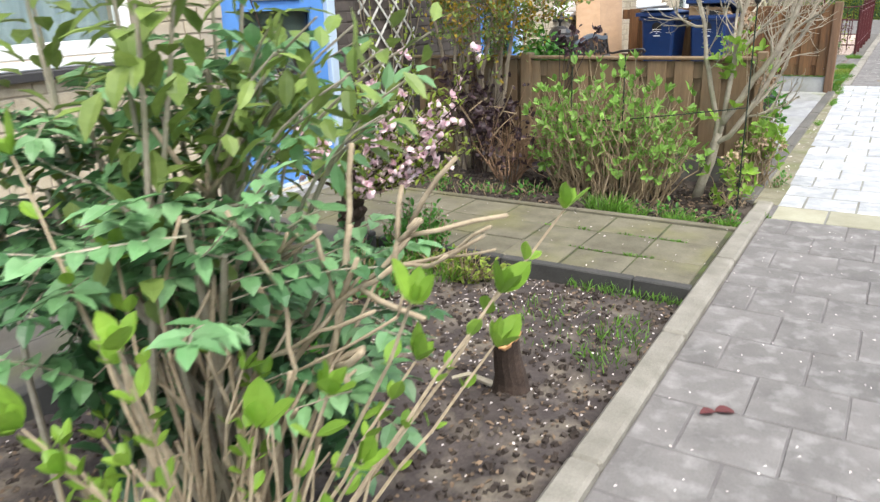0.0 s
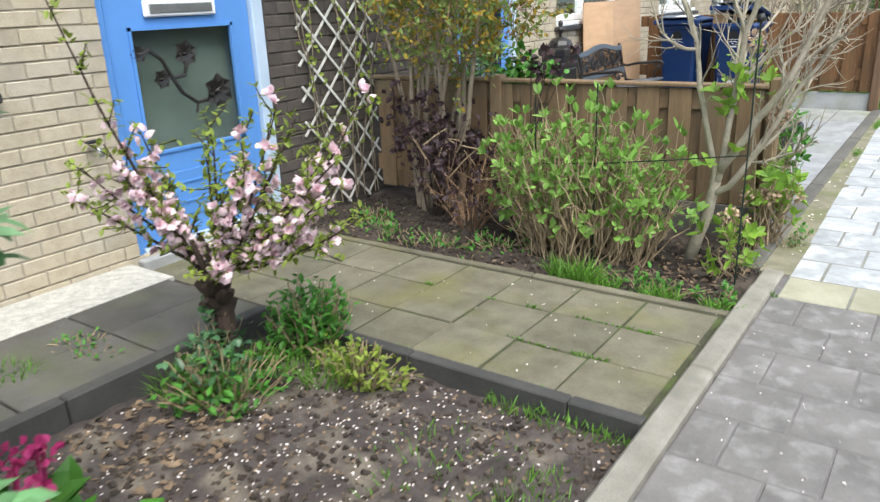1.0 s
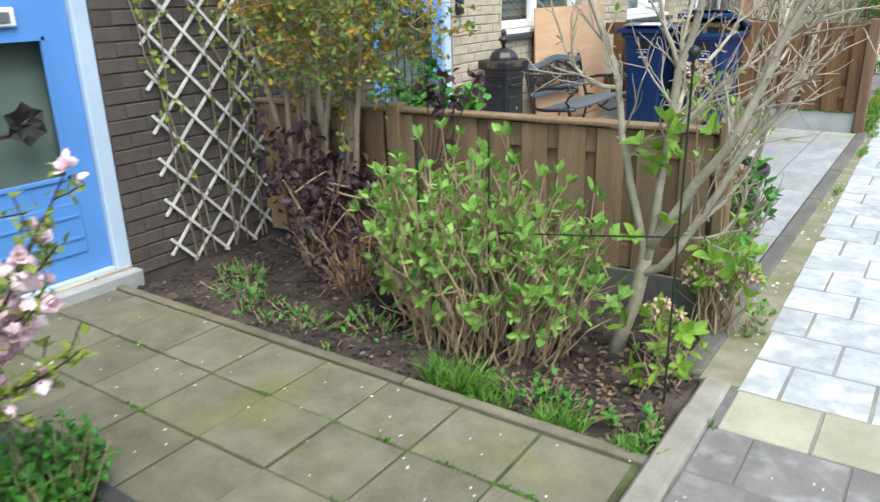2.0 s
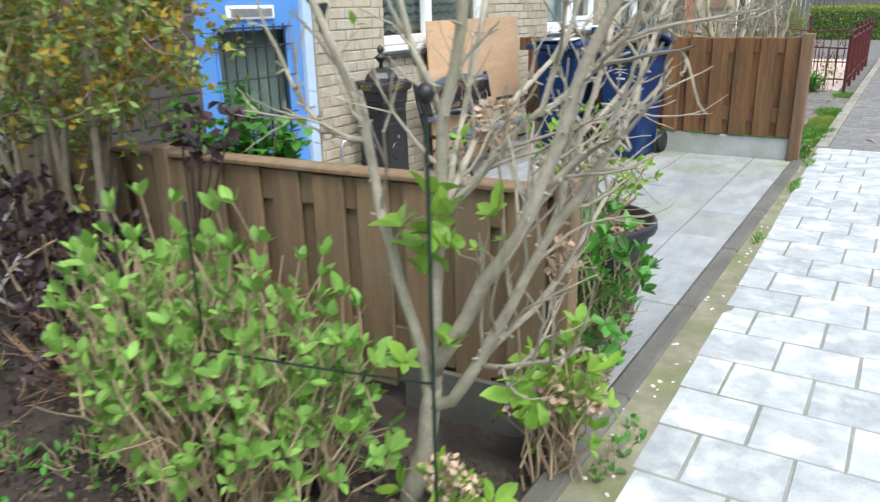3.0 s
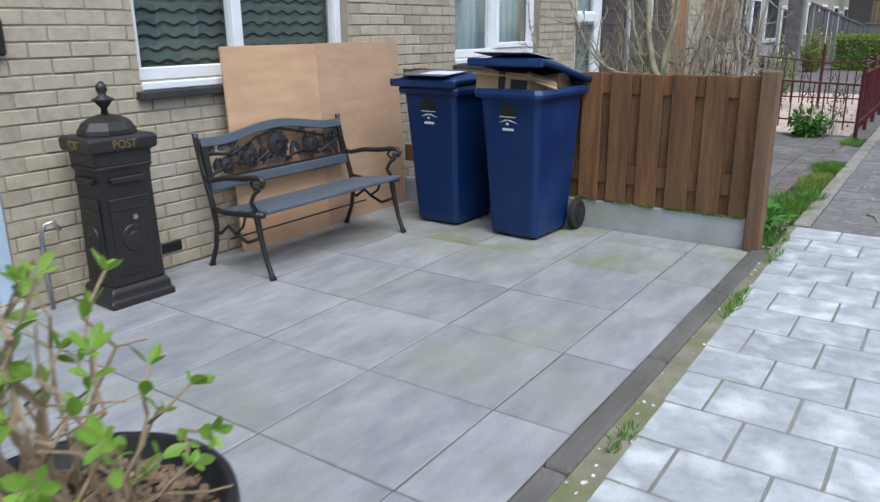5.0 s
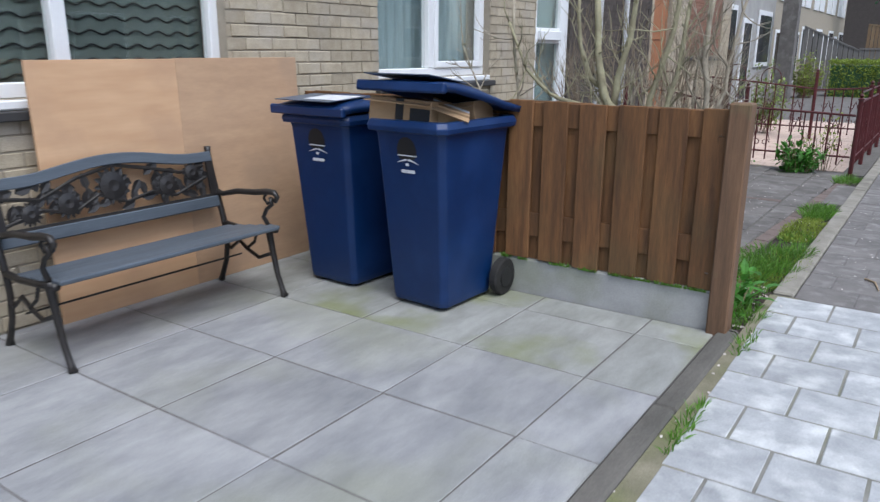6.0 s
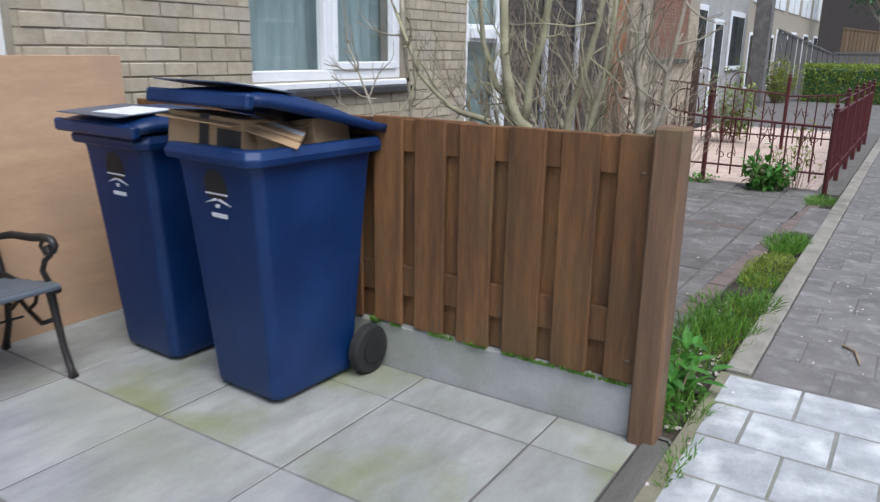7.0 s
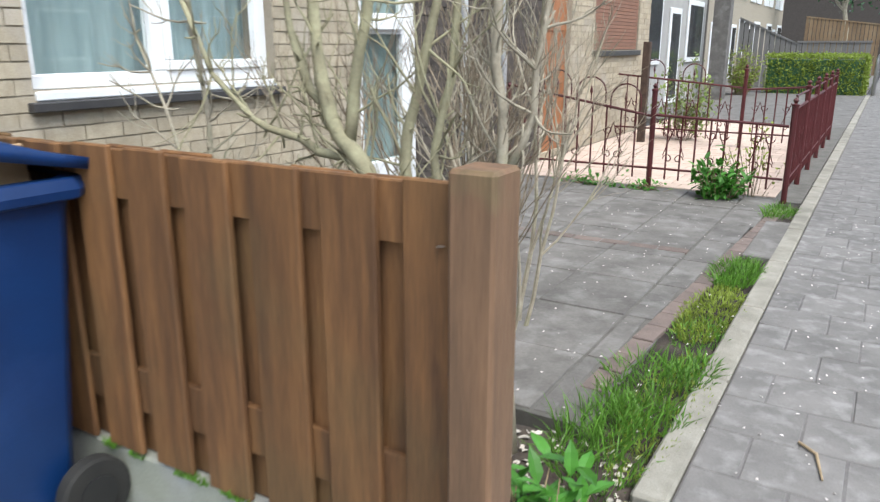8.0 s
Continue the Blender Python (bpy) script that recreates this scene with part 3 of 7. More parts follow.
# ---------------------------------------------------------------- windows and doors
def window(name, hole, mullions, curtain, label, vent=None):
    y0, y1, z0, z1 = hole
    w = thing(name, label, "window", kind="structure")
    x = WALL - 0.07
    fr = Mesh()
    for a, b, c, d in ((y0, y1, z0, z0 + 0.075), (y0, y1, z1 - 0.07, z1), (y0, y0 + 0.065, z0 + 0.075, z1 - 0.07), (y1 - 0.065, y1, z0 + 0.075, z1 - 0.07)):
        fr.box(x - 0.08, x, a, b, c, d)
    for mu in mullions:
        fr.box(x - 0.08, x + 0.004, mu - 0.04, mu + 0.04, z0 + 0.075, z1 - 0.07)
    part("window_frame", fr, MAT["white"], w, bevel=0.006)
    edges = [y0 + 0.065] + [e for mu in mullions for e in (mu - 0.04, mu + 0.04)] + [y1 - 0.065]
    for a, b in zip(edges[::2], edges[1::2]):
        p = part("pane", Mesh().box(x - 0.05, x - 0.042, a, b, z0 + 0.075, z1 - 0.07), MAT["pane"], w)
        p.visible_shadow = False
        if vent and vent[0] < (a + b) / 2 < vent[1]:
            cs = Mesh()
            for c, d, e, f in ((a, b, z0 + 0.075, z0 + 0.13), (a, b, z1 - 0.125, z1 - 0.07), (a, a + 0.05, z0 + 0.13, z1 - 0.125), (b - 0.05, b, z0 + 0.13, z1 - 0.125)):
                cs.box(x - 0.041, x + 0.02, c, d, e, f)
            part("casement", cs, MAT["white"], w, bevel=0.006)
    part("sill_board", Mesh().box(x - 0.02, WALL + 0.015, y0 + 0.004, y1 - 0.004, z0 - 0.05, z0 - 0.002), MAT["white"], w, bevel=0.008)
    part("window_sill", Mesh().box(x - 0.02, WALL + 0.055, y0 - 0.04, y1 + 0.04, z0 - 0.1, z0 - 0.052), MAT["sill"], w, "dark stone sill", bevel=0.006)
    back = Mesh()
    if curtain == "waves":
        # blind with scalloped horizontal bands
        back.box(x - 0.15, x - 0.145, y0 + 0.02, y1 - 0.02, z0, z1)
        cur = part("blind", back, MAT["curtain"], w, "grey-green blind")
        z = z0 + 0.1
        while z < z1:
            pts = [(x - 0.14, y0 + 0.03 + k * 0.02, z + 0.012 * math.sin(k * 0.02 * 2 * math.pi / 0.14)) for k in range(int((y1 - y0 - 0.06) / 0.02))]
            part("band", Mesh().tube(pts, 0.006, 4), MAT["curtain_line"], cur, "dark scalloped band")
            z += 0.075
    else:
        k, n = 0, int((y1 - y0) / 0.025)
        vs = []
        for k in range(n + 1):
            yy = y0 + (y1 - y0) * k / n
            xx = x - 0.2 + 0.012 * math.sin(k * 1.3)
            vs += [(xx, yy, z0), (xx, yy, z1)]
        back.add(vs, [(2 * i, 2 * i + 2, 2 * i + 3, 2 * i + 1) for i in range(n)])
        part("net_curtain", back, MAT["net"], w, "net curtain with the pane's bluish reflection in its colour", smooth=True)
    return w


window("window_1", WIN_1, (9.72,), "waves", "white framed window with a scalloped grey blind")
w2 = window("window_2", WIN_2, (12.98,), "net", "white framed window with a reflection-tinted net curtain", vent=(13.0, 14.0))
window("window_3", WIN_0, (2.1,), "net", "white framed window beside the evergreen shrub")


def blue_door(name, hole, label, grille):
    y0, y1, z0, z1 = hole
    d = thing(name, label, "door", kind="structure")
    x = WALL - 0.03
    fr = Mesh()
    part("door_jamb", Mesh().box(x - 0.1, x + 0.004, y0, y0 + 0.05, z0, z1), MAT["blue"], d, "blue painted jamb", bevel=0.006)
    for a, b, c, e in ((y1 - 0.09, y1, z0, z1), (y0 + 0.05, y1 - 0.09, z1 - 0.07, z1)):
        fr.box(x - 0.1, x + 0.02, a, b, c, e)
    part("door_frame", fr, MAT["pale_blue"], d, "pale blue painted door frame", bevel=0.006)
    a, b = y0 + 0.055, y1 - 0.095
    ga, gb, gc, gd = a + 0.13, b - 0.14, 0.62, 1.33
    leaf = Mesh()
    for p in ((a, ga, z0 + 0.04, z1 - 0.075), (gb, b, z0 + 0.04, z1 - 0.075), (ga, gb, z0 + 0.04, gc), (ga, gb, gd, z1 - 0.075)):
        leaf.box(x - 0.065, x - 0.02, *p)
    slab = part("door_leaf", leaf, MAT["blue"], d, "blue painted door leaf")
    part("door_panel", Mesh().box(x - 0.02, x - 0.012, a + 0.12, b - 0.12, z0 + 0.16, gc - 0.12), MAT["blue"], slab, bevel=0.006)
    for zz in (0.3, 0.42):
        part("panel_moulding", Mesh().box(x - 0.02, x - 0.006, ga, gb, zz, zz + 0.012), MAT["blue"], slab)
    bead = Mesh()
    for p in ((ga, ga + 0.018, gc, gd), (gb - 0.018, gb, gc, gd), (ga, gb, gc, gc + 0.018), (ga, gb, gd - 0.018, gd)):
        bead.box(x - 0.03, x - 0.01, *p)
    part("glazing_bead", bead, MAT["blue"], slab)
    g = part("pane", Mesh().box(x - 0.05, x - 0.04, ga, gb, gc, gd), MAT["rippled"], d, "rippled obscure glass")
    g.visible_shadow = False
    part("door_curtain", Mesh().box(x - 0.13, x - 0.125, ga - 0.05, gb + 0.05, gc - 0.05, gd + 0.05), MAT["door_net"], d, "dim curtain behind the glass")
    part("letter_slot", Mesh().box(x - 0.02, x + 0.004, a + 0.24, b - 0.26, 1.38, 1.47), MAT["white"], d, "white letter plate", bevel=0.008)
    part("letter_flap", Mesh().box(x + 0.004, x + 0.011, a + 0.27, b - 0.29, 1.40, 1.45), MAT["zinc"], d, bevel=0.003)
    part("doorstep", Mesh().box(x - 0.12, WALL + 0.06, y0 - 0.02, y1 + 0.02, -0.1, z0), MAT["concrete"], d, "concrete doorstep", bevel=0.008)
    part("threshold", Mesh().box(x - 0.09, x + 0.012, a, b, z0, z0 + 0.036), MAT["pale_blue"], d, bevel=0.004)
    iron = Mesh()
    if grille:
        for k in range(7):
            yy = ga + 0.05 + (gb - ga - 0.1) * k / 6
            iron.tube([(x, yy, gc - 0.08), (x, yy, gd + 0.02)], 0.006, 5)
        for zz in (gc - 0.02, gc + 0.12, 1.0, gd - 0.12, gd):
            iron.tube([(x + 0.004, ga - 0.03, zz), (x + 0.004, gb + 0.03, zz)], 0.006, 5)
        part("grille", iron, MAT["iron"], d, "black wrought iron grille")
    else:
        # iron flower branch on the glass
        pts = [(0.03, 0.56), (0.1, 0.585), (0.17, 0.53), (0.22, 0.42), (0.27, 0.33), (0.36, 0.26), (0.44, 0.27), (0.52, 0.33)]
        iron.tube([(x - 0.02, ga + u * 1.1, gc + w) for u, w in pts], 0.013, 6)
        iron.tube([(x - 0.02, ga + 0.25, gc + 0.42), (x - 0.02, ga + 0.33, gc + 0.43), (x - 0.02, ga + 0.36, gc + 0.5)], 0.012, 6)
        iron.tube([(x - 0.02, ga + 0.4, gc + 0.27), (x - 0.02, ga + 0.38, gc + 0.2)], 0.008, 5)
        part("iron_branch", iron, MAT["iron"], d, "black iron flower branch")
        for u, w, r in ((0.33, 0.55, 0.055), (0.52, 0.31, 0.075), (0.16, 0.42, 0.04), (0.04, 0.57, 0.035)):
            fl = Mesh()
            for k in range(6):
                an = k * math.pi / 3 + u
                fl.leaf((x - 0.02, ga + u * 1.05, gc + w), (0.25, math.cos(an), math.sin(an)), (1, 0, 0), r * 1.5, r * 1.4, 0.1)
            fl.lathe([(0.001, -0.01), (r * 0.4, 0.0), (0.001, 0.01)], 8, (x - 0.015, ga + u * 1.05, gc + w))
            part("iron_flower", fl, MAT["iron"], d)
    return d


blue_door("door_1", DOOR_1, "blue painted door with rippled glass and iron flower", False)
blue_door("door_2", DOOR_2, "blue painted door with grille over its glass", True)

door_3 = thing("door_3", "white framed glazed door with a letter box", "door", kind="structure")
m = Mesh()
y0, y1, z0, z1 = DOOR_3
for p in ((y0, y0 + 0.08, z0, z1), (y1 - 0.2, y1, z0, z1), (y0 + 0.08, y1 - 0.2, z1 - 0.08, z1), (y0 + 0.08, y1 - 0.2, z0, 0.42), (y0 + 0.08, y1 - 0.2, 1.44, 1.6)):
    m.box(WALL - 0.1, WALL - 0.03, *p)
part("door_frame", m, MAT["white"], door_3, bevel=0.006)
for a, b in ((0.42, 1.44), (1.6, z1 - 0.08)):
    part("pane", Mesh().box(WALL - 0.075, WALL - 0.065, y0 + 0.08, y1 - 0.2, a, b), MAT["rippled"], door_3).visible_shadow = False
part("door_curtain", Mesh().box(WALL - 0.16, WALL - 0.155, y0 + 0.02, y1 - 0.1, 0.2, z1), MAT["net"], door_3)
part("letter_box", Mesh().box(WALL - 0.03, WALL + 0.01, y0 + 0.1, y1 - 0.24, 1.47, 1.57), MAT["white"], door_3, bevel=0.008)

door_4 = thing("door_4", "orange brown wooden front door", "door", kind="structure")
part("door_leaf", Mesh().box(WALL - 0.12, WALL - 0.06, 18.4, 19.2, 0.06, 2.2), MAT["orange_wood"], door_4, bevel=0.006)
for k in range(3):
    part("door_panel", Mesh().box(WALL - 0.06, WALL - 0.045, 18.5, 19.1, 0.2 + k * 0.66, 0.74 + k * 0.66), MAT["orange_wood"], door_4, bevel=0.01)
window_4 = thing("window_4", "window closed by a brown roller shutter", "window", kind="structure")
for k in range(22):
    part("slat", Mesh().box(WALL - 0.05, WALL - 0.02, 20.1, 22.11, 1.29 + k * 0.05, 1.335 + k * 0.05), MAT["shutter"], window_4)
part("window_sill", Mesh().box(WALL - 0.06, WALL + 0.05, 20.05, 22.16, 1.2, 1.275), MAT["sill"], window_4, bevel=0.006)

# white downpipes on the dark wall
for yy in (16.35, 17.2):
    pipe = thing("downpipe", "white painted rain pipe on the dark wall", "pipe")
    part("pipe", Mesh().tube([(WALL + 0.05, yy, -0.02), (WALL + 0.05, yy, 5.5)], 0.035, 10), MAT["white"], pipe, smooth=True)
    for zz in (0.7, 2.2):
        part("bracket", Mesh().box(WALL - 0.01, WALL + 0.09, yy - 0.045, yy + 0.045, zz, zz + 0.03), MAT["zinc"], pipe)


# ---------------------------------------------------------------- wooden fences
def board_fence(name, x0, x1, y, z0, z1, pitch, width, mat, post_mat, posts, label, plank=0.0, cap=False, gap_top=0.13, phase=0.0):
    """Boards on both faces of three rails, the gaps in front closed by boards behind."""
    f = thing(name, label, "fence")
    rg = random.Random(3)
    if plank:
        part("concrete_plank", Mesh().box(x0, x1, y - 0.01, y + 0.03, -0.1, plank), MAT["concrete"], f, "grey concrete base plank", bevel=0.006)
    b0 = max(z0, plank)
    h = z1 - b0
    for za, zb in ((z1 - gap_top, z1 - 0.008), (b0 + h * 0.155, b0 + h * 0.305)):
        part("rail", Mesh().box(x0, x1, y + 0.0005, y + 0.021, za, zb), mat, f, bevel=0.003)
    x = x0 + phase
    while x < x1 - 0.03:
        w = width + rg.uniform(-0.006, 0.006)
        dz = rg.uniform(-0.006, 0.004)
        part("board", Mesh().box(x, min(x + w, x1), y - 0.0195 + rg.uniform(-0.003, 0.001), y - 0.0005, b0 + 0.004 + rg.uniform(0, 0.008), z1 + dz), mat, f, bevel=0.004)
        if x + w < x1 - 0.02:
            part("board", Mesh().box(x + w - 0.055, min(x + pitch + 0.055, x1), y + 0.0215, y + 0.039, b0 + 0.004, z1 + dz - 0.004), mat, f, bevel=0.004)
        x += pitch
    for px, s, top in posts:
        m = Mesh().box(px - s / 2, px + s / 2, y - s * 0.55, y + s * 0.55, -0.1, top)
        part("post", m, post_mat, f, "square fence post", bevel=0.008)
    if cap:
        part("cap_rail", Mesh().box(x0, x1, y - 0.04, y + 0.06, z1 + 0.006, z1 + 0.028), mat, f, "weathered cap rail", bevel=0.005)
    return f


fence_1 = board_fence("garden_fence", -2.85, -0.035, 0.0, 0.03, 0.857, 0.2, 0.135, MAT["wood_old"], MAT["wood_old"], ((-1.78, 0.09, 0.91), (0.0, 0.07, 0.925)), "low weathered brown board fence with a cap rail", cap=True, phase=0.05)
part("plinth_board", Mesh().box(-0.6, -0.04, -0.05, -0.024, -0.08, 0.16), MAT["edging"], fence_1, "dark board at the fence foot")
fence_1.matrix_world = pose(-0.895, 5.945, 0, 0, 0, F1TURN)
fence_2 = board_fence("garden_fence", -3.68, -0.9, 11.28, 0.0, 1.105, 0.212, 0.145, MAT["wood_red"], MAT["post"], ((-0.85, 0.1, 1.14), (-2.62, 0.09, 1.13)), "red-brown stained board fence on a concrete plank", plank=0.2, gap_top=0.14, phase=0.113)
for zz in (0.98, 0.3):
    part("screw", Mesh().lathe([(0.001, 0), (0.009, 0.002), (0.001, 0.005)], 8, (-0.93, 11.255, zz)), MAT["zinc"], fence_2)


# ---------------------------------------------------------------- bins
def wheelie_bin(name, x, y, turn, opened, label):
    b = thing(name, label, "bin", pose(x, y, 0, 0, 0, turn) @ Matrix.Diagonal((0.92, 1.0, 1.04, 1.0)), group="blue wheelie bins")

    def ring(w, d, z, c=0.03):
        return [(-w + c, -d, z), (w - c, -d, z), (w, -d + c, z), (w, d - c, z), (w - c, d, z), (-w + c, d, z), (-w, d - c, z), (-w, -d + c, z)]
    body = Mesh()
    rings = [ring(0.2, 0.225, 0.02), ring(0.205, 0.232, 0.05), ring(0.232, 0.28, 0.6), ring(0.248, 0.308, 0.9), ring(0.255, 0.318, 0.94)]
    vs = [p for r in rings for p in r]
    fs = [(8 * i + k, 8 * i + (k + 1) % 8, 8 * i + 8 + (k + 1) % 8, 8 * i + 8 + k) for i in range(4) for k in range(8)]
    fs.append(tuple(range(8))[::-1])
    inner = [ring(0.235, 0.295, 0.94), ring(0.2, 0.25, 0.5)]
    vs += [p for r in inner for p in r]
    fs += [(32 + k, 32 + (k + 1) % 8, 40 + (k + 1) % 8, 40 + k) for k in range(8)]
    fs += [(40 + k, 40 + (k + 1) % 8, 48 + (k + 1) % 8, 48 + k) for k in range(8)]
    fs.append(tuple(48 + k for k in range(8)))
    body.add(vs, fs)
    bo = part("body", body, MAT["bin_blue"], b, bevel=0.006)
    rim = Mesh()
    rr = [ring(0.262, 0.325, 0.925, 0.03), ring(0.285, 0.352, 0.93, 0.04), ring(0.29, 0.358, 0.955, 0.04), ring(0.278, 0.345, 0.985, 0.04), ring(0.24, 0.3, 0.985, 0.03)]
    rim.add([p for r in rr for p in r], [(8 * i + k, 8 * i + (k + 1) % 8, 8 * i + 8 + (k + 1) % 8, 8 * i + 8 + k) for i in range(4) for k in range(8)])
    part("rim", rim, MAT["bin_blue"], b, bevel=0.004)
    lid = Mesh()
    n = 8
    vs = []
    for j in range(n + 1):
        v = j / n
        yy = -0.37 + 0.72 * v
        for i in range(n + 1):
            u = i / n * 2 - 1
            bulge = 0.05 * (1 - u * u) ** 0.5 * math.sin(math.pi * min(1, v * 1.1 + 0.05)) if abs(u) < 1 else 0
            vs.append((0.3 * u, yy, bulge + (0.012 if v < 0.06 else 0.02)))
    fs = [(j * (n + 1) + i, j * (n + 1) + i + 1, (j + 1) * (n + 1) + i + 1, (j + 1) * (n + 1) + i) for j in range(n) for i in range(n)]
    k = len(vs)
    vs += [(p[0] * 0.97, p[1], p[2] - 0.03) for p in vs[:]]
    fs += [tuple(q + k for q in f[::-1]) for f in fs[:]]
    edge = [i for i in range(n + 1)] + [j * (n + 1) + n for j in range(1, n + 1)] + [n * (n + 1) + i for i in range(n - 1, -1, -1)] + [j * (n + 1) for j in range(n - 1, 0, -1)]
    fs += [(edge[q], edge[q] + k, edge[(q + 1) % len(edge)] + k, edge[(q + 1) % len(edge)]) for q in range(len(edge))]
    lid.add(vs, fs)
    hinge = pose(0, 0.36, 0.995, -opened, 0, 0) @ pose(0, -0.36, 0.012)
    li = part("lid", lid, MAT["bin_blue"], b, "domed blue lid" if not opened else "half open blue lid", smooth=True, at=hinge)
    part("lid_lip", Mesh().box(-0.31, 0.31, -0.395, -0.36, -0.03, 0.02), MAT["bin_blue"], li, bevel=0.008)
    part("sticker_sheet", Mesh().box(-0.24, 0.22, -0.41, -0.1, 0.0, 0.004, pose(0, 0, 0.068, 3, 0, 0)), MAT["sheet"], li, "bent grey plastic sheet on the lid")
    part("sticker", Mesh().box(-0.06, 0.2, -0.36, -0.16, 0.005, 0.008, pose(0, 0, 0.068, 3, 0, 4)), MAT["paper"], li, "worn white label")
    for s in (-1, 1):
        w = part("wheel", Mesh().tube([(s * 0.235, 0.25, 0.105), (s * 0.29, 0.25, 0.105)], 0.105, 24), MAT["rubber"], b, "black rubber wheel", bevel=0.008)
        part("hub", Mesh().tube([(s * 0.29, 0.25, 0.105), (s * 0.298, 0.25, 0.105)], 0.055, 16), MAT["black_plastic"], w)
    part("axle", Mesh().tube([(-0.24, 0.25, 0.105), (0.24, 0.25, 0.105)], 0.012, 8), MAT["zinc"], b)
    part("handle", Mesh().tube([(-0.2, 0.36, 0.97), (-0.2, 0.41, 0.98), (0.2, 0.41, 0.98), (0.2, 0.36, 0.97)], 0.016, 8), MAT["bin_blue"], b)
    # front marks: dark worn plate, pale emblem strokes and two lines of writing as bars
    tilt = pose(0, -0.262, 0.6, 6.2, 0, 0)
    part("worn_patch", Mesh().lathe([(0.07, 0), (0.072, 0.001), (0.066, 0.0015)], 20), MAT["black_plastic"], b, "dark worn round patch", at=tilt @ pose(-0.01, -0.0135, 0.235, 90, 0, 0))
    em = Mesh()
    em.box(-0.14, -0.04, -0.003, 0.0, 0.128, 0.132)
    em.prism([(-0.15, 0.1), (-0.1, 0.118), (-0.09, 0.112)], -0.003, 0)
    em.prism([(-0.03, 0.1), (-0.08, 0.118), (-0.09, 0.112)], -0.003, 0)
    em.box(-0.1, -0.085, -0.003, 0, 0.09, 0.1)
    em.box(-0.125, -0.055, -0.003, 0.0, 0.062, 0.074)
    part("emblem", em, MAT["paper"], b, "worn pale emblem strokes", at=tilt @ pose(0.115, -0.016, 0.045) @ Matrix.Diagonal((1.35, 1.0, 1.3, 1.0)))
    return b


bin_a = wheelie_bin("wheelie_bin", -2.975, 10.97, BIN_TURN_A, 0.0, "blue plastic wheelie bin with a closed lid")
bin_b = wheelie_bin("wheelie_bin", -2.3, 10.93, BIN_TURN_B, 11.5, "overfull blue wheelie bin with lid propped open by cardboard")
M_B = pose(-2.3, 10.93, 0.045, 0, 0, BIN_TURN_B)


def carton(m, a, b, c, label, print_band=False):
    t = thing("cardboard_box", label, "box", m)
    part("carton", Mesh().box(-a, a, -b, b, -c, c), MAT["card"], t, bevel=0.003)
    part("flap", Mesh().box(-a, a, -b - 0.05, -b, c - 0.004, c, pose(0, 0, 0, 8, 0, 0)), MAT["card"], t)
    if print_band:
        part("printed_band", Mesh().box(-a * 0.12, a * 0.14, -b - 0.002, -b, -c, c), MAT["tape"], t, "dark printed band")
        part("printed_panel", Mesh().box(a * 0.35, a * 0.98, -b - 0.002, -b, -c * 0.9, c * 0.4), MAT["tape"], t, "dark printed panel")
    else:
        part("tape_strip", Mesh().box(-a, a, -0.02, 0.02, c, c + 0.001), MAT["paper"], t, "strip of parcel tape")


carton(M_B @ pose(-0.07, -0.2, 1.01, -4, 3, 6), 0.19, 0.1, 0.07, "brown cardboard box with a dark band in the bin", True)
carton(M_B @ pose(0.12, -0.12, 1.0, 10, 20, 40), 0.1, 0.07, 0.05, "small crumpled brown carton in the bin")
carton(M_B @ pose(0.02, 0.1, 0.985, 0, -8, 10), 0.16, 0.12, 0.06, "flattened brown carton under the lid")


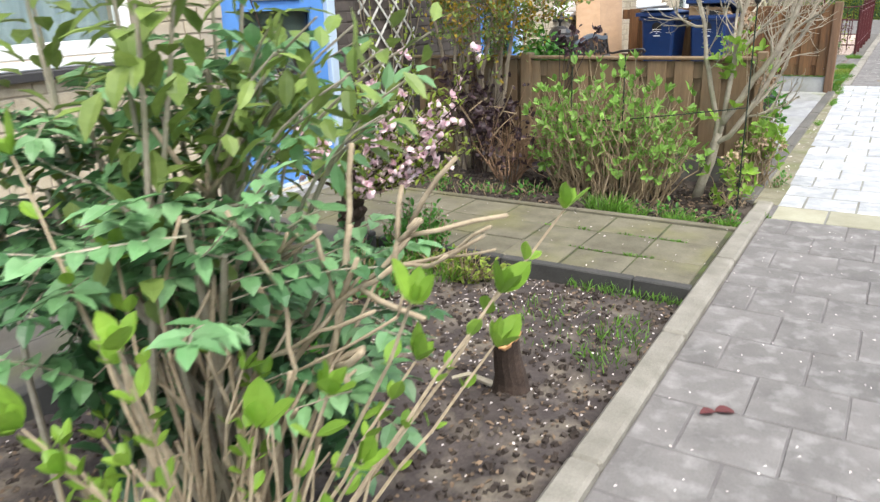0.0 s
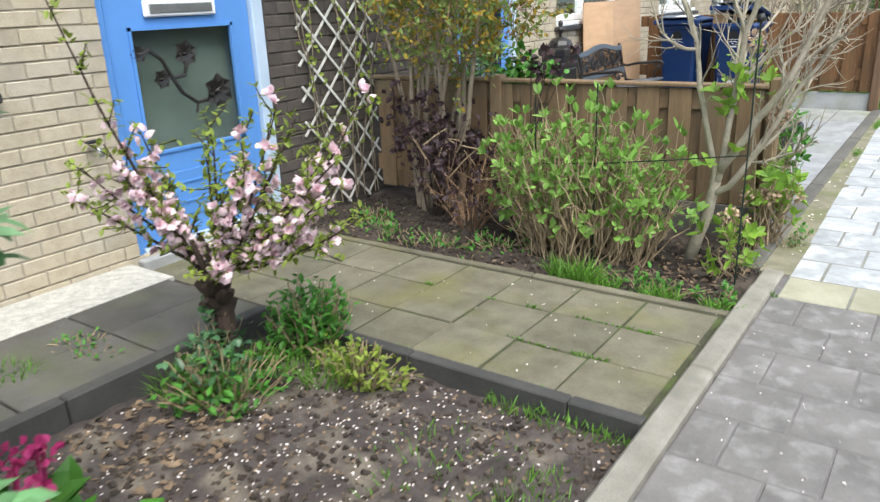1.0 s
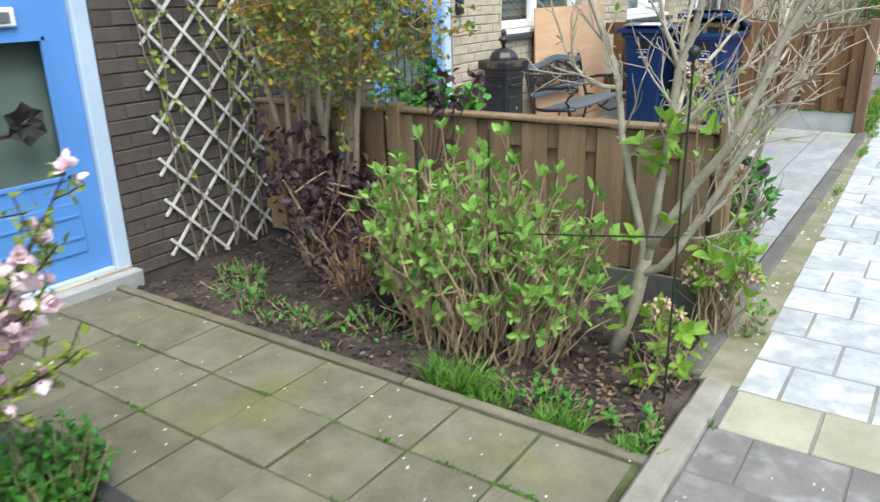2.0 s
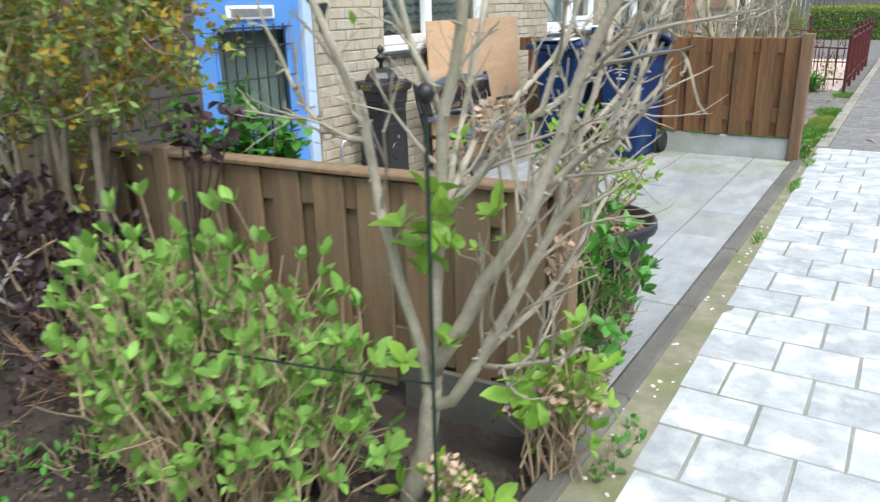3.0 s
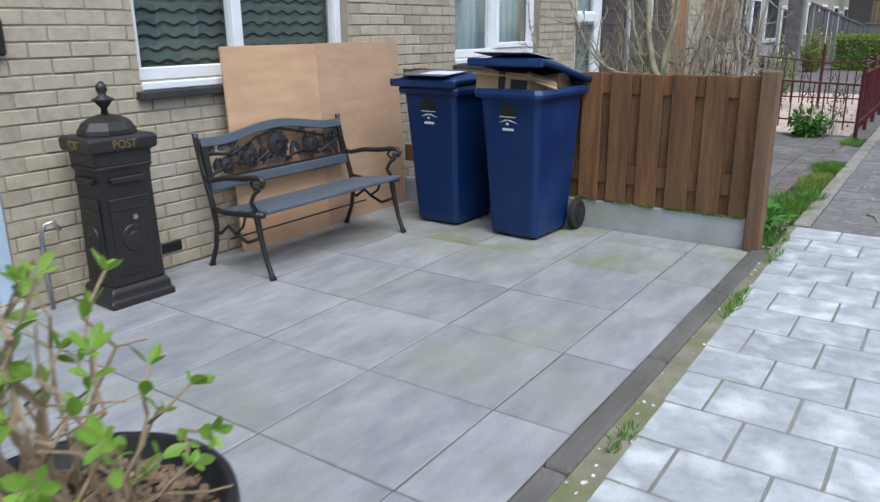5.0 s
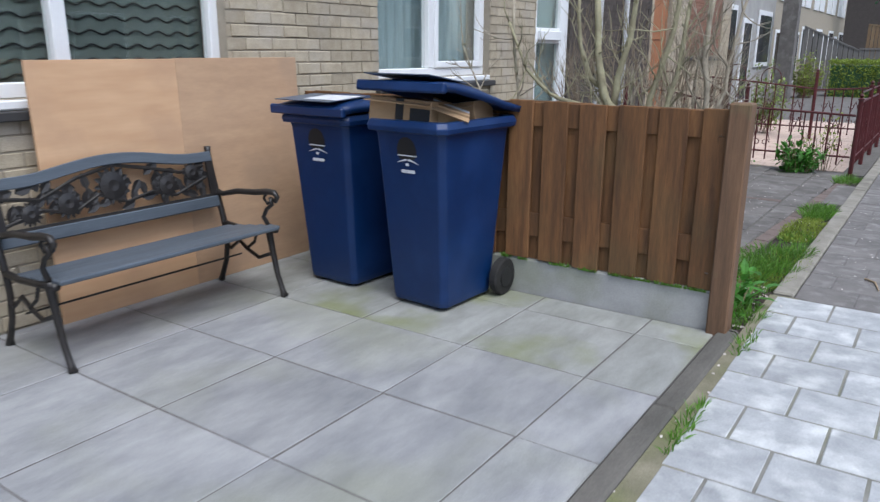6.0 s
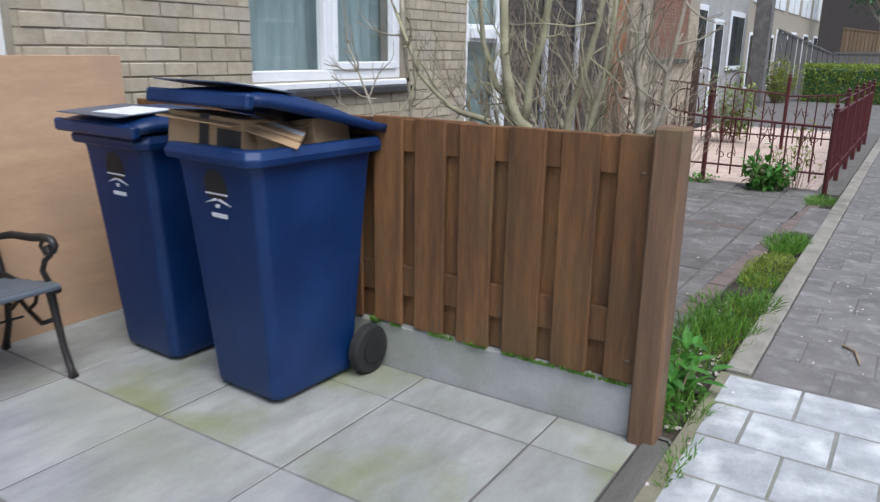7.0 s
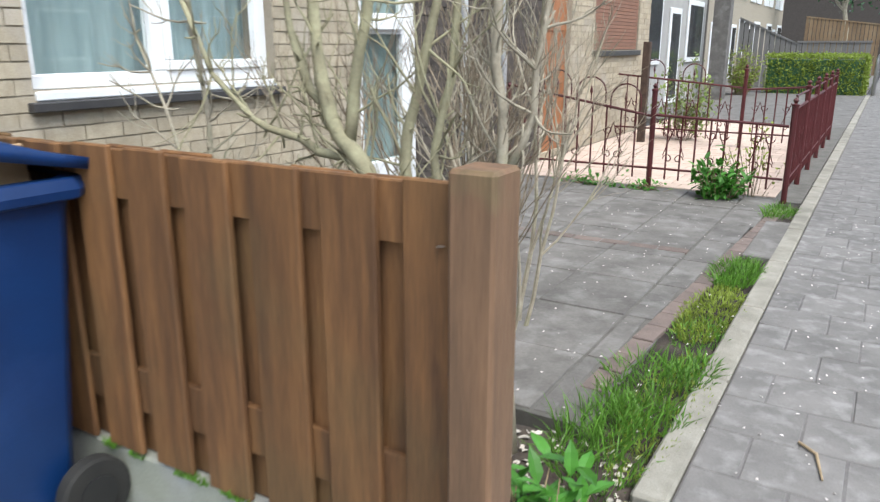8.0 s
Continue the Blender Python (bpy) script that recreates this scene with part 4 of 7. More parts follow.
# ---------------------------------------------------------------- bench
def garden_bench(m):
    b = thing("garden_bench", "cast iron bench with blue-grey slats and flower back", "bench", m)
    W = 0.63
    for s in (-1, 1):
        e = Mesh()
        x = s * W
        # front leg, back leg running up into the back post, seat rail
        e.tube([(x, -0.30, 0.0), (x, -0.285, 0.03), (x, -0.25, 0.12), (x, -0.22, 0.25), (x, -0.2, 0.36), (x, -0.205, 0.4)], [0.022, 0.016, 0.015, 0.017, 0.02, 0.02], 8)
        e.tube([(x, 0.25, 0.0), (x, 0.235, 0.04), (x, 0.19, 0.14), (x, 0.17, 0.26), (x, 0.185, 0.38), (x, 0.225, 0.52), (x, 0.265, 0.66), (x, 0.29, 0.78), (x, 0.29, 0.815)], [0.022, 0.016, 0.015, 0.016, 0.018, 0.017, 0.016, 0.016, 0.02], 8)
        e.tube([(x, -0.26, 0.385), (x, -0.1, 0.37), (x, 0.06, 0.36), (x, 0.18, 0.37)], 0.017, 8)
        e.tube([(x, -0.2, 0.24), (x, -0.1, 0.2), (x, 0.0, 0.24), (x, 0.06, 0.28), (x, 0.14, 0.22), (x, 0.17, 0.24)], 0.011, 6)
        e.tube([(x, -0.1, 0.36), (x, -0.07, 0.29), (x, 0.0, 0.24)], 0.009, 6)
        part("end_frame", e, MAT["iron"], b, "black scrolled iron end", smooth=True)
        a = Mesh()
        a.tube([(x, 0.235, 0.56), (x, 0.18, 0.545), (x, 0.05, 0.575), (x, -0.1, 0.585), (x, -0.2, 0.6), (x, -0.255, 0.6), (x, -0.28, 0.575), (x, -0.265, 0.55), (x, -0.24, 0.56)], [0.014, 0.015, 0.017, 0.018, 0.018, 0.017, 0.015, 0.012, 0.009], 8)
        a.tube([(x, -0.2, 0.4), (x, -0.16, 0.45), (x, -0.19, 0.5), (x, -0.235, 0.53), (x, -0.22, 0.57)], [0.014, 0.013, 0.012, 0.012, 0.012], 8)
        a.tube([(x, -0.2, 0.595), (x, -0.17, 0.56), (x, -0.2, 0.53), (x, -0.225, 0.55)], 0.009, 6)
        part("armrest", a, MAT["iron"], b, smooth=True)
    for k, yy in enumerate((-0.255, -0.165, -0.075, 0.015, 0.1)):
        z = 0.405 - 0.012 * k
        part("seat_slat", Mesh().box(-W + 0.0, W - 0.0, yy - 0.038, yy + 0.038, z - 0.012, z + 0.012), MAT["bench_wood"], b, bevel=0.006)
    part("tie_rod", Mesh().tube([(-W, 0.05, 0.2), (W, 0.05, 0.2)], 0.006, 6), MAT["iron"], b)
    lean = pose(0, 0.205, 0.45, -10.5, 0, 0)
    part("back_slat", Mesh().box(-W + 0.01, W - 0.01, -0.014, 0.014, 0.02, 0.085), MAT["bench_wood"], b, bevel=0.006, at=lean)
    top = [(-W + 0.01, 0.29), (-W + 0.01, 0.345)]
    n = 20
    crest = [(-W + 0.01 + (2 * W - 0.02) * i / n, 0.345 + 0.055 * max(0.0, math.sin(math.pi * min(1, max(0, (i / n - 0.12) / 0.76)))) ** 1.5) for i in range(1, n + 1)]
    under = [(u, w - 0.058) for u, w in reversed(crest)]
    part("crest_rail", Mesh().prism(top + crest + under[:-1], -0.014, 0.014), MAT["bench_wood"], b, "arched blue-grey crest rail", bevel=0.004, at=lean)
    # cast flower panel
    fl = Mesh()
    for u in (-W + 0.03, W - 0.03):
        fl.box(u - 0.02, u + 0.02, -0.008, 0.008, 0.08, 0.31)
    fl.box(-W + 0.02, W - 0.02, -0.008, 0.008, 0.085, 0.1)
    fl.tube([(-0.58, 0, 0.12), (-0.4, 0, 0.17), (-0.25, 0, 0.13), (-0.1, 0, 0.2), (0.05, 0, 0.14), (0.2, 0, 0.17), (0.35, 0, 0.13), (0.56, 0, 0.2)], 0.01, 6)
    fl.tube([(-0.58, 0, 0.25), (-0.4, 0, 0.22), (-0.2, 0, 0.3), (0.0, 0, 0.34), (0.2, 0, 0.3), (0.4, 0, 0.25), (0.56, 0, 0.27)], 0.01, 6)
    rg = random.Random(5)
    for k in range(70):
        u = rg.uniform(-0.57, 0.57)
        w = rg.uniform(0.13, 0.28)
        an = rg.uniform(0, 6.28)
        fl.leaf((u, 0, w), (math.cos(an), 0, math.sin(an)), (0, -1, 0), 0.09, 0.05, 0.0)
    panel = part("back_panel", fl, MAT["iron"], b, "cast iron leaf and flower panel", at=lean)
    for u, w, r in ((-0.02, 0.235, 0.1), (-0.27, 0.18, 0.075), (0.3, 0.19, 0.075), (-0.46, 0.16, 0.06), (0.47, 0.24, 0.06)):
        f1 = Mesh()
        f1.lathe([(r * 0.75, -0.006), (r * 0.72, 0.006), (r * 0.3, 0.014), (0.001, 0.01)], 16)
        for k in range(14):
            an = k * 2 * math.pi / 14
            f1.leaf((math.cos(an) * r * 0.5, math.sin(an) * r * 0.5, 0), (math.cos(an), math.sin(an), 0), (0, 0, 1), r * 0.55, r * 0.3, 0.0)
        part("sunflower", f1, MAT["iron"], panel, at=pose(u, -0.004, w, 90, 0, 0))
    return b


garden_bench(pose(-3.335, 9.775, 0.0, 0, 0, 90))

# ---------------------------------------------------------------- plywood sheet leaning on the wall
ply = thing("plywood_sheet", "large plain plywood sheet leaning on the brick wall", "board", pose(PLY[0], PLY[1], 0.0, 0, PLY[2], 0))
part("sheet", Mesh().box(-0.009, 0.009, -0.885, -0.05, 0.0, 1.315), MAT["ply"], ply, bevel=0.002)
part("sheet", Mesh().box(-0.011, 0.007, -0.05, 0.885, 0.0, 1.318), MAT["ply_dirty"], ply, "dustier half", bevel=0.002)


# ---------------------------------------------------------------- cast iron post box
def post_box(m):
    b = thing("post_box", "tall black cast iron post box with gold lettering", "post box", m)

    def sq(profile, mesh=None):
        return (mesh or Mesh()).lathe([(r, z) for r, z in profile], 4, square=True)
    part("plinth", sq([(0.2, 0.0), (0.2, 0.035), (0.185, 0.05), (0.185, 0.085), (0.165, 0.11)]), MAT["iron"], b, bevel=0.006)
    part("body", sq([(0.163, 0.11), (0.155, 0.6), (0.155, 0.72), (0.168, 0.735), (0.168, 0.75)]), MAT["iron"], b, bevel=0.006)
    part("head", sq([(0.165, 0.75), (0.168, 0.815), (0.198, 0.83), (0.2, 0.885), (0.185, 0.9)]), MAT["iron"], b, bevel=0.005)
    part("dome", Mesh().lathe([(0.165, 0.9), (0.16, 0.925), (0.13, 0.965), (0.08, 0.99), (0.035, 1.0)], 8), MAT["iron"], b, bevel=0.003)
    part("finial", Mesh().lathe([(0.02, 1.0), (0.018, 1.03), (0.045, 1.06), (0.065, 1.075), (0.04, 1.085), (0.02, 1.1), (0.032, 1.125), (0.03, 1.145), (0.008, 1.165)], 16), MAT["iron"], b, smooth=True)
    for ang in (0, -90):
        side = pose(0, 0, 0, 0, 0, ang)
        d = part("door_panel", Mesh().box(0.158, 0.166, -0.12, 0.12, 0.16, 0.58), MAT["iron"], b, "raised cast panel", bevel=0.004, at=side)
        part("medallion", Mesh().lathe([(0.075, 0), (0.07, 0.008), (0.04, 0.012), (0.03, 0.018), (0.001, 0.014)], 20), MAT["iron"], d, at=pose(0.165, 0, 0.36, 0, 90, 0))
        for w in (0.2, 0.52):
            part("moulding", Mesh().tube([(0.168, -0.1, w), (0.17, 0.1, w)], 0.006, 6), MAT["iron"], d)
        part("slot_hood", Mesh().box(0.155, 0.185, -0.1, 0.1, 0.66, 0.69), MAT["iron"], b, bevel=0.005, at=side)
        tx = bpy.data.curves.new("lettering", "FONT")
        tx.body, tx.size, tx.extrude, tx.align_x, tx.align_y = "POST", 0.06, 0.003, "CENTER", "CENTER"
        tx.materials.append(MAT["gold"])
        t = new("lettering", tx)
        t.parent = b
        t.matrix_local = side @ pose(0.2, 0, 0.858) @ pose(0, 0, 0, 90, 0, 90)
        tagged(t, "dull gold raised lettering")
    part("lock", Mesh().lathe([(0.014, 0), (0.014, 0.008), (0.005, 0.01)], 12), MAT["zinc"], b, "shiny lock", at=pose(0.166, 0.02, 0.47, 0, 90, 0))
    return b


post_box(pose(PB[0], PB[1], 0.0, 0, 0, PB[2]) @ Matrix.Diagonal((0.78, 0.93, 1.0, 1.0)))

tap = thing("wall_hook", "bent galvanised pipe standing by the wall", "pipe")
part("pipe", Mesh().tube([(-3.68, 8.18, 0.0), (-3.68, 8.18, 0.4), (-3.67, 8.2, 0.46), (-3.65, 8.24, 0.47), (-3.64, 8.26, 0.42)], 0.012, 8), MAT["zinc"], tap, smooth=True)
vent = thing("air_brick", "small black ventilation grille low in the wall", "vent")
part("frame", Mesh().box(WALL - 0.006, WALL + 0.008, 8.92, 9.06, 0.1, 0.16), MAT["black_plastic"], vent, bevel=0.003)
for k in range(3):
    part("slat", Mesh().box(WALL + 0.008, WALL + 0.012, 8.93, 9.05, 0.11 + k * 0.016, 0.118 + k * 0.016), MAT["black_plastic"], vent)
lampbox = thing("wall_lamp", "small dark lamp beside the blue door", "lamp")
part("lamp_body", Mesh().box(WALL + 0.001, WALL + 0.05, 8.1, 8.19, 1.3, 1.48), MAT["black_plastic"], lampbox, bevel=0.012)
knob = thing("wall_tap", "small metal outdoor tap on the brick wall", "tap")
part("tap_body", Mesh().tube([(WALL - 0.004, 3.44, 0.74), (WALL + 0.09, 3.44, 0.74), (WALL + 0.11, 3.44, 0.7)], 0.014, 8), MAT["zinc"], knob, smooth=True)
part("tap_handle", Mesh().tube([(WALL + 0.06, 3.4, 0.78), (WALL + 0.06, 3.48, 0.78)], 0.01, 8), MAT["black_plastic"], knob)

# ---------------------------------------------------------------- trellis of crossed laths
trellis = thing("trellis", "grey weathered diamond trellis on the dark wall", "trellis")
TY0, TY1, TZ0, TZ1 = 5.03, 5.78, 0.0, 2.3
for s, dx in ((1, 0.012), (-1, 0.022)):
    k = -6
    while k < 14:
        # lath at about 52 degrees
        c = TZ0 + 0.08 + k * 0.24
        ya, za = (TY0, c) if s > 0 else (TY1, c)
        yb, zb = (TY1, c + 0.78) if s > 0 else (TY0, c + 0.78)
        t0, t1 = max(0, (TZ0 + 0.0 - za) / (zb - za)), min(1, (TZ1 - za) / (zb - za))
        k += 1
        if t1 - t0 < 0.08:
            continue
        p, q = (ya + (yb - ya) * t0, za + (zb - za) * t0), (ya + (yb - ya) * t1, za + (zb - za) * t1)
        ln = math.hypot(q[0] - p[0], q[1] - p[1])
        an = math.degrees(math.atan2(q[1] - p[1], q[0] - p[0]))
        part("lath", Mesh().box(-0.004, 0.004, -0.03, ln + 0.03, -0.0085, 0.0085), MAT["trellis"], trellis,
             at=pose(WALL + dx, p[0], p[1], an, 0, 0))


# ---------------------------------------------------------------- plants
def wander(rg, p, d, ln, steps, wob, lift=0.0):
    """Points of a crooked stem."""
    p, d = Vector(p), Vector(d).normalized()
    pts = [p.copy()]
    for _ in range(steps):
        d = (d + Vector((rg.gauss(0, wob), rg.gauss(0, wob), rg.gauss(0, wob) + lift))).normalized()
        p = p + d * (ln / steps)
        pts.append(p.copy())
    return pts


def rand_dir(rg, up=0.0):
    v = Vector((rg.gauss(0, 1), rg.gauss(0, 1), rg.gauss(0, 1) + up))
    return v.normalized()


def twigs(m, rg, p, d, ln, r, depth, kids=3, wob=0.16, lift=0.06, spread=0.8, tips=None, sides=5, fall=0.62):
    pts = wander(rg, p, d, ln, 5, wob, lift)
    m.tube(pts, [r * (1 - 0.55 * i / 5) for i in range(6)], sides, False)
    if tips is not None:
        tips.append((pts[-1], (pts[-1] - pts[-2]).normalized(), depth))
    if depth > 0:
        for k in range(kids):
            i = rg.choice((2, 3, 3, 4, 4, 5))
            ax = (pts[i] - pts[i - 1]).normalized()
            dd = (ax + rand_dir(rg) * spread).normalized()
            twigs(m, rg, pts[i], dd, ln * fall * rg.uniform(0.7, 1.15), r * 0.5, depth - 1, kids, wob, lift, spread, tips, max(3, sides - 1), fall)


def whorl(m, rg, p, d, n, ln, wd, opened=0.9, fine=False, curl=0.25):
    """Leaves standing round a shoot's tip."""
    d = Vector(d).normalized()
    a = d.orthogonal().normalized()
    b = d.cross(a)
    ph = rg.uniform(0, 6.28)
    for k in range(n):
        an = ph + k * 2 * math.pi / n + rg.uniform(-0.3, 0.3)
        out = a * math.cos(an) + b * math.sin(an)
        l = ln * rg.uniform(0.5, 1.15)
        m.leaf(Vector(p) + out * 0.004, d * rg.uniform(0.35, 0.95) + out * opened * rg.uniform(0.55, 1.25) + rand_dir(rg) * 0.18, d, l, wd * l / ln * rg.uniform(0.9, 1.1), curl * rg.uniform(0.3, 1.5), fine)


def hydrangea(name, label, seed, base, rx, ry, n, h0, h1, leaf, n_leaf, fine=False, bare=0.1, low=0.0, lean=(0, 0), r=0.006, mat="leaf_h", opened=0.9, heads=0, stem="twig", stool=0.35):
    """Many canes from one stool, with a rosette of fresh leaves at most tips and pairs lower down."""
    rg = random.Random(seed)
    t = thing(name, label, "shrub")
    lv = Mesh()
    for k in range(n):
        canes = Mesh()
        an, q = rg.uniform(0, 6.28), math.sqrt(rg.random())
        p = Vector((base[0] + stool * q * rx * math.cos(an), base[1] + stool * q * ry * math.sin(an), base[2] - 0.05))
        h = rg.uniform(h0, h1) * (1 - 0.35 * q * q)
        tip = Vector((base[0] + q * rx * math.cos(an) + lean[0] * h, base[1] + q * ry * math.sin(an) + lean[1] * h, base[2] + h))
        ln = (tip - p).length
        pts = [p + (tip - p) * (i / 6) + Vector((rg.gauss(0, 0.022), rg.gauss(0, 0.022), 0.05 * ln * math.sin(math.pi * i / 6))) for i in range(7)]
        canes.tube(pts, [r * (1.15 - 0.6 * i / 6) * rg.uniform(0.9, 1.1) for i in range(7)], 5)
        d = (pts[-1] - pts[-2]).normalized()
        if rg.random() > bare:
            whorl(lv, rg, pts[-1], d, rg.choice((3, 4, n_leaf, n_leaf)), leaf, leaf * 0.52, opened, fine, -0.1)
            if rg.random() < 0.75:
                whorl(lv, rg, pts[5], d, 2, leaf * 0.9, leaf * 0.5, 0.9, fine, 0.1)
            if rg.random() < 0.5:
                whorl(lv, rg, pts[4].lerp(pts[5], 0.5), d, 2, leaf * 0.8, leaf * 0.45, 0.9, fine, 0.1)
        if rg.random() < low:
            i = rg.randint(2, 4)
            sd = (d + rand_dir(rg) * 0.9).normalized()
            sp = wander(rg, pts[i], sd, 0.1, 3, 0.1, 0.1)
            canes.tube(sp, r * 0.5, 4)
            whorl(lv, rg, sp[-1], sd, 4, leaf * 0.8, leaf * 0.5, 0.9, fine)
        if rg.random() < 0.5:
            i = rg.randint(2, 5)
            sd = (d * 0.6 + rand_dir(rg) * 0.8).normalized()
            canes.tube(wander(rg, pts[i], sd, rg.uniform(0.05, 0.18), 3, 0.12, 0.08), [r * 0.6, r * 0.5, r * 0.45, r * 0.4], 4)
        part("cane", canes, MAT[stem], t)
        if heads and k < heads:
            hd = Mesh()
            for _ in range(60):
                c = pts[-1] + rand_dir(rg, 0.3) * 0.045
                hd.leaf(c, rand_dir(rg), rand_dir(rg), 0.022, 0.018, 0.1)
            part("flower_head", hd, MAT["dry_flower"], t, "dried tan flower head")
    if lv.v:
        part("foliage", lv, MAT[mat], t, "fresh green leaves")
    return t


# large shrub beside the pavement at the start
front = hydrangea("hydrangea_bush", "pruned hydrangea with tan canes and fresh leaf buds", 4, (-1.18, 0.98, -0.03), 0.5, 0.34, 36, 0.35, 0.8, 0.055, 4, True, 0.62, 0.2, (-0.05, 0.12), 0.0058, opened=0.6, stem="twig_pale", stool=0.6)
rg = random.Random(41)
sl = Mesh()
for tip, mid in (((-0.62, 1.63, 0.92), (-0.85, 1.35, 0.5)), ((-0.68, 1.44, 0.78), (-0.85, 1.2, 0.45)), ((-0.65, 1.08, 0.9), (-0.85, 1.0, 0.45)), ((-0.78, 1.0, 0.74), (-0.9, 0.95, 0.4)), ((-0.8, 1.3, 0.66), (-0.95, 1.1, 0.35)), ((-0.72, 1.5, 0.62), (-0.9, 1.2, 0.3)), ((-0.72, 1.0, 0.62), (-0.85, 0.95, 0.35)), ((-0.96, 1.0, 0.62), (-1.0, 0.95, 0.35)), ((-1.06, 0.82, 0.84), (-1.1, 0.9, 0.4)), ((-1.2, 0.9, 0.74), (-1.15, 0.92, 0.4)), ((-1.3, 1.0, 0.9), (-1.25, 0.98, 0.45)), ((-1.44, 0.8, 0.57), (-1.3, 0.9, 0.4)), ((-1.28, 0.8, 0.54), (-1.2, 0.9, 0.35)), ((-1.36, 0.78, 0.62), (-1.25, 0.9, 0.4)), ((-1.5, 0.95, 1.1), (-1.3, 0.95, 0.6))):
    a, b, c = Vector((-1.1, 1.0, -0.04)), Vector(mid), Vector(tip)
    pts = [(1 - u) ** 2 * a + 2 * u * (1 - u) * b + u * u * c for u in [i / 8 for i in range(9)]]
    part("shoot", Mesh().tube([q + rand_dir(rg) * 0.006 for q in pts], [0.007 - 0.0005 * i for i in range(9)], 6), MAT["twig_pale"], front, "long arching shoot")
    d = (pts[-1] - pts[-2]).normalized()
    whorl(sl, rg, pts[-1], (d + Vector((0.25, -0.35, 0.6))).normalized(), 4, 0.082, 0.05, 0.6, True, -0.25)
    whorl(sl, rg, pts[-1], (d + Vector((0.1, -0.2, 1.0))).normalized(), 2, 0.06, 0.036, 0.25, True, -0.1)
    for i in (5, 6, 7):
        whorl(sl, rg, pts[i], (d + Vector((0, 0, 0.6))).normalized(), 2, 0.055, 0.034, 0.7, True, -0.15)
part("shoot_foliage", sl, MAT["leaf_h"], front, "large fresh leaves")
# forked antler-like cut branches
def cut_branch(pts, r0, r1, forks):
    m = Mesh()
    pts = [Vector(p) for p in pts]
    fine_pts = []
    for a, b in zip(pts, pts[1:]):
        fine_pts += [a.lerp(b, u) + rand_dir(rg) * 0.006 for u in (0.0, 0.33, 0.66)]
    fine_pts.append(pts[-1])
    n = len(fine_pts) - 1
    m.tube(fine_pts, [0.72 * (r0 + (r1 - r0) * i / n) * rg.uniform(0.85, 1.2) for i in range(n + 1)], 7)
    for _ in range(forks):
        i = rg.randint(n // 2, n)
        ax = (fine_pts[i] - fine_pts[i - 1]).normalized()
        sd = (ax + rand_dir(rg, 0.25) * 0.75).normalized()
        w = wander(rg, fine_pts[i], sd, rg.uniform(0.08, 0.22), 3, 0.1, 0.1)
        m.tube(w, [r1 * 0.75, r1 * 0.8, r1 * 0.75, r1 * 0.7], 6)
    part("cut_branch", m, MAT["twig_pale"], front, "pale cut branch", smooth=True)


root = (-1.28, 1.3, -0.04)
for pts, r0, r1, fk in (
        ((root, (-1.12, 1.3, 0.3), (-1.03, 1.3, 0.6), (-0.98, 1.3, 0.78), (-0.95, 1.3, 0.93)), 0.011, 0.008, 3),
        ((root, (-1.31, 1.3, 0.35), (-1.15, 1.29, 0.57), (-0.98, 1.29, 0.76), (-0.84, 1.29, 0.86)), 0.012, 0.008, 3),
        (((-0.84, 1.29, 0.86), (-0.73, 1.28, 0.9), (-0.61, 1.27, 0.98)), 0.006, 0.004, 0),
        (((-0.84, 1.29, 0.86), (-0.76, 1.27, 0.88), (-0.69, 1.25, 0.92)), 0.006, 0.005, 0),
        (((-0.84, 1.29, 0.86), (-0.83, 1.3, 0.91), (-0.79, 1.31, 0.96)), 0.009, 0.007, 3),
        ((root, (-1.3, 1.27, 0.3), (-1.24, 1.26, 0.55), (-1.02, 1.26, 0.69), (-0.87, 1.26, 0.77)), 0.011, 0.006, 2),
        (((-1.28, 1.28, 0.1), (-1.22, 1.26, 0.5), (-1.02, 1.25, 0.63), (-0.8, 1.24, 0.78)), 0.007, 0.004, 1),
        (((-1.28, 1.3, 0.05), (-1.2, 1.29, 0.42), (-1.05, 1.29, 0.57), (-0.93, 1.29, 0.66)), 0.014, 0.011, 3),
        (((-1.42, 1.3, -0.04), (-1.45, 1.3, 0.3), (-1.44, 1.3, 0.6), (-1.37, 1.3, 0.85), (-1.36, 1.3, 1.0)), 0.016, 0.009, 4),
        (((-1.42, 1.3, -0.04), (-1.52, 1.27, 0.38), (-1.4, 1.26, 0.66), (-1.2, 1.25, 0.79), (-1.05, 1.25, 0.91)), 0.011, 0.006, 2),
        (((-1.38, 1.25, -0.04), (-1.3, 1.24, 0.35), (-1.22, 1.24, 0.55), (-1.14, 1.24, 0.72)), 0.013, 0.01, 2),
        (((-1.38, 1.2, -0.04), (-1.42, 1.18, 0.3), (-1.5, 1.18, 0.6), (-1.5, 1.18, 0.82)), 0.012, 0.008, 3),
        (((-1.3, 1.2, -0.04), (-1.2, 1.2, 0.25), (-1.12, 1.2, 0.42), (-1.05, 1.2, 0.62), (-1.06, 1.2, 0.8)), 0.01, 0.007, 3)):
    cut_branch(pts, r0, r1, fk + 1)
for k in range(6):
    x, y = rg.uniform(-1.5, -0.95), rg.uniform(1.05, 1.3)
    h_ = rg.uniform(0.55, 0.9)
    cut_branch(((x, y, -0.05), (x + rg.uniform(-0.05, 0.08), y, 0.5 * h_), (x + rg.uniform(-0.1, 0.16), y + rg.uniform(-0.05, 0.08), h_)), 0.009, 0.006, 3)


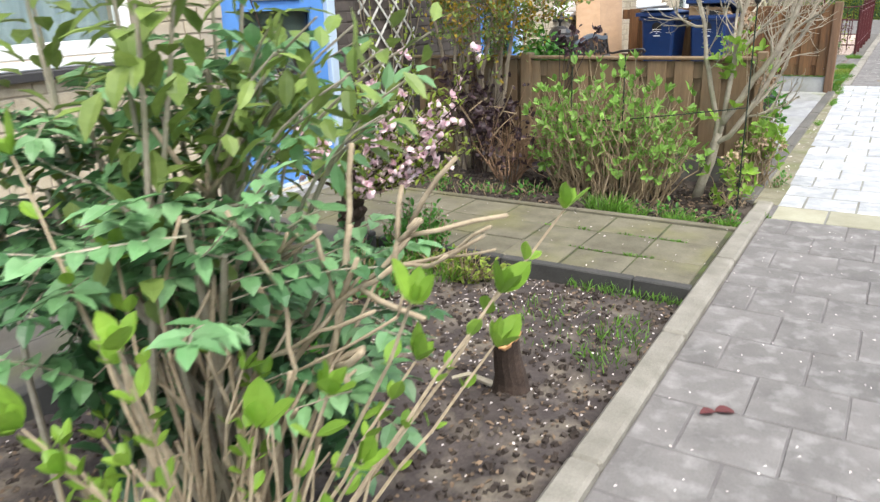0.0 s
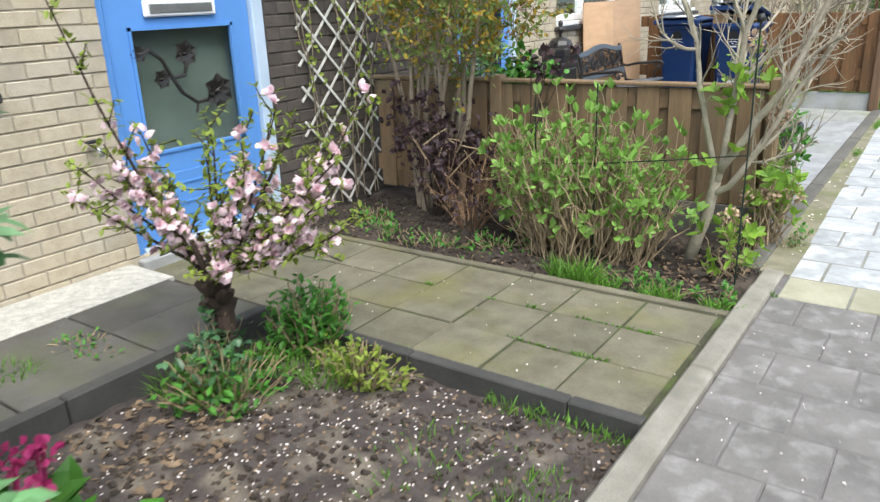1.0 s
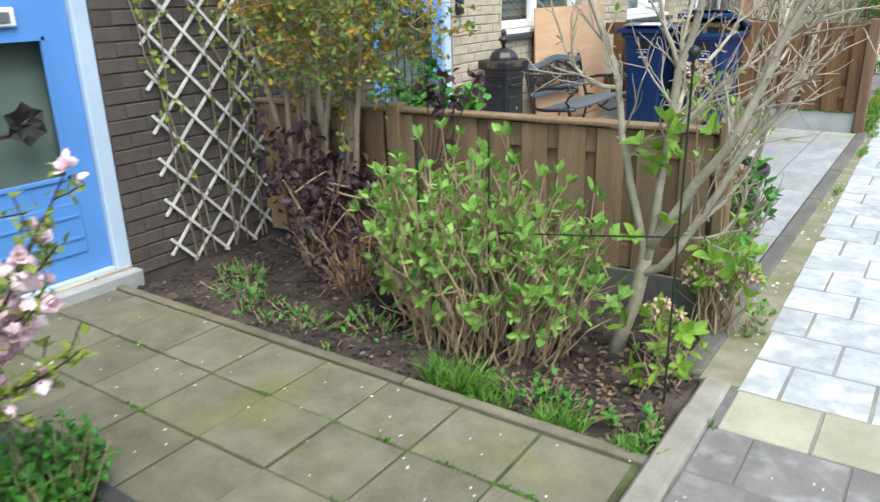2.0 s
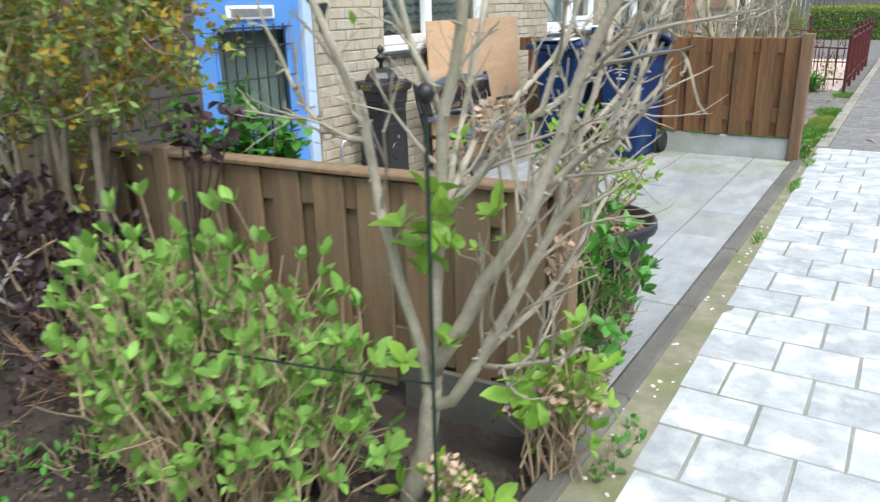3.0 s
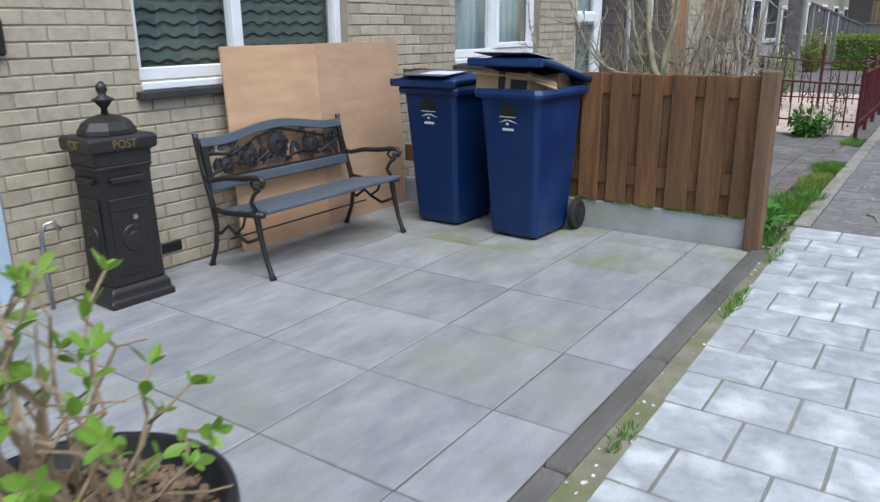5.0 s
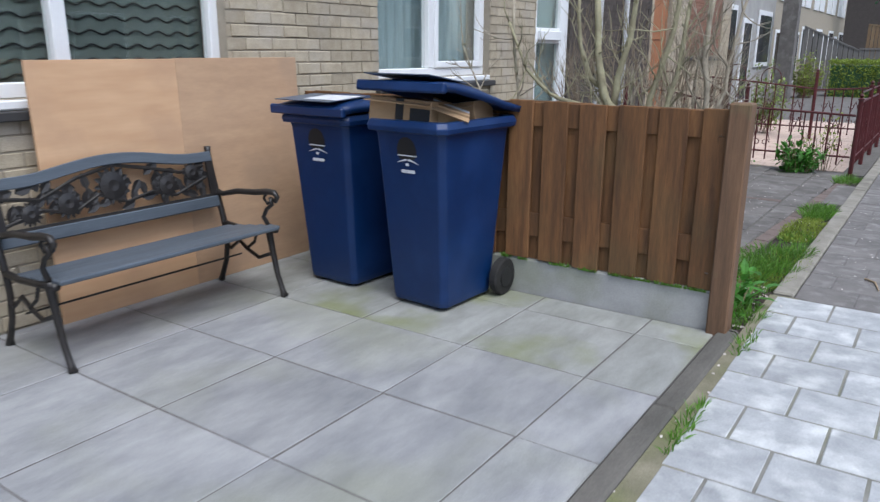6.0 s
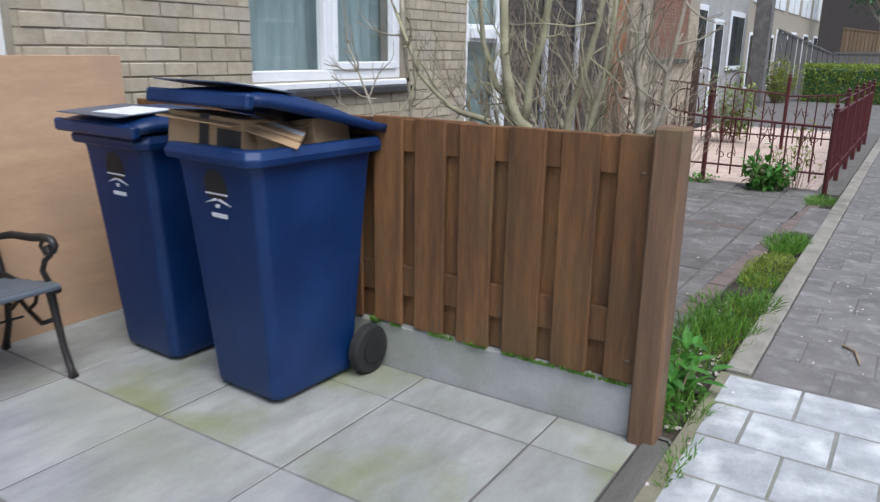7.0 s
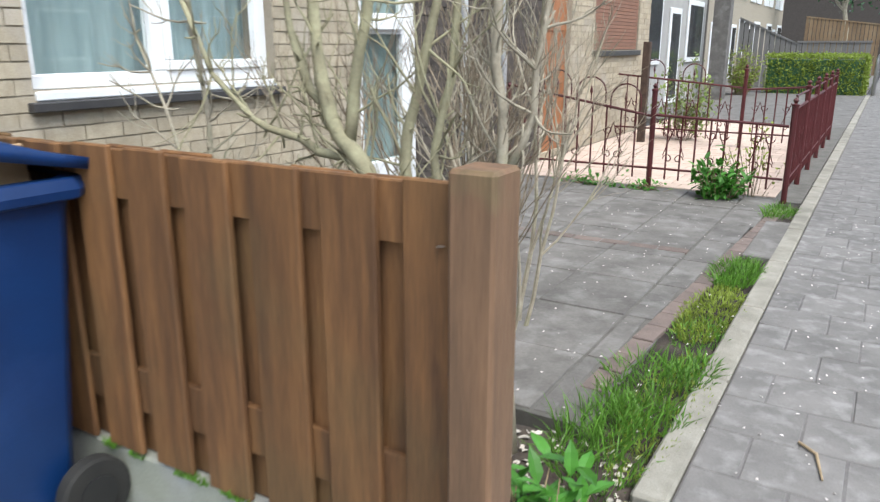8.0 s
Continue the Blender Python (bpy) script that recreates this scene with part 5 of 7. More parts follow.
def mahonia(seed):
    """Tall evergreen: stems with whorls of long pinnate leaves."""
    rg = random.Random(seed)
    t = thing("mahonia_shrub", "tall evergreen shrub with blue-green pinnate leaves", "shrub")
    st, lf, dk = Mesh(), Mesh(), Mesh()
    for k in range(26):
        an, q = rg.uniform(0, 6.28), math.sqrt(rg.random())
        tip = Vector((-1.5 + 0.5 * q * math.cos(an), 1.36 + 0.36 * q * math.sin(an), rg.uniform(0.65, 1.3) - 0.15 * q))
        base = Vector((-1.6 + rg.uniform(-0.2, 0.2), 1.4 + rg.uniform(-0.15, 0.15), -0.08))
        pts = [base.lerp(tip, i / 5) + rand_dir(rg) * 0.02 for i in range(6)]
        part("stem", Mesh().tube(pts, [0.014, 0.013, 0.012, 0.01, 0.009, 0.007], 6), MAT["bark"], t)
        for j in range(8):
            a2 = rg.uniform(0, 6.28)
            d = Vector((math.cos(a2), math.sin(a2), rg.uniform(-0.3, 0.9)))
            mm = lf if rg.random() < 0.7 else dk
            ln = rg.uniform(0.22, 0.33)
            rach = wander(rg, pts[-1] - Vector((0, 0, rg.uniform(0, 0.2))), d, ln, 7, 0.09, -0.05)
            if rach[-1].y < 1.26 and rach[-1].x > -1.45 and rach[-1].z < 0.8:
                continue
            st.tube(rach, 0.0025, 3)
            for i in range(1, 8):
                ax = (rach[i] - rach[i - 1]).normalized()
                sd = ax.cross(Vector((0, 0, 1))).normalized()
                for s in (-1, 1):
                    mm.leaf(rach[i], sd * s + ax * rg.uniform(0.1, 0.7) + rand_dir(rg) * 0.3, (rg.gauss(0, 0.3), rg.gauss(0, 0.3), 1), rg.uniform(0.05, 0.085), rg.uniform(0.034, 0.05), rg.uniform(0.1, 0.5))
            mm.leaf(rach[-1], rach[-1] - rach[-2], (0, 0, 1), 0.07, 0.04, 0.3)
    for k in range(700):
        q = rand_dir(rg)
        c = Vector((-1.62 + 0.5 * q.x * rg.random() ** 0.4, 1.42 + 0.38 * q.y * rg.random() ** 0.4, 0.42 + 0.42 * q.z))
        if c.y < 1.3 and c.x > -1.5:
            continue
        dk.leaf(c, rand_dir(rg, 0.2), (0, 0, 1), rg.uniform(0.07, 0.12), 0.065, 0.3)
    yg = Mesh()
    for k in range(9):
        base = Vector((-1.75 + rg.uniform(-0.25, 0.25), 1.35 + rg.uniform(-0.25, 0.2), -0.08))
        pts = wander(rg, base, (rg.uniform(-0.1, 0.25), rg.uniform(-0.1, 0.1), 1), rg.uniform(1.45, 1.8), 10, 0.04, 0.03)
        part("stem", Mesh().tube(pts, [0.012 - 0.0008 * i for i in range(11)], 6), MAT["bark"], t)
        for i in range(6, 11):
            for _ in range(9):
                d = rand_dir(rg, 0.1)
                yg.leaf(pts[i] + d * rg.uniform(0.02, 0.16), d, (0, 0, 1), rg.uniform(0.06, 0.1), 0.05, 0.3)
    for k in range(22):
        a = Vector((-1.5 + rg.uniform(-0.15, 0.15), 1.45 + rg.uniform(-0.1, 0.1), 0.5))
        b = Vector((rg.uniform(-1.35, -0.85), rg.uniform(1.2, 1.6), rg.uniform(1.08, 1.34)))
        mid = a.lerp(b, 0.5) + Vector((-0.08, 0.0, 0.2))
        pts = [(1 - u) ** 2 * a + 2 * u * (1 - u) * mid + u * u * b for u in [i / 8 for i in range(9)]]
        st.tube(pts, [0.007 - 0.0006 * i for i in range(9)], 5)
        for i in range(5, 9):
            for _ in range(3):
                d = rand_dir(rg, 0.1)
                (yg if k % 3 else lf).leaf(pts[i] + d * rg.uniform(0.0, 0.06), d, (rg.gauss(0, 0.4), rg.gauss(0, 0.4), 1), rg.uniform(0.05, 0.085), rg.uniform(0.026, 0.04), rg.uniform(0.0, 0.4))
    part("upper_foliage", yg, MAT["leaf_y2"], t, "yellow-green upper leaves")["kind"] = "stuff"
    part("stem_cluster", st, MAT["bark"], t)
    part("foliage", lf, MAT["leaf_m"], t, "pale blue-green leaflets")
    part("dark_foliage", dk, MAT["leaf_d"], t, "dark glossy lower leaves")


mahonia(9)


def leafy(name, label, seed, base, rx, ry, h, n, leaf, mat, stem="twig", up=0.6, wide=0.55, stems_n=20, category="plant", z_low=0.0):
    """A loose mound of leaves on thin stems."""
    rg = random.Random(seed)
    t = thing(name, label, category)
    st, lf = Mesh(), Mesh()
    for k in range(stems_n):
        an, q = rg.uniform(0, 6.28), math.sqrt(rg.random())
        tip = Vector((base[0] + q * rx * math.cos(an), base[1] + q * ry * math.sin(an), base[2] + h * rg.uniform(0.5, 1.0) * (1 - 0.4 * q * q)))
        root = Vector((base[0] + 0.3 * q * rx * math.cos(an), base[1] + 0.3 * q * ry * math.sin(an), base[2] - 0.06))
        pts = [root.lerp(tip, i / 4) + rand_dir(rg) * 0.012 for i in range(5)]
        st.tube(pts, [0.004, 0.004, 0.0035, 0.003, 0.002], 4)
        for j in range(max(1, n // stems_n)):
            i = rg.uniform(1 + z_low * 2, 4)
            p = pts[int(i)].lerp(pts[min(4, int(i) + 1)], i % 1)
            lf.leaf(p + rand_dir(rg) * leaf * 0.7, rand_dir(rg, up), (0, 0, 1), leaf * rg.uniform(0.6, 1.2), leaf * wide, 0.25)
    part("stem_cluster", st, MAT[stem], t)
    part("foliage", lf, MAT[mat], t)
    return t


# bergenia with magenta flowers
berg = leafy("bergenia_plant", "low leafy plant with magenta flower spikes", 12, (-1.95, 2.05, -0.04), 0.22, 0.2, 0.22, 60, 0.13, "leaf_g", up=0.9, wide=0.75, stems_n=20)
rg = random.Random(13)
fl, fs_ = Mesh(), Mesh()
for k in range(5):
    p = Vector((-1.86 + rg.uniform(-0.09, 0.08), 2.06 + rg.uniform(-0.08, 0.08), 0.02))
    pts = wander(rg, p, (0.05, 0, 1), rg.uniform(0.26, 0.36), 4, 0.05)
    fs_.tube(pts, 0.005, 5)
    for j in range(16):
        fl.leaf(pts[-1] + rand_dir(rg) * 0.03, rand_dir(rg, 0.2), rand_dir(rg), 0.03, 0.026, 0.1)
part("stalk_cluster", fs_, MAT["magenta"], berg)
part("flower_cluster", fl, MAT["magenta"], berg, "magenta flowers")

# flowering almond on a short trunk
BT = Vector((-2.42, 3.12, 0.0))
tree = thing("flowering_almond", "small pollarded tree with pink double blossom", "tree")
rg = random.Random(21)
tr = Mesh()
tr.tube([BT + Vector(v) for v in ((0, 0, -0.1), (0.02, 0.0, 0.05), (0.0, 0.02, 0.2), (-0.015, 0.0, 0.3), (0.02, -0.01, 0.38), (0.03, 0.01, 0.46), (0.02, 0.01, 0.5))], [0.075, 0.05, 0.043, 0.05, 0.062, 0.05, 0.02], 12)
for k in range(16):
    a = rg.uniform(0, 6.28)
    z = rg.uniform(0.22, 0.46)
    p = BT + Vector((0.05 * math.cos(a), 0.05 * math.sin(a), z))
    tr.tube([p - Vector((0.03 * math.cos(a), 0.03 * math.sin(a), 0.02)), p, p + Vector((0.03 * math.cos(a), 0.03 * math.sin(a), 0.025))], [0.03, 0.026, 0.012], 7)
for k in range(9):
    a = k * 0.7 + rg.uniform(-0.2, 0.2)
    pts = [BT + Vector((0.02 + q * math.cos(a), q * math.sin(a), z)) for q, z in ((0.02, 0.32), (0.045, 0.4), (0.08, 0.46), (0.12, 0.53 + rg.uniform(0, 0.06)))]
    tr.tube(pts, [0.022, 0.018, 0.014, 0.009], 7)
part("trunk", tr, MAT["bark_d"], tree, "dark knobbly trunk")
bl, yl = Mesh(), Mesh()
SIDE_L = [((-0.5, -0.3, 0.55), 0.62, 0.8), ((-0.42, -0.2, 0.75), 0.6, 0.8), ((-0.3, -0.25, 0.5), 0.45, 0.85)]
SIDE_R = [((0.75, 0.35, 0.55), 0.6, 0.95), ((0.8, 0.55, 0.5), 0.66, 0.95), ((0.8, 0.2, 0.35), 0.5, 0.9), ((0.85, 0.5, 0.75), 0.74, 0.75), ((0.6, -0.1, 0.7), 0.45, 0.9), ((0.45, 0.3, 0.8), 0.6, 0.7)]
LONE = [((-0.55, -0.28, 1.0), 1.2, 0.4), ((-0.9, -0.3, 0.28), 0.7, 0.5), ((0.1, 0.1, 1), 0.62, 0.0), ((0.0, 0.3, 1.0), 0.6, 0.15), ((0.25, -0.05, 1.0), 0.5, 0.2), ((0.9, 0.45, 0.2), 0.62, 0.3), ((0.5, 0.5, 1.0), 0.66, 0.25), ((0.35, 0.75, 0.6), 0.6, 0.4), ((0.45, -0.3, 0.05), 0.22, 1.0), ((0.95, 0.2, 0.1), 0.5, 0.25)]
again = [((a + rg.uniform(-0.2, 0.2), b + rg.uniform(-0.2, 0.2), c + rg.uniform(-0.1, 0.1)), l * rg.uniform(0.75, 1.05), q) for (a, b, c), l, q in SIDE_L + SIDE_R]
for d, ln, bloom in LONE + SIDE_L + [(d, l * 1.22, q) for d, l, q in SIDE_R] + again:
    br = Mesh()
    pts = wander(rg, BT + Vector((0.02 + d[0] * 0.06, d[1] * 0.06, 0.42)), d, ln, 11, 0.05, 0.03)
    br.tube(pts, [0.009 - 0.0006 * i for i in range(12)], 5)
    for i in range(1, 12):
        for _ in range(3 if bloom > 0.5 else 6):
            yl.leaf(pts[i] + rand_dir(rg) * 0.02, rand_dir(rg, 0.6), (0, 0, 1), rg.uniform(0.026, 0.048), 0.022, 0.2)
        if i in (3, 5, 6, 8, 10):
            sp = wander(rg, pts[i], rand_dir(rg, 0.8), 0.12, 4, 0.1, 0.05)
            br.tube(sp, 0.0025, 4)
            for q in sp[1:]:
                for _ in range(2):
                    yl.leaf(q, rand_dir(rg, 0.4), (0, 0, 1), rg.uniform(0.026, 0.044), 0.021, 0.2)
        if rg.random() < bloom * (1.0 if 2 < i < 10 else 0.4):
            for _ in range(rg.choice((2, 3, 4))):
                c = pts[i] + rand_dir(rg) * 0.03
                ax = rand_dir(rg)
                for nn, size, op in ((7, 0.03, 1.3), (7, 0.026, 0.8), (5, 0.019, 0.4)):
                    whorl(bl, rg, c, ax, nn, size, size * 1.0, op, False, -0.3)
    part("branch", br, MAT["bark_d"], tree, "thin dark branch")
part("young_foliage", yl, MAT["leaf_y"], tree, "small yellow-green leaves")
part("blossom", bl, MAT["petal"], tree, "pink double blossoms")

leafy("green_perennial", "dense round clump of bright green foliage", 31, (-2.2, 3.42, -0.03), 0.21, 0.2, 0.38, 900, 0.045, "leaf_g", up=0.8, stems_n=60)
leafy("ivy_clump", "dark ivy climbing the trunk foot", 32, (-2.42, 3.1, -0.03), 0.12, 0.12, 0.36, 160, 0.05, "leaf_d", up=0.1, stems_n=26, wide=0.8)
leafy("weed_patch", "low yellow-green weeds along the bed edging", 33, (-1.9, 3.36, -0.04), 0.32, 0.14, 0.15, 420, 0.035, "leaf_y", up=0.6, stems_n=70)
leafy("weed_patch", "low green weeds and ivy at the bed corner", 34, (-2.22, 2.95, -0.04), 0.3, 0.28, 0.2, 420, 0.045, "leaf_g", up=0.6, stems_n=80)
leafy("weed_patch", "small weeds in the strip beside the bed", 36, (-2.95, 2.8, 0.03), 0.2, 0.12, 0.07, 160, 0.03, "leaf_g", up=0.8, stems_n=50)

# stump with a fresh cut
stump = thing("tree_stump", "short dark stump with a fresh orange cut face", "stump")
m = Mesh()
m.tube([(-1.14, 2.42, -0.1), (-1.13, 2.4, 0.0), (-1.13, 2.37, 0.1), (-1.12, 2.34, 0.2)], [0.085, 0.062, 0.052, 0.048], 14)
part("trunk", m, MAT["bark_d"], stump)
m = Mesh()
vs = []
for k in range(14):
    a = 2 * math.pi * k / 14
    r_ = 0.047 * (1 + 0.14 * math.sin(3 * a))
    vs.append((-1.115 + r_ * math.cos(a), 2.333 + 0.8 * r_ * math.sin(a), 0.208 + 0.75 * r_ * math.sin(a)))
lo = [(x * 1.0, y + 0.008, z - 0.012) for x, y, z in vs]
m.add(vs + lo, [tuple(range(14))] + [(i, 14 + i, 14 + (i + 1) % 14, (i + 1) % 14) for i in range(14)])
part("cut_face", m, MAT["cut"], stump, "fresh orange cut wood")
part("side_root", Mesh().tube([(-1.2, 2.38, -0.04), (-1.28, 2.34, 0.0), (-1.33, 2.3, -0.01)], [0.014, 0.01, 0.007], 6), MAT["bark"], stump)

# ---- bed between path and low fence
hydrangea("hydrangea_bush", "broad hydrangea with red-brown canes and fresh leaves", 51, (-1.7, 5.15, -0.02), 0.64, 0.34, 270, 0.4, 1.0, 0.062, 5, True, 0.2, 1.0, (0, 0), 0.0046, opened=0.6, mat="leaf_h2", stem="twig", stool=0.62)
hydrangea("hydrangea_bush", "small young hydrangea beside the edging stone", 52, (-0.9, 5.2, -0.03), 0.16, 0.16, 16, 0.15, 0.36, 0.07, 5, True, 0.1, 0.6, (0, 0), 0.004, heads=2)
post_bush = hydrangea("hydrangea_bush", "leafy hydrangea around the fence end post", 53, (-0.83, 5.72, -0.02), 0.14, 0.16, 30, 0.3, 0.62, 0.07, 5, True, 0.15, 0.6, (0.06, -0.05), 0.005, heads=5)
rg = random.Random(531)
for c in (Vector((-0.95, 5.56, 1.15)), Vector((-0.83, 5.74, 0.74)), Vector((-0.82, 5.66, 0.32))):
    foot = Vector((-0.86, 5.66, -0.05))
    part("cane", Mesh().tube([foot.lerp(c, i / 6) + rand_dir(rg) * 0.01 for i in range(7)], [0.0055 - 0.0004 * i for i in range(7)], 5), MAT["twig"], post_bush)
    hd = Mesh()
    for _ in range(110):
        q = rand_dir(rg, 0.2)
        hd.leaf(c + Vector((q.x * 0.055, q.y * 0.055, q.z * 0.045)), rand_dir(rg), rand_dir(rg), 0.026, 0.022, 0.15)
    part("flower_head", hd, MAT["dry_flower"], post_bush, "dried tan flower head")
hydrangea("hydrangea_bush", "bright leafy hydrangea at the foot of the pot", 54, (-1.0, 6.42, -0.02), 0.24, 0.3, 80, 0.2, 0.78, 0.068, 6, True, 0.1, 0.7, (0, 0), 0.004, mat="leaf_g")

sap = thing("young_tree", "small grey-barked tree with bare forked limbs", "tree")
rg = random.Random(63)
tk, tips = Mesh(), []
T0 = Vector((-1.15, 5.36, -0.06))
fork = Vector((-1.05, 5.36, 0.36))
tk.tube([T0, T0.lerp(fork, 0.35), T0.lerp(fork, 0.7) + Vector((0.012, 0, 0)), fork, fork + Vector((0.02, -0.01, 0.08))], [0.038, 0.032, 0.029, 0.03, 0.024], 12)
part("trunk", tk, MAT["bark"], sap, smooth=True)
F = tuple(fork)
for path, r0 in (((F, (-1.04, 5.33, 0.5), (-1.1, 5.3, 0.76), (-1.14, 5.29, 0.93), (-1.17, 5.28, 1.16), (-1.21, 5.27, 1.28), (-1.28, 5.25, 1.45), (-1.34, 5.22, 1.7)), 0.018),
                 (((-1.16, 5.28, 1.13), (-1.26, 5.27, 1.14), (-1.33, 5.25, 1.2), (-1.38, 5.24, 1.3)), 0.009),
                 ((F, (-1.0, 5.32, 0.56), (-0.96, 5.29, 0.93), (-0.94, 5.28, 1.2), (-0.88, 5.27, 1.4), (-0.84, 5.25, 1.65)), 0.021),
                 (((-1.01, 5.33, 0.5), (-0.95, 5.31, 0.6), (-0.84, 5.29, 0.8), (-0.74, 5.28, 0.94), (-0.69, 5.28, 1.05), (-0.64, 5.28, 1.18), (-0.59, 5.28, 1.34), (-0.5, 5.28, 1.5), (-0.45, 5.27, 1.7)), 0.021),
                 ((F, (-0.96, 5.33, 0.42), (-0.86, 5.32, 0.58), (-0.77, 5.31, 0.75), (-0.7, 5.31, 0.9), (-0.6, 5.3, 1.05), (-0.52, 5.3, 1.2)), 0.019),
                 (((-0.86, 5.32, 0.56), (-0.74, 5.3, 0.6), (-0.65, 5.28, 0.64), (-0.57, 5.27, 0.7)), 0.008),
                 (((-0.69, 5.28, 1.05), (-0.6, 5.28, 1.13), (-0.56, 5.27, 1.16), (-0.5, 5.26, 1.19)), 0.009),
                 (((-0.62, 5.28, 1.26), (-0.58, 5.28, 1.31), (-0.53, 5.27, 1.34), (-0.48, 5.26, 1.4)), 0.008),
                 (((-0.96, 5.29, 0.93), (-0.9, 5.31, 1.02), (-0.82, 5.33, 1.12), (-0.72, 5.35, 1.22), (-0.66, 5.36, 1.4)), 0.012),
                 (((-0.94, 5.28, 1.2), (-0.99, 5.24, 1.35), (-1.02, 5.2, 1.6)), 0.01),
                 (((-0.74, 5.28, 0.94), (-0.78, 5.45, 1.04), (-0.72, 5.65, 1.14), (-0.68, 5.84, 1.24)), 0.011),
                 (((-0.77, 5.31, 0.75), (-0.72, 5.45, 0.95), (-0.7, 5.55, 1.15), (-0.66, 5.62, 1.4)), 0.011),
                 (((-0.95, 5.3, 0.9), (-1.0, 5.42, 1.05), (-1.02, 5.55, 1.25), (-1.0, 5.62, 1.5)), 0.011),
                 (((-0.86, 5.32, 0.58), (-0.78, 5.45, 0.68), (-0.72, 5.58, 0.8), (-0.68, 5.7, 0.95)), 0.01),
                 (((-0.6, 5.3, 1.05), (-0.56, 5.4, 1.15), (-0.54, 5.48, 1.3), (-0.5, 5.55, 1.5)), 0.009),
                 (((-0.96, 5.29, 0.95), (-0.98, 5.5, 1.1), (-0.92, 5.72, 1.24), (-0.9, 5.9, 1.34)), 0.011)):
    lm = Mesh()
    pts = [Vector(p) for p in path]
    fine_pts = []
    for a, b in zip(pts, pts[1:]):
        fine_pts += [a, a.lerp(b, 0.5) + rand_dir(rg) * 0.007]
    fine_pts.append(pts[-1])
    n = len(fine_pts)
    lm.tube(fine_pts, [r0 * (1 - 0.55 * i / n) * rg.uniform(0.93, 1.1) for i in range(n)], 8)
    for i in range(4 if r0 > 0.015 else 1, n):
        ax = (fine_pts[i] - fine_pts[i - 1]).normalized()
        if rg.random() < 0.9:
            twigs(lm, rg, fine_pts[i], (ax + rand_dir(rg, 0.2) * 0.8), rg.uniform(0.12, 0.3), 0.0052, 1, 3, 0.13, 0.07, 0.7, tips, 5, 0.6)
        for _ in range(2):
            sd = (ax * 0.4 + rand_dir(rg)).normalized()
            lm.tube([fine_pts[i], fine_pts[i] + sd * rg.uniform(0.02, 0.04)], [0.005, 0.003], 4)
    part("limb", lm, MAT["bark"], sap, "grey-brown forked limb", smooth=True)
lf = Mesh()
for p, d, dep in tips:
    if rg.random() < 0.06 and p.x < -0.75 and p.y < 5.6:
        whorl(lf, rg, p, d, 3, 0.035, 0.02, 0.6)
for c in ((-1.02, 5.28, 0.86), (-1.0, 5.27, 0.8), (-1.06, 5.27, 0.92), (-0.98, 5.3, 0.9), (-0.8, 5.28, 0.98), (-0.93, 5.26, 0.62), (-1.05, 5.25, 0.55), (-0.96, 5.24, 1.02), (-0.95, 5.24, 0.96), (-0.92, 5.26, 0.9), (-0.9, 5.24, 0.98), (-0.97, 5.25, 0.86), (-0.72, 5.28, 0.56), (-0.66, 5.3, 0.48), (-0.76, 5.3, 0.5)):
    whorl(lf, rg, c, rand_dir(rg, 1.5), 5, 0.075, 0.045, 0.9, True)
part("foliage", lf, MAT["leaf_h"], sap, "few fresh green leaves")

# dark withered shrub, plum-leaved shrub and forsythia by the wall
rg = random.Random(71)
dead = thing("withered_shrub", "dark withered shrub with pale broken twigs", "shrub")
dm, dl, wt = Mesh(), Mesh(), []
for k in range(34):
    a = rg.uniform(0, 6.28)
    twigs(dm, rg, (-2.6 + 0.08 * math.cos(a), 5.33 + 0.06 * math.sin(a), -0.05), (0.7 * math.cos(a), 0.6 * math.sin(a), 1.1), rg.uniform(0.3, 0.5), 0.006, 1, 3, 0.12, 0.05, 0.8, wt, 5)
for p_, d_, dep in wt:
    for _ in range(rg.choice((0, 1, 2, 3))):
        dl.leaf(p_ + rand_dir(rg) * 0.03, rand_dir(rg, -0.6), rand_dir(rg), rg.uniform(0.03, 0.055), 0.03, 0.6)
part("twig_cluster", dm, MAT["twig_red"], dead, "red-brown twigs")
part("withered_foliage", dl, MAT["leaf_p"], dead, "shrivelled dark leaves")
pale = Mesh()
for k in range(14):
    p = (-2.6 + rg.uniform(-0.35, 0.35), 5.3 + rg.uniform(-0.12, 0.12), rg.uniform(0.25, 0.55))
    pale.tube(wander(rg, p, rand_dir(rg, 1.0), rg.uniform(0.15, 0.34), 4, 0.1), [0.006, 0.0055, 0.005, 0.004, 0.003], 5)
part("pale_twig_cluster", pale, MAT["twig"], dead, "pale broken twigs")

plum = thing("plum_leaf_shrub", "thin shrub with plum-dark leaves by the fence", "shrub")
pm, pl, pt = Mesh(), Mesh(), []
for k in range(12):
    x = rg.uniform(-3.1, -2.75)
    twigs(pm, rg, (x, 5.45, -0.05), (rg.uniform(-0.3, 0.3), rg.uniform(-0.3, 0.1), 1), rg.uniform(0.45, 0.75), 0.008, 2, 3, 0.12, 0.03, 0.7, pt, 5, 0.5)
for p_, d_, dep in pt:
    for _ in range(rg.choice((1, 3, 6))):
        pl.leaf(p_ + rand_dir(rg) * 0.05, rand_dir(rg, -0.5), rand_dir(rg), rg.uniform(0.03, 0.065), 0.04, 0.4)
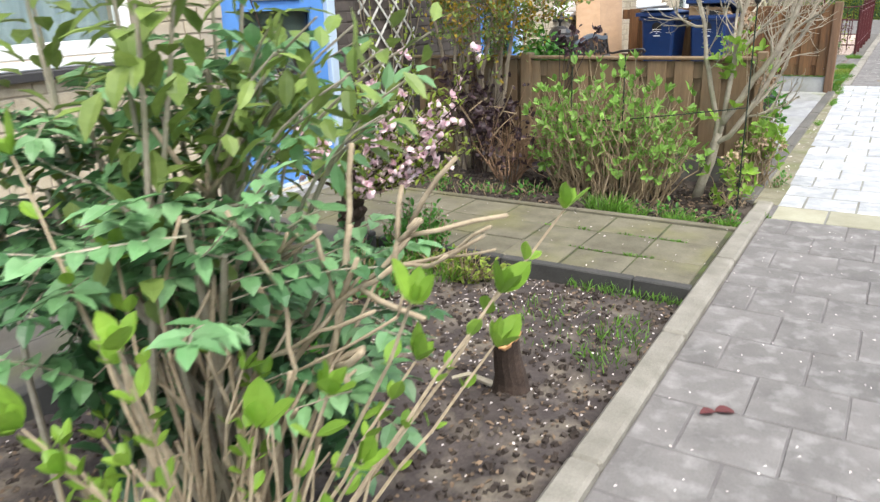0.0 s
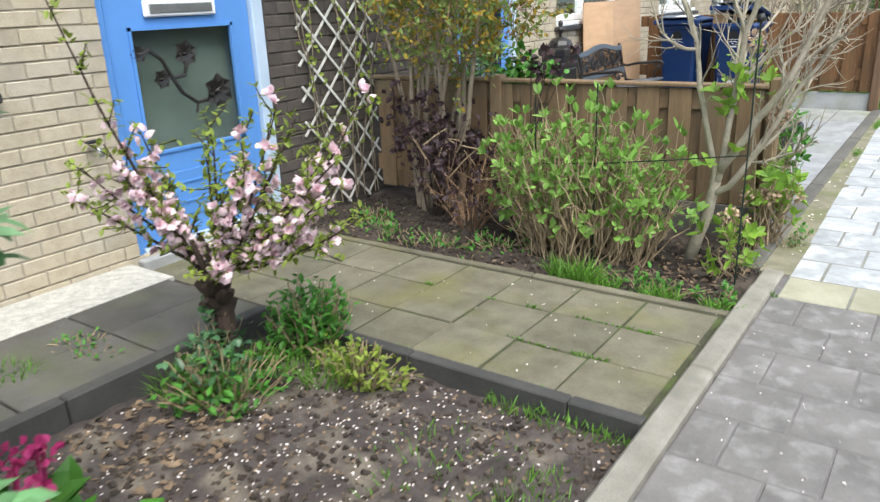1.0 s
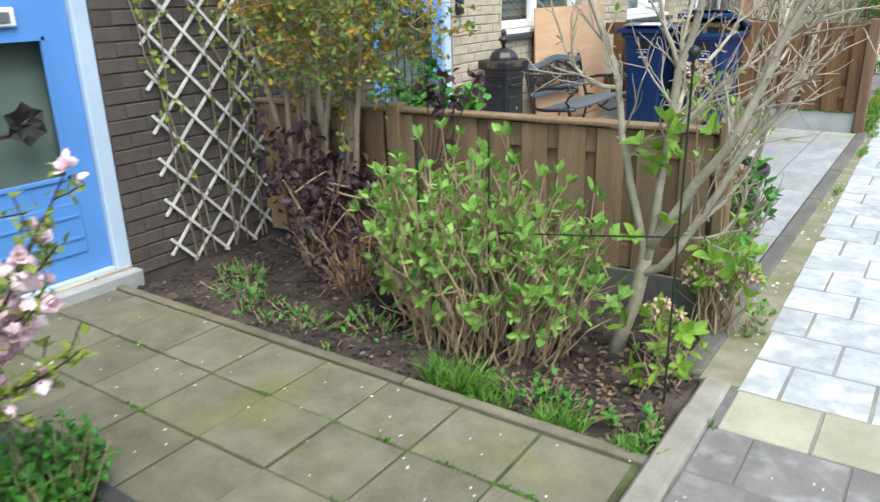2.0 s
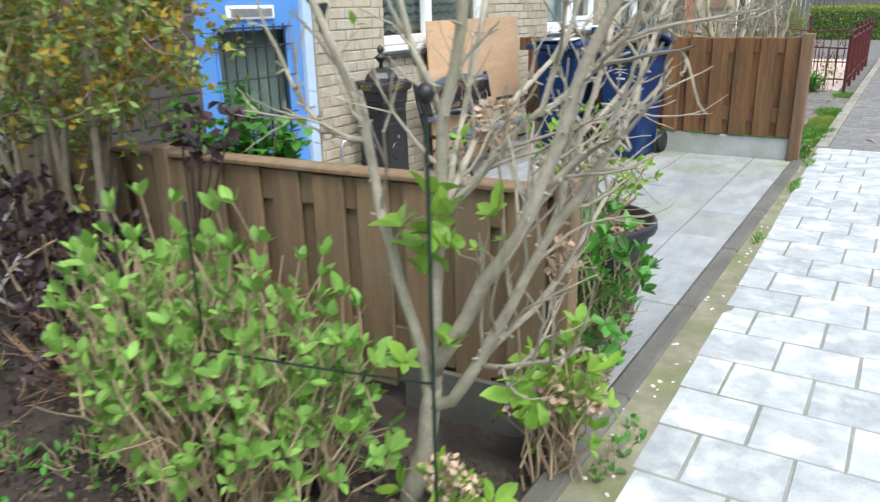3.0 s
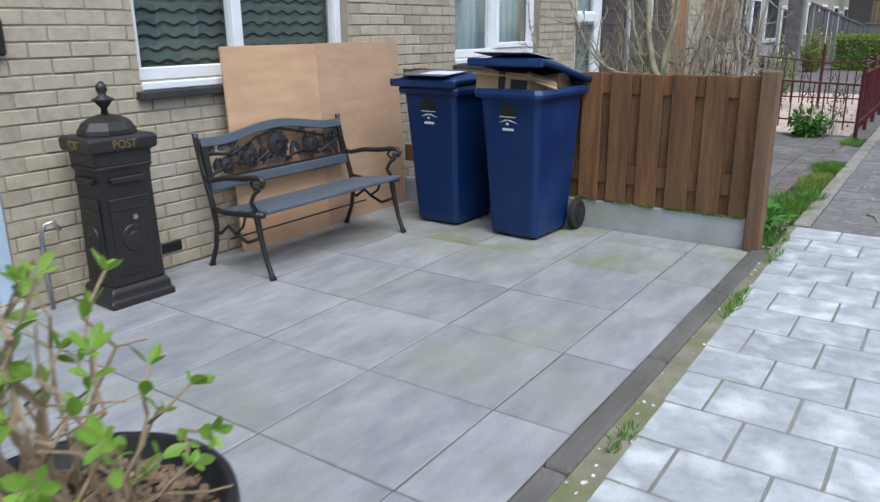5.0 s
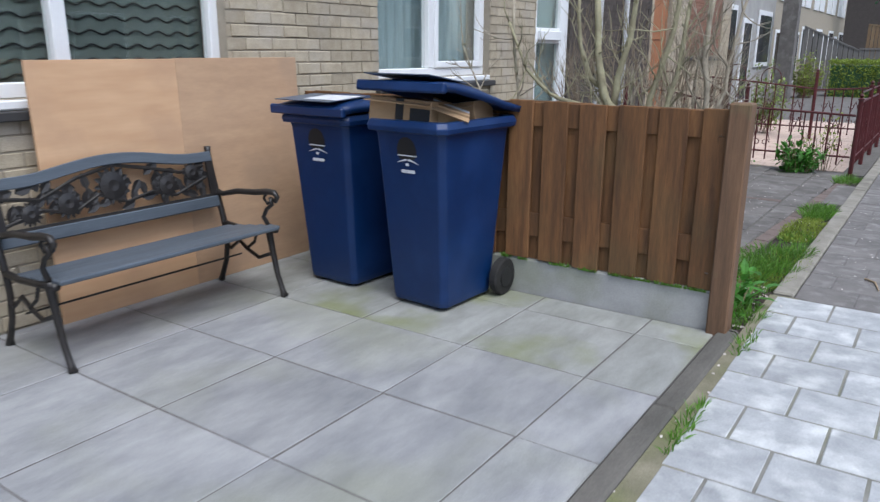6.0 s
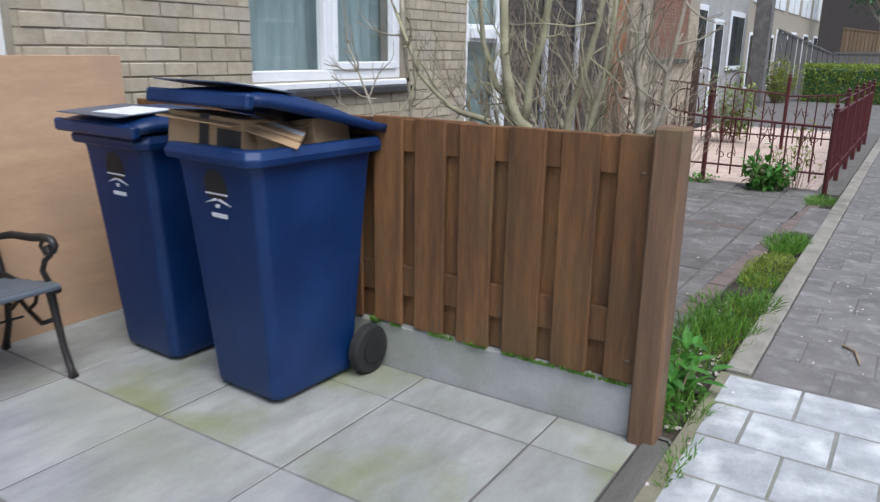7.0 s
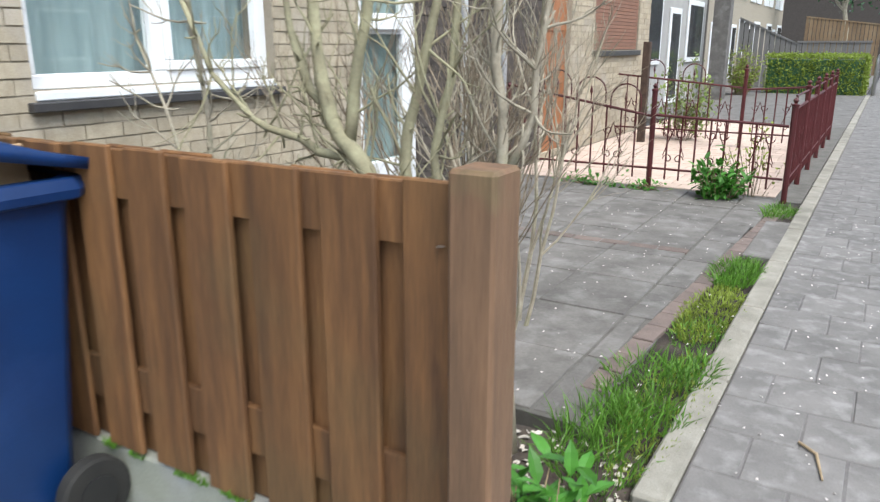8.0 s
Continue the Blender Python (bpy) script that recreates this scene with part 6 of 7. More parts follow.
for x, z in ((-2.25, 0.98), (-2.18, 1.1), (-2.3, 1.04), (-2.12, 1.0), (-2.02, 1.08), (-2.2, 0.94)):
    pm.tube([(-2.35, 5.62, 0.0), (-2.3, 5.62, 0.5), (x, 5.62, z)], 0.004, 4)
    for _ in range(8):
        pl.leaf(Vector((x, 5.62, z)) + rand_dir(rg) * 0.03, rand_dir(rg), rand_dir(rg), 0.05, 0.045, 0.3)
part("stem_cluster", pm, MAT["bark_d"], plum)
part("foliage", pl, MAT["leaf_p"], plum, "plum-dark leaves")

fors = thing("forsythia_shrub", "tall forsythia with fading yellow flowers by the wall", "shrub")
ft, fy, fg = Mesh(), Mesh(), Mesh()
for k in range(14):
    p0 = Vector((-3.05 + rg.uniform(-0.2, 0.25), 5.5 + rg.uniform(-0.1, 0.12), -0.05))
    pts = wander(rg, p0, (rg.uniform(-0.1, 0.2), rg.uniform(-0.15, 0.15), 1), rg.uniform(1.2, 1.7), 7, 0.06, 0.03)
    part("stem", Mesh().tube(pts, [0.026, 0.024, 0.021, 0.018, 0.016, 0.013, 0.01, 0.007], 7), MAT["twig_dull"], fors, "brown crooked stem")
for k in range(270):
    q = rand_dir(rg)
    p0 = Vector((-2.86 + 0.5 * q.x, 5.62 + 0.32 * q.y, 1.42 + 0.32 * q.z + rg.uniform(-0.15, 0.15)))
    pts = wander(rg, p0, rand_dir(rg, 0.15), rg.uniform(0.15, 0.4), 7, 0.22, -0.02)
    ft.tube(pts, [0.0035, 0.0033, 0.003, 0.0028, 0.0025, 0.0022, 0.002, 0.0015], 4)
    yellow = rg.random() < 0.4
    for i in range(1, 8):
        for _ in range(3):
            c = pts[i] + rand_dir(rg) * 0.035
            (fy if rg.random() < (0.6 if yellow else 0.12) else fg).leaf(c, rand_dir(rg, 0.1), rand_dir(rg), rg.uniform(0.022, 0.05), 0.024, 0.15)
part("twig_cluster", ft, MAT["twig_red"], fors, "fine brown twigs")
part("flower_cluster", fy, MAT["forsythia"], fors, "faded yellow flowers")
part("foliage", fg, MAT["leaf_y2"], fors, "young olive-green leaves")
# climbing shoots over the trellis
cl = thing("climbing_plant", "thin climber with sparse leaves on the trellis", "plant")
cm, cf = Mesh(), Mesh()
for k in range(9):
    pts = wander(rg, (WALL + 0.05, rg.uniform(5.1, 5.75), 0.0), (0.02, rg.uniform(-0.2, 0.2), 1), 1.9, 12, 0.1, 0.06)
    pts = [Vector((WALL + 0.045, q.y, q.z)) for q in pts]
    cm.tube(pts, 0.004, 4)
    for q in pts[3:]:
        for _ in range(3 if q.z > 0.9 else 1):
            cf.leaf(q + rand_dir(rg) * 0.05 + Vector((0.05, 0, 0)), rand_dir(rg), (1, 0, 0), rg.uniform(0.02, 0.045), 0.03, 0.2)
part("stem_cluster", cm, MAT["twig_dull"], cl)
part("foliage", cf, MAT["leaf_y"], cl)
leafy("leafy_plant", "broad bright green plant behind the low fence", 75, (-2.85, 6.35, -0.02), 0.58, 0.26, 1.22, 1700, 0.085, "leaf_g", up=0.5, stems_n=44, wide=0.7, z_low=0.7)
for sd, (x, y, rx, ry, n) in enumerate(((-3.1, 4.95, 0.3, 0.12, 130), (-2.5, 4.9, 0.35, 0.1, 110), (-2.2, 5.0, 0.3, 0.15, 90), (-1.2, 4.82, 0.35, 0.08, 200), (-3.3, 5.15, 0.2, 0.15, 110), (-0.8, 4.8, 0.05, 0.12, 90), (-0.68, 5.95, 0.05, 0.3, 60))):
    leafy("weed_patch", "low green weeds on the dark soil", 80 + sd, (x, y, -0.03), rx, ry, 0.1, n, 0.04, "leaf_g", up=0.6, stems_n=30)

# plant supports of coated wire
sup = thing("plant_support", "dark green coated wire plant support", "plant support")
for x, y, top in ((-0.815, 5.02, 1.27), (-1.6, 5.05, 0.97), (-1.98, 5.08, 0.88)):
    part("stake", Mesh().tube([(x, y, -0.1), (x, y, top)], 0.0045, 6), MAT["wire"], sup)
part("knob", Mesh().lathe([(0.001, -0.022), (0.015, -0.014), (0.021, 0.0), (0.015, 0.014), (0.001, 0.022)], 12, (-0.815, 5.02, 1.285)), MAT["black_plastic"], sup, "black ball cap", smooth=True)
part("cross_wire", Mesh().tube([(-1.98, 5.08, 0.5), (-1.6, 5.05, 0.54), (-1.2, 5.03, 0.6), (-0.815, 5.02, 0.66)], 0.0035, 5), MAT["wire"], sup)


# ---------------------------------------------------------------- grass and litter
def soil_z(x, y, z, rough, seed):
    return z + noise.fractal(Vector((x * 3 + seed, y * 3, 0)), 0.8, 2.2, 5) * rough


def grass(name, label, seed, spots, mat="grass"):
    """Spots are (x, y, rx, ry, z, height, blades)."""
    rg = random.Random(seed)
    m = Mesh()
    for x, y, rx, ry, z, h, n in spots:
        for _ in range(n):
            a, q = rg.uniform(0, 6.28), math.sqrt(rg.random())
            p = Vector((x + q * rx * math.cos(a), y + q * ry * math.sin(a), z))
            d = Vector((rg.gauss(0, 0.35) + 0.3 * q * math.cos(a), rg.gauss(0, 0.35) + 0.3 * q * math.sin(a), 1)).normalized()
            l = h * rg.uniform(0.5, 1.1)
            s = d.cross(rand_dir(rg)).normalized() * rg.uniform(0.0018, 0.0035)
            bend = Vector((d.x, d.y, -0.25)) * l * rg.uniform(0.1, 0.6)
            mid, tip = p + d * l * 0.55 + bend * 0.2, p + d * l * 0.95 + bend
            m.add([p - s, p + s, mid + s * 0.9, mid - s * 0.9, tip], [(0, 1, 2, 3), (3, 2, 4)])
    return solid(name, m, MAT[mat], label, "grass", "stuff")


grass("grass_tufts", "tufts of fresh green grass at the bed edge", 1, [(-1.58, 4.74, 0.13, 0.06, -0.03, 0.17, 260), (-1.4, 4.72, 0.1, 0.05, -0.03, 0.11, 90), (-1.1, 4.7, 0.1, 0.04, -0.03, 0.1, 150), (-0.8, 4.66, 0.08, 0.03, 0.0, 0.07, 80), (-2.35, 3.0, 0.2, 0.25, -0.04, 0.16, 260), (-2.1, 3.25, 0.25, 0.12, -0.04, 0.15, 220), (-1.05, 3.45, 0.3, 0.05, -0.04, 0.06, 140), (-0.9, 2.9, 0.12, 0.3, -0.04, 0.06, 160), (-1.2, 3.0, 0.3, 0.3, -0.04, 0.05, 140), (-0.66, 4.95, 0.06, 0.03, 0.0, 0.04, 70), (-2.98, 2.5, 0.12, 0.1, 0.03, 0.08, 120)])
grass("grass_verge_blades", "long green grass in the verge strip", 2, [(-0.98, 12.42, 0.13, 0.3, -0.03, 0.17, 300), (-0.88, 12.3, 0.12, 0.35, -0.03, 0.1, 300), (-0.84, 12.62, 0.13, 0.16, 0.0, 0.09, 240), (-0.94, 12.95, 0.17, 0.28, -0.02, 0.11, 380), (-0.78, 13.1, 0.1, 0.2, 0.0, 0.08, 260), (-0.86, 13.6, 0.14, 0.25, -0.01, 0.05, 260), (-0.88, 14.72, 0.13, 0.32, -0.02, 0.1, 800), (-0.88, 16.7, 0.12, 0.3, -0.02, 0.1, 420), (-0.8, 11.6, 0.1, 0.2, -0.02, 0.1, 200), (-0.69, 8.6, 0.03, 0.12, 0, 0.05, 60), (-0.69, 10.2, 0.03, 0.25, 0, 0.06, 120), (-0.7, 11.2, 0.04, 0.2, 0, 0.05, 90)])
rg = random.Random(98)
grass("joint_grass", "short grass in the joints of the mossy path", 6, [(rg.uniform(-3.0, -0.8), rg.choice((3.58, 3.911, 4.254)), 0.05, 0.008, -0.004, rg.uniform(0.012, 0.03), 22) for _ in range(30)])
grass("moss_tufts", "small moss and grass tufts on the concrete plank", 5, [(rg.uniform(-2.1, -0.95), 11.258, 0.035, 0.006, 0.2, rg.uniform(0.015, 0.04), 40) for _ in range(16)])
grass("moss_grass", "yellow-green mossy grass in the verge strip", 3, [(-0.87, 13.95, 0.15, 0.5, -0.01, 0.04, 1700), (-0.8, 12.75, 0.14, 0.6, -0.005, 0.04, 700)], "leaf_y")
leafy("weed_plant", "broad-leaved green weed beside the fence post", 91, (-0.93, 11.75, -0.03), 0.16, 0.26, 0.2, 150, 0.12, "leaf_g", up=0.7, stems_n=30, wide=0.4)
leafy("weed_plant", "leafy green plant at the iron fence foot", 92, (-1.42, 17.08, -0.03), 0.25, 0.18, 0.48, 420, 0.1, "leaf_g", up=0.7, stems_n=40, wide=0.5)
leafy("weed_patch", "low weeds along the iron fence", 93, (-2.5, 17.15, -0.02), 0.7, 0.08, 0.14, 260, 0.06, "leaf_g", up=0.7, stems_n=50)

rg = random.Random(97)
for k in range(9):
    leafy("weed_plant", "small green weed on the dark bed soil", 200 + k, (rg.uniform(-3.2, -1.9), rg.uniform(4.72, 5.0), -0.04), 0.1, 0.06, rg.uniform(0.06, 0.13), 24, 0.035, "leaf_g", up=0.6, stems_n=8)
leafy("ivy_plant", "dark ivy and weeds round the tree foot", 221, (-2.3, 2.95, -0.04), 0.2, 0.16, 0.26, 220, 0.055, "leaf_d", up=0.4, stems_n=40)


def litter(name, label, mat, seed, n, x0, x1, y0, y1, size, hz, dense=None):
    rg = random.Random(seed)
    m = Mesh()
    for _ in range(n):
        x, y = rg.uniform(x0, x1), rg.uniform(y0, y1)
        if dense:
            x, y = rg.gauss(dense[0], dense[2]), rg.gauss(dense[1], dense[3])
            if not (x0 < x < x1 and y0 < y < y1):
                continue
        z = hz(x, y) + 0.004
        a = rg.uniform(0, 6.28)
        m.leaf((x, y, z), (math.cos(a), math.sin(a), rg.uniform(-0.1, 0.25)), (rg.gauss(0, 0.3), rg.gauss(0, 0.3), 1), size * rg.uniform(0.6, 1.3), size * 0.7, 0.2)
    return solid(name, m, MAT[mat], label, "litter", "stuff")


front_z = lambda x, y: soil_z(x, y, -0.05, 0.035, 1)
mid_z = lambda x, y: soil_z(x, y, -0.03, 0.05, 11)
litter("fallen_petals", "pale fallen petals scattered on the soil", "petal_w", 1, 700, -2.5, -0.75, 1.6, 3.48, 0.012, front_z, (-1.55, 2.9, 0.5, 0.45))
litter("fallen_petals", "pale fallen petals scattered on the soil", "petal_w", 2, 420, -2.5, -0.75, 0.8, 3.48, 0.013, front_z)
litter("dry_litter", "dry plant bits on the soil", "leaf_dry", 3, 2000, -2.5, -0.75, 0.5, 3.48, 0.022, front_z)
litter("dry_litter", "brown leaf litter heaped on dark soil", "leaf_dry", 4, 700, -3.6, -0.78, 4.68, 5.7, 0.036, mid_z, (-1.3, 5.1, 0.4, 0.25))
litter("dry_litter", "brown leaf litter heaped on dark soil", "leaf_dry", 5, 420, -3.6, -0.78, 4.68, 5.7, 0.03, mid_z)
litter("dry_litter", "dry leaves in the bed corner", "leaf_dry", 6, 130, -2.5, -1.9, 2.4, 2.95, 0.045, front_z)
crumbs = Mesh()
rg = random.Random(55)
for _ in range(2600):
    x, y, s_ = rg.uniform(-2.5, -0.76), rg.uniform(0.8, 3.47), rg.uniform(0.004, 0.014)
    crumbs.box(-s_, s_, -s_ * 0.8, s_ * 0.8, -s_ * 0.6, s_ * 0.6, Matrix.Translation((x, y, front_z(x, y))) @ Euler((rg.uniform(0, 3), rg.uniform(0, 3), rg.uniform(0, 3))).to_matrix().to_4x4())
for _ in range(2200):
    x, y, s_ = rg.uniform(-3.7, -0.78), rg.uniform(4.68, 5.7), rg.uniform(0.005, 0.018)
    crumbs.box(-s_, s_, -s_ * 0.8, s_ * 0.8, -s_ * 0.6, s_ * 0.6, Matrix.Translation((x, y, mid_z(x, y))) @ Euler((rg.uniform(0, 3), rg.uniform(0, 3), rg.uniform(0, 3))).to_matrix().to_4x4())
solid("soil_crumbs", crumbs, MAT["soil"], "dark crumbs of earth on the beds", "soil", "stuff")
litter("petals_on_paving", "pale petals and grit on the dark paving", "petal_w", 7, 340, -0.6, 1.2, 0.5, 4.9, 0.011, lambda x, y: 0.0)
litter("petals_on_paving", "pale petals and grit on the path", "petal_w", 8, 90, -3.6, -0.6, 3.6, 4.6, 0.012, lambda x, y: 0.0)
litter("pale_stones", "pale stone chips by the verge", "chip", 9, 260, -1.5, -0.75, 11.4, 12.4, 0.035, lambda x, y: soil_z(x, y, -0.03, 0.05, 21))
litter("petals_on_paving", "pale grit along the edging", "petal_w", 10, 60, -0.76, -0.64, 5.5, 12, 0.02, lambda x, y: 0.0)
litter("petals_on_paving", "pale scraps on the far paving", "petal_w", 11, 700, -3.2, 0.8, 12.2, 17, 0.014, lambda x, y: 0.0)
bark_bit = thing("twig", "thin pale twig lying on the dark paving", "twig")
part("stick", Mesh().tube([(-0.33, 12.72, 0.006), (-0.27, 12.66, 0.008), (-0.24, 12.5, 0.006)], [0.006, 0.006, 0.004], 6), MAT["twig"], bark_bit)
dry_leaf = thing("dead_leaf", "curled red-brown dead leaf on the pavement", "leaf")
part("blade", Mesh().leaf((-0.41, 2.5, 0.004), (0.8, 0.5, 0.25), (0, 0, 1), 0.07, 0.05, 0.4, True).leaf((-0.41, 2.5, 0.004), (-0.5, -0.6, 0.3), (0, 0, 1), 0.06, 0.04, 0.3, True), MAT["dry_red"], dry_leaf)

# ---------------------------------------------------------------- potted hydrangea
POT = Vector((-1.2, 6.95, 0.0))
pot = thing("plant_pot", "large black plastic pot filled with bark chips", "pot")
WIDER = Matrix.Translation(POT) @ Matrix.Diagonal((1.06, 1.06, 1.0, 1.0))
part("pot_body", Mesh().lathe([(0.205, 0.0), (0.21, 0.01), (0.262, 0.44), (0.27, 0.455), (0.292, 0.46), (0.296, 0.475), (0.292, 0.5), (0.28, 0.508), (0.27, 0.5), (0.255, 0.43)], 40), MAT["black_plastic"], pot, smooth=True, at=WIDER)
part("soil", Mesh().lathe([(0.262, 0.44), (0.2, 0.462), (0.1, 0.475), (0.01, 0.478)], 24), MAT["soil"], pot, "dark potting soil", at=WIDER)
rg = random.Random(101)
ch = Mesh()
for _ in range(620):
    a, q = rg.uniform(0, 6.28), 0.255 * math.sqrt(rg.random())
    p = POT + Vector((q * math.cos(a), q * math.sin(a), 0.478 - 0.14 * (q / 0.26) ** 2 * 0.25 + rg.uniform(0, 0.012)))
    s = rg.uniform(0.008, 0.02)
    ch.box(-s, s, -s * 0.5, s * 0.5, -s * 0.2, s * 0.2, Matrix.Translation(p) @ Euler((rg.gauss(0, 0.4), rg.gauss(0, 0.4), rg.uniform(0, 6.28))).to_matrix().to_4x4())
part("bark_chips", ch, MAT["bark_mulch"], pot, "loose bark chips")["kind"] = "stuff"
hydrangea("potted_hydrangea", "hydrangea with upright canes growing in the pot", 102, (POT.x - 0.02, POT.y, 0.47), 0.3, 0.3, 36, 0.28, 0.62, 0.05, 5, True, 0.1, 0.3, (0.05, 0), 0.0055, heads=0)
orb = thing("garden_orb", "glass garden ball on a metal stick in the pot", "ornament")
part("ball", Mesh().lathe([(0.001, -0.055)] + [(0.055 * math.cos(a), 0.055 * math.sin(a)) for a in [(-80 + 16 * i) * math.pi / 180 for i in range(11)]] + [(0.001, 0.055)], 24, (-1.36, 6.81, 0.77)), MAT["ball"], orb, "clear glass ball", smooth=True)
part("cup", Mesh().lathe([(0.008, -0.085), (0.03, -0.06), (0.042, -0.04), (0.035, -0.045), (0.01, -0.06)], 16, (-1.36, 6.81, 0.77)), MAT["black_plastic"], orb, smooth=True)
part("stick", Mesh().tube([(-1.35, 6.83, 0.44), (-1.36, 6.81, 0.69)], 0.007, 8), MAT["zinc"], orb)


# ---------------------------------------------------------------- bare shrubs behind the stained fence
def bare_shrub(seed, x, y, n, h, r, spread, label, mat="bark"):
    rg = random.Random(seed)
    t = thing("bare_shrub", label, "shrub")
    for k in range(n):
        a = rg.uniform(0, 6.28)
        m = Mesh()
        d = Vector((spread * math.cos(a), spread * math.sin(a), 1))
        twigs(m, rg, (x + 0.12 * math.cos(a), y + 0.12 * math.sin(a), -0.08), d, h * rg.uniform(0.75, 1.1), r * rg.uniform(0.5, 1.0), 3, 4, 0.09, 0.07, 0.5, None, 6, 0.55)
        part("branch", m, MAT[mat], t)


def forked_shrub(label, mat, seed, limbs):
    """Thick crooked limbs along given ways, with short spurs and fine twigs."""
    rg = random.Random(seed)
    t = thing("bare_shrub", label, "shrub")
    for path, r0, r1 in limbs:
        m = Mesh()
        pts = []
        for a, b in zip(path, path[1:]):
            a, b = Vector(a), Vector(b)
            pts += [a + rand_dir(rg) * 0.004, a.lerp(b, 0.5) + rand_dir(rg) * 0.014]
        pts.append(Vector(path[-1]))
        n = len(pts) - 1
        m.tube(pts, [(r0 + (r1 - r0) * i / n) * rg.uniform(0.9, 1.12) for i in range(n + 1)], 9)
        for i in range(1, n + 1):
            if pts[i].z < 0.7:
                continue
            ax = (pts[i] - pts[i - 1]).normalized()
            for _ in range(3):
                sd = (ax * 0.5 + rand_dir(rg, 0.3)).normalized()
                if rg.random() < 0.5:
                    m.tube(wander(rg, pts[i], sd, rg.uniform(0.03, 0.08), 2, 0.2, 0.1), [0.007, 0.005, 0.003], 5)
                else:
                    twigs(m, rg, pts[i], sd, rg.uniform(0.15, 0.4), 0.0055, 1, 3, 0.16, 0.12, 0.7, None, 5, 0.55)
        part("limb", m, MAT[mat], t, "greenish crooked limb", smooth=True)


forked_shrub("old bare shrub with thick crooked greenish limbs", "bark_green", 111, (
    (((-1.58, 12.12, -0.08), (-1.62, 12.12, 0.5), (-1.72, 12.12, 0.88), (-1.8, 12.12, 1.0), (-1.88, 12.1, 1.12), (-1.93, 12.1, 1.35), (-1.95, 12.08, 1.75)), 0.042, 0.018),
    (((-1.75, 12.12, 0.95), (-1.95, 12.12, 0.99), (-2.1, 12.1, 1.05), (-2.25, 12.1, 1.09), (-2.42, 12.08, 1.25), (-2.55, 12.06, 1.55)), 0.019, 0.008),
    (((-1.82, 12.12, 1.02), (-1.8, 12.14, 1.2), (-1.74, 12.14, 1.45), (-1.7, 12.15, 1.8)), 0.025, 0.013),
    (((-1.86, 12.1, 1.1), (-1.98, 12.12, 1.2), (-2.06, 12.12, 1.4), (-2.08, 12.12, 1.8)), 0.021, 0.01),
    (((-1.5, 12.15, -0.08), (-1.56, 12.15, 0.6), (-1.6, 12.15, 0.96), (-1.56, 12.16, 1.2), (-1.48, 12.16, 1.5), (-1.45, 12.16, 1.8)), 0.027, 0.012),
    (((-1.4, 12.15, -0.08), (-1.48, 12.16, 0.7), (-1.5, 12.17, 1.0), (-1.44, 12.18, 1.25), (-1.4, 12.18, 1.7)), 0.021, 0.01)))
forked_shrub("bare shrub with knotty grey-green stems beside the post", "bark", 116, (
    (((-1.2, 12.2, -0.08), (-1.24, 12.2, 0.6), (-1.26, 12.2, 1.0), (-1.3, 12.22, 1.3), (-1.27, 12.22, 1.8)), 0.026, 0.013),
    (((-1.26, 12.2, 0.95), (-1.17, 12.22, 1.15), (-1.14, 12.22, 1.4), (-1.08, 12.24, 1.75)), 0.015, 0.008)))
forked_shrub("thin bare shrub below the window", "bark", 113, (
    (((-2.46, 12.1, -0.08), (-2.48, 12.1, 0.6), (-2.49, 12.1, 0.95), (-2.5, 12.1, 1.2), (-2.53, 12.08, 1.7)), 0.014, 0.009),
    (((-2.5, 12.1, -0.08), (-2.62, 12.15, 0.7), (-2.85, 12.2, 1.1), (-3.0, 12.2, 1.4)), 0.01, 0.005)))
bare_shrub(112, -1.7, 12.5, 9, 1.05, 0.012, 0.25, "bare twiggy shrub with fine brown branches", "twig_dull")
bare_shrub(115, -1.75, 13.2, 6, 1.25, 0.02, 0.26, "bare upright shrub with pale brown branches", "bark")
bare_shrub(114, -2.4, 13.9, 8, 1.2, 0.018, 0.3, "bare dense shrub in front of the dark wall", "twig_dull")


# ---------------------------------------------------------------- maroon iron fence
iron_fence = thing("iron_fence", "maroon wrought iron fence with scrolls and arched gate", "fence")


def scroll(cx, cz, r, s, flip=1):
    return [(cx + s * r * (1 - k / 14) * math.cos(flip * k * 0.55), cz + r * (1 - k / 14) * math.sin(flip * k * 0.55)) for k in range(13)]


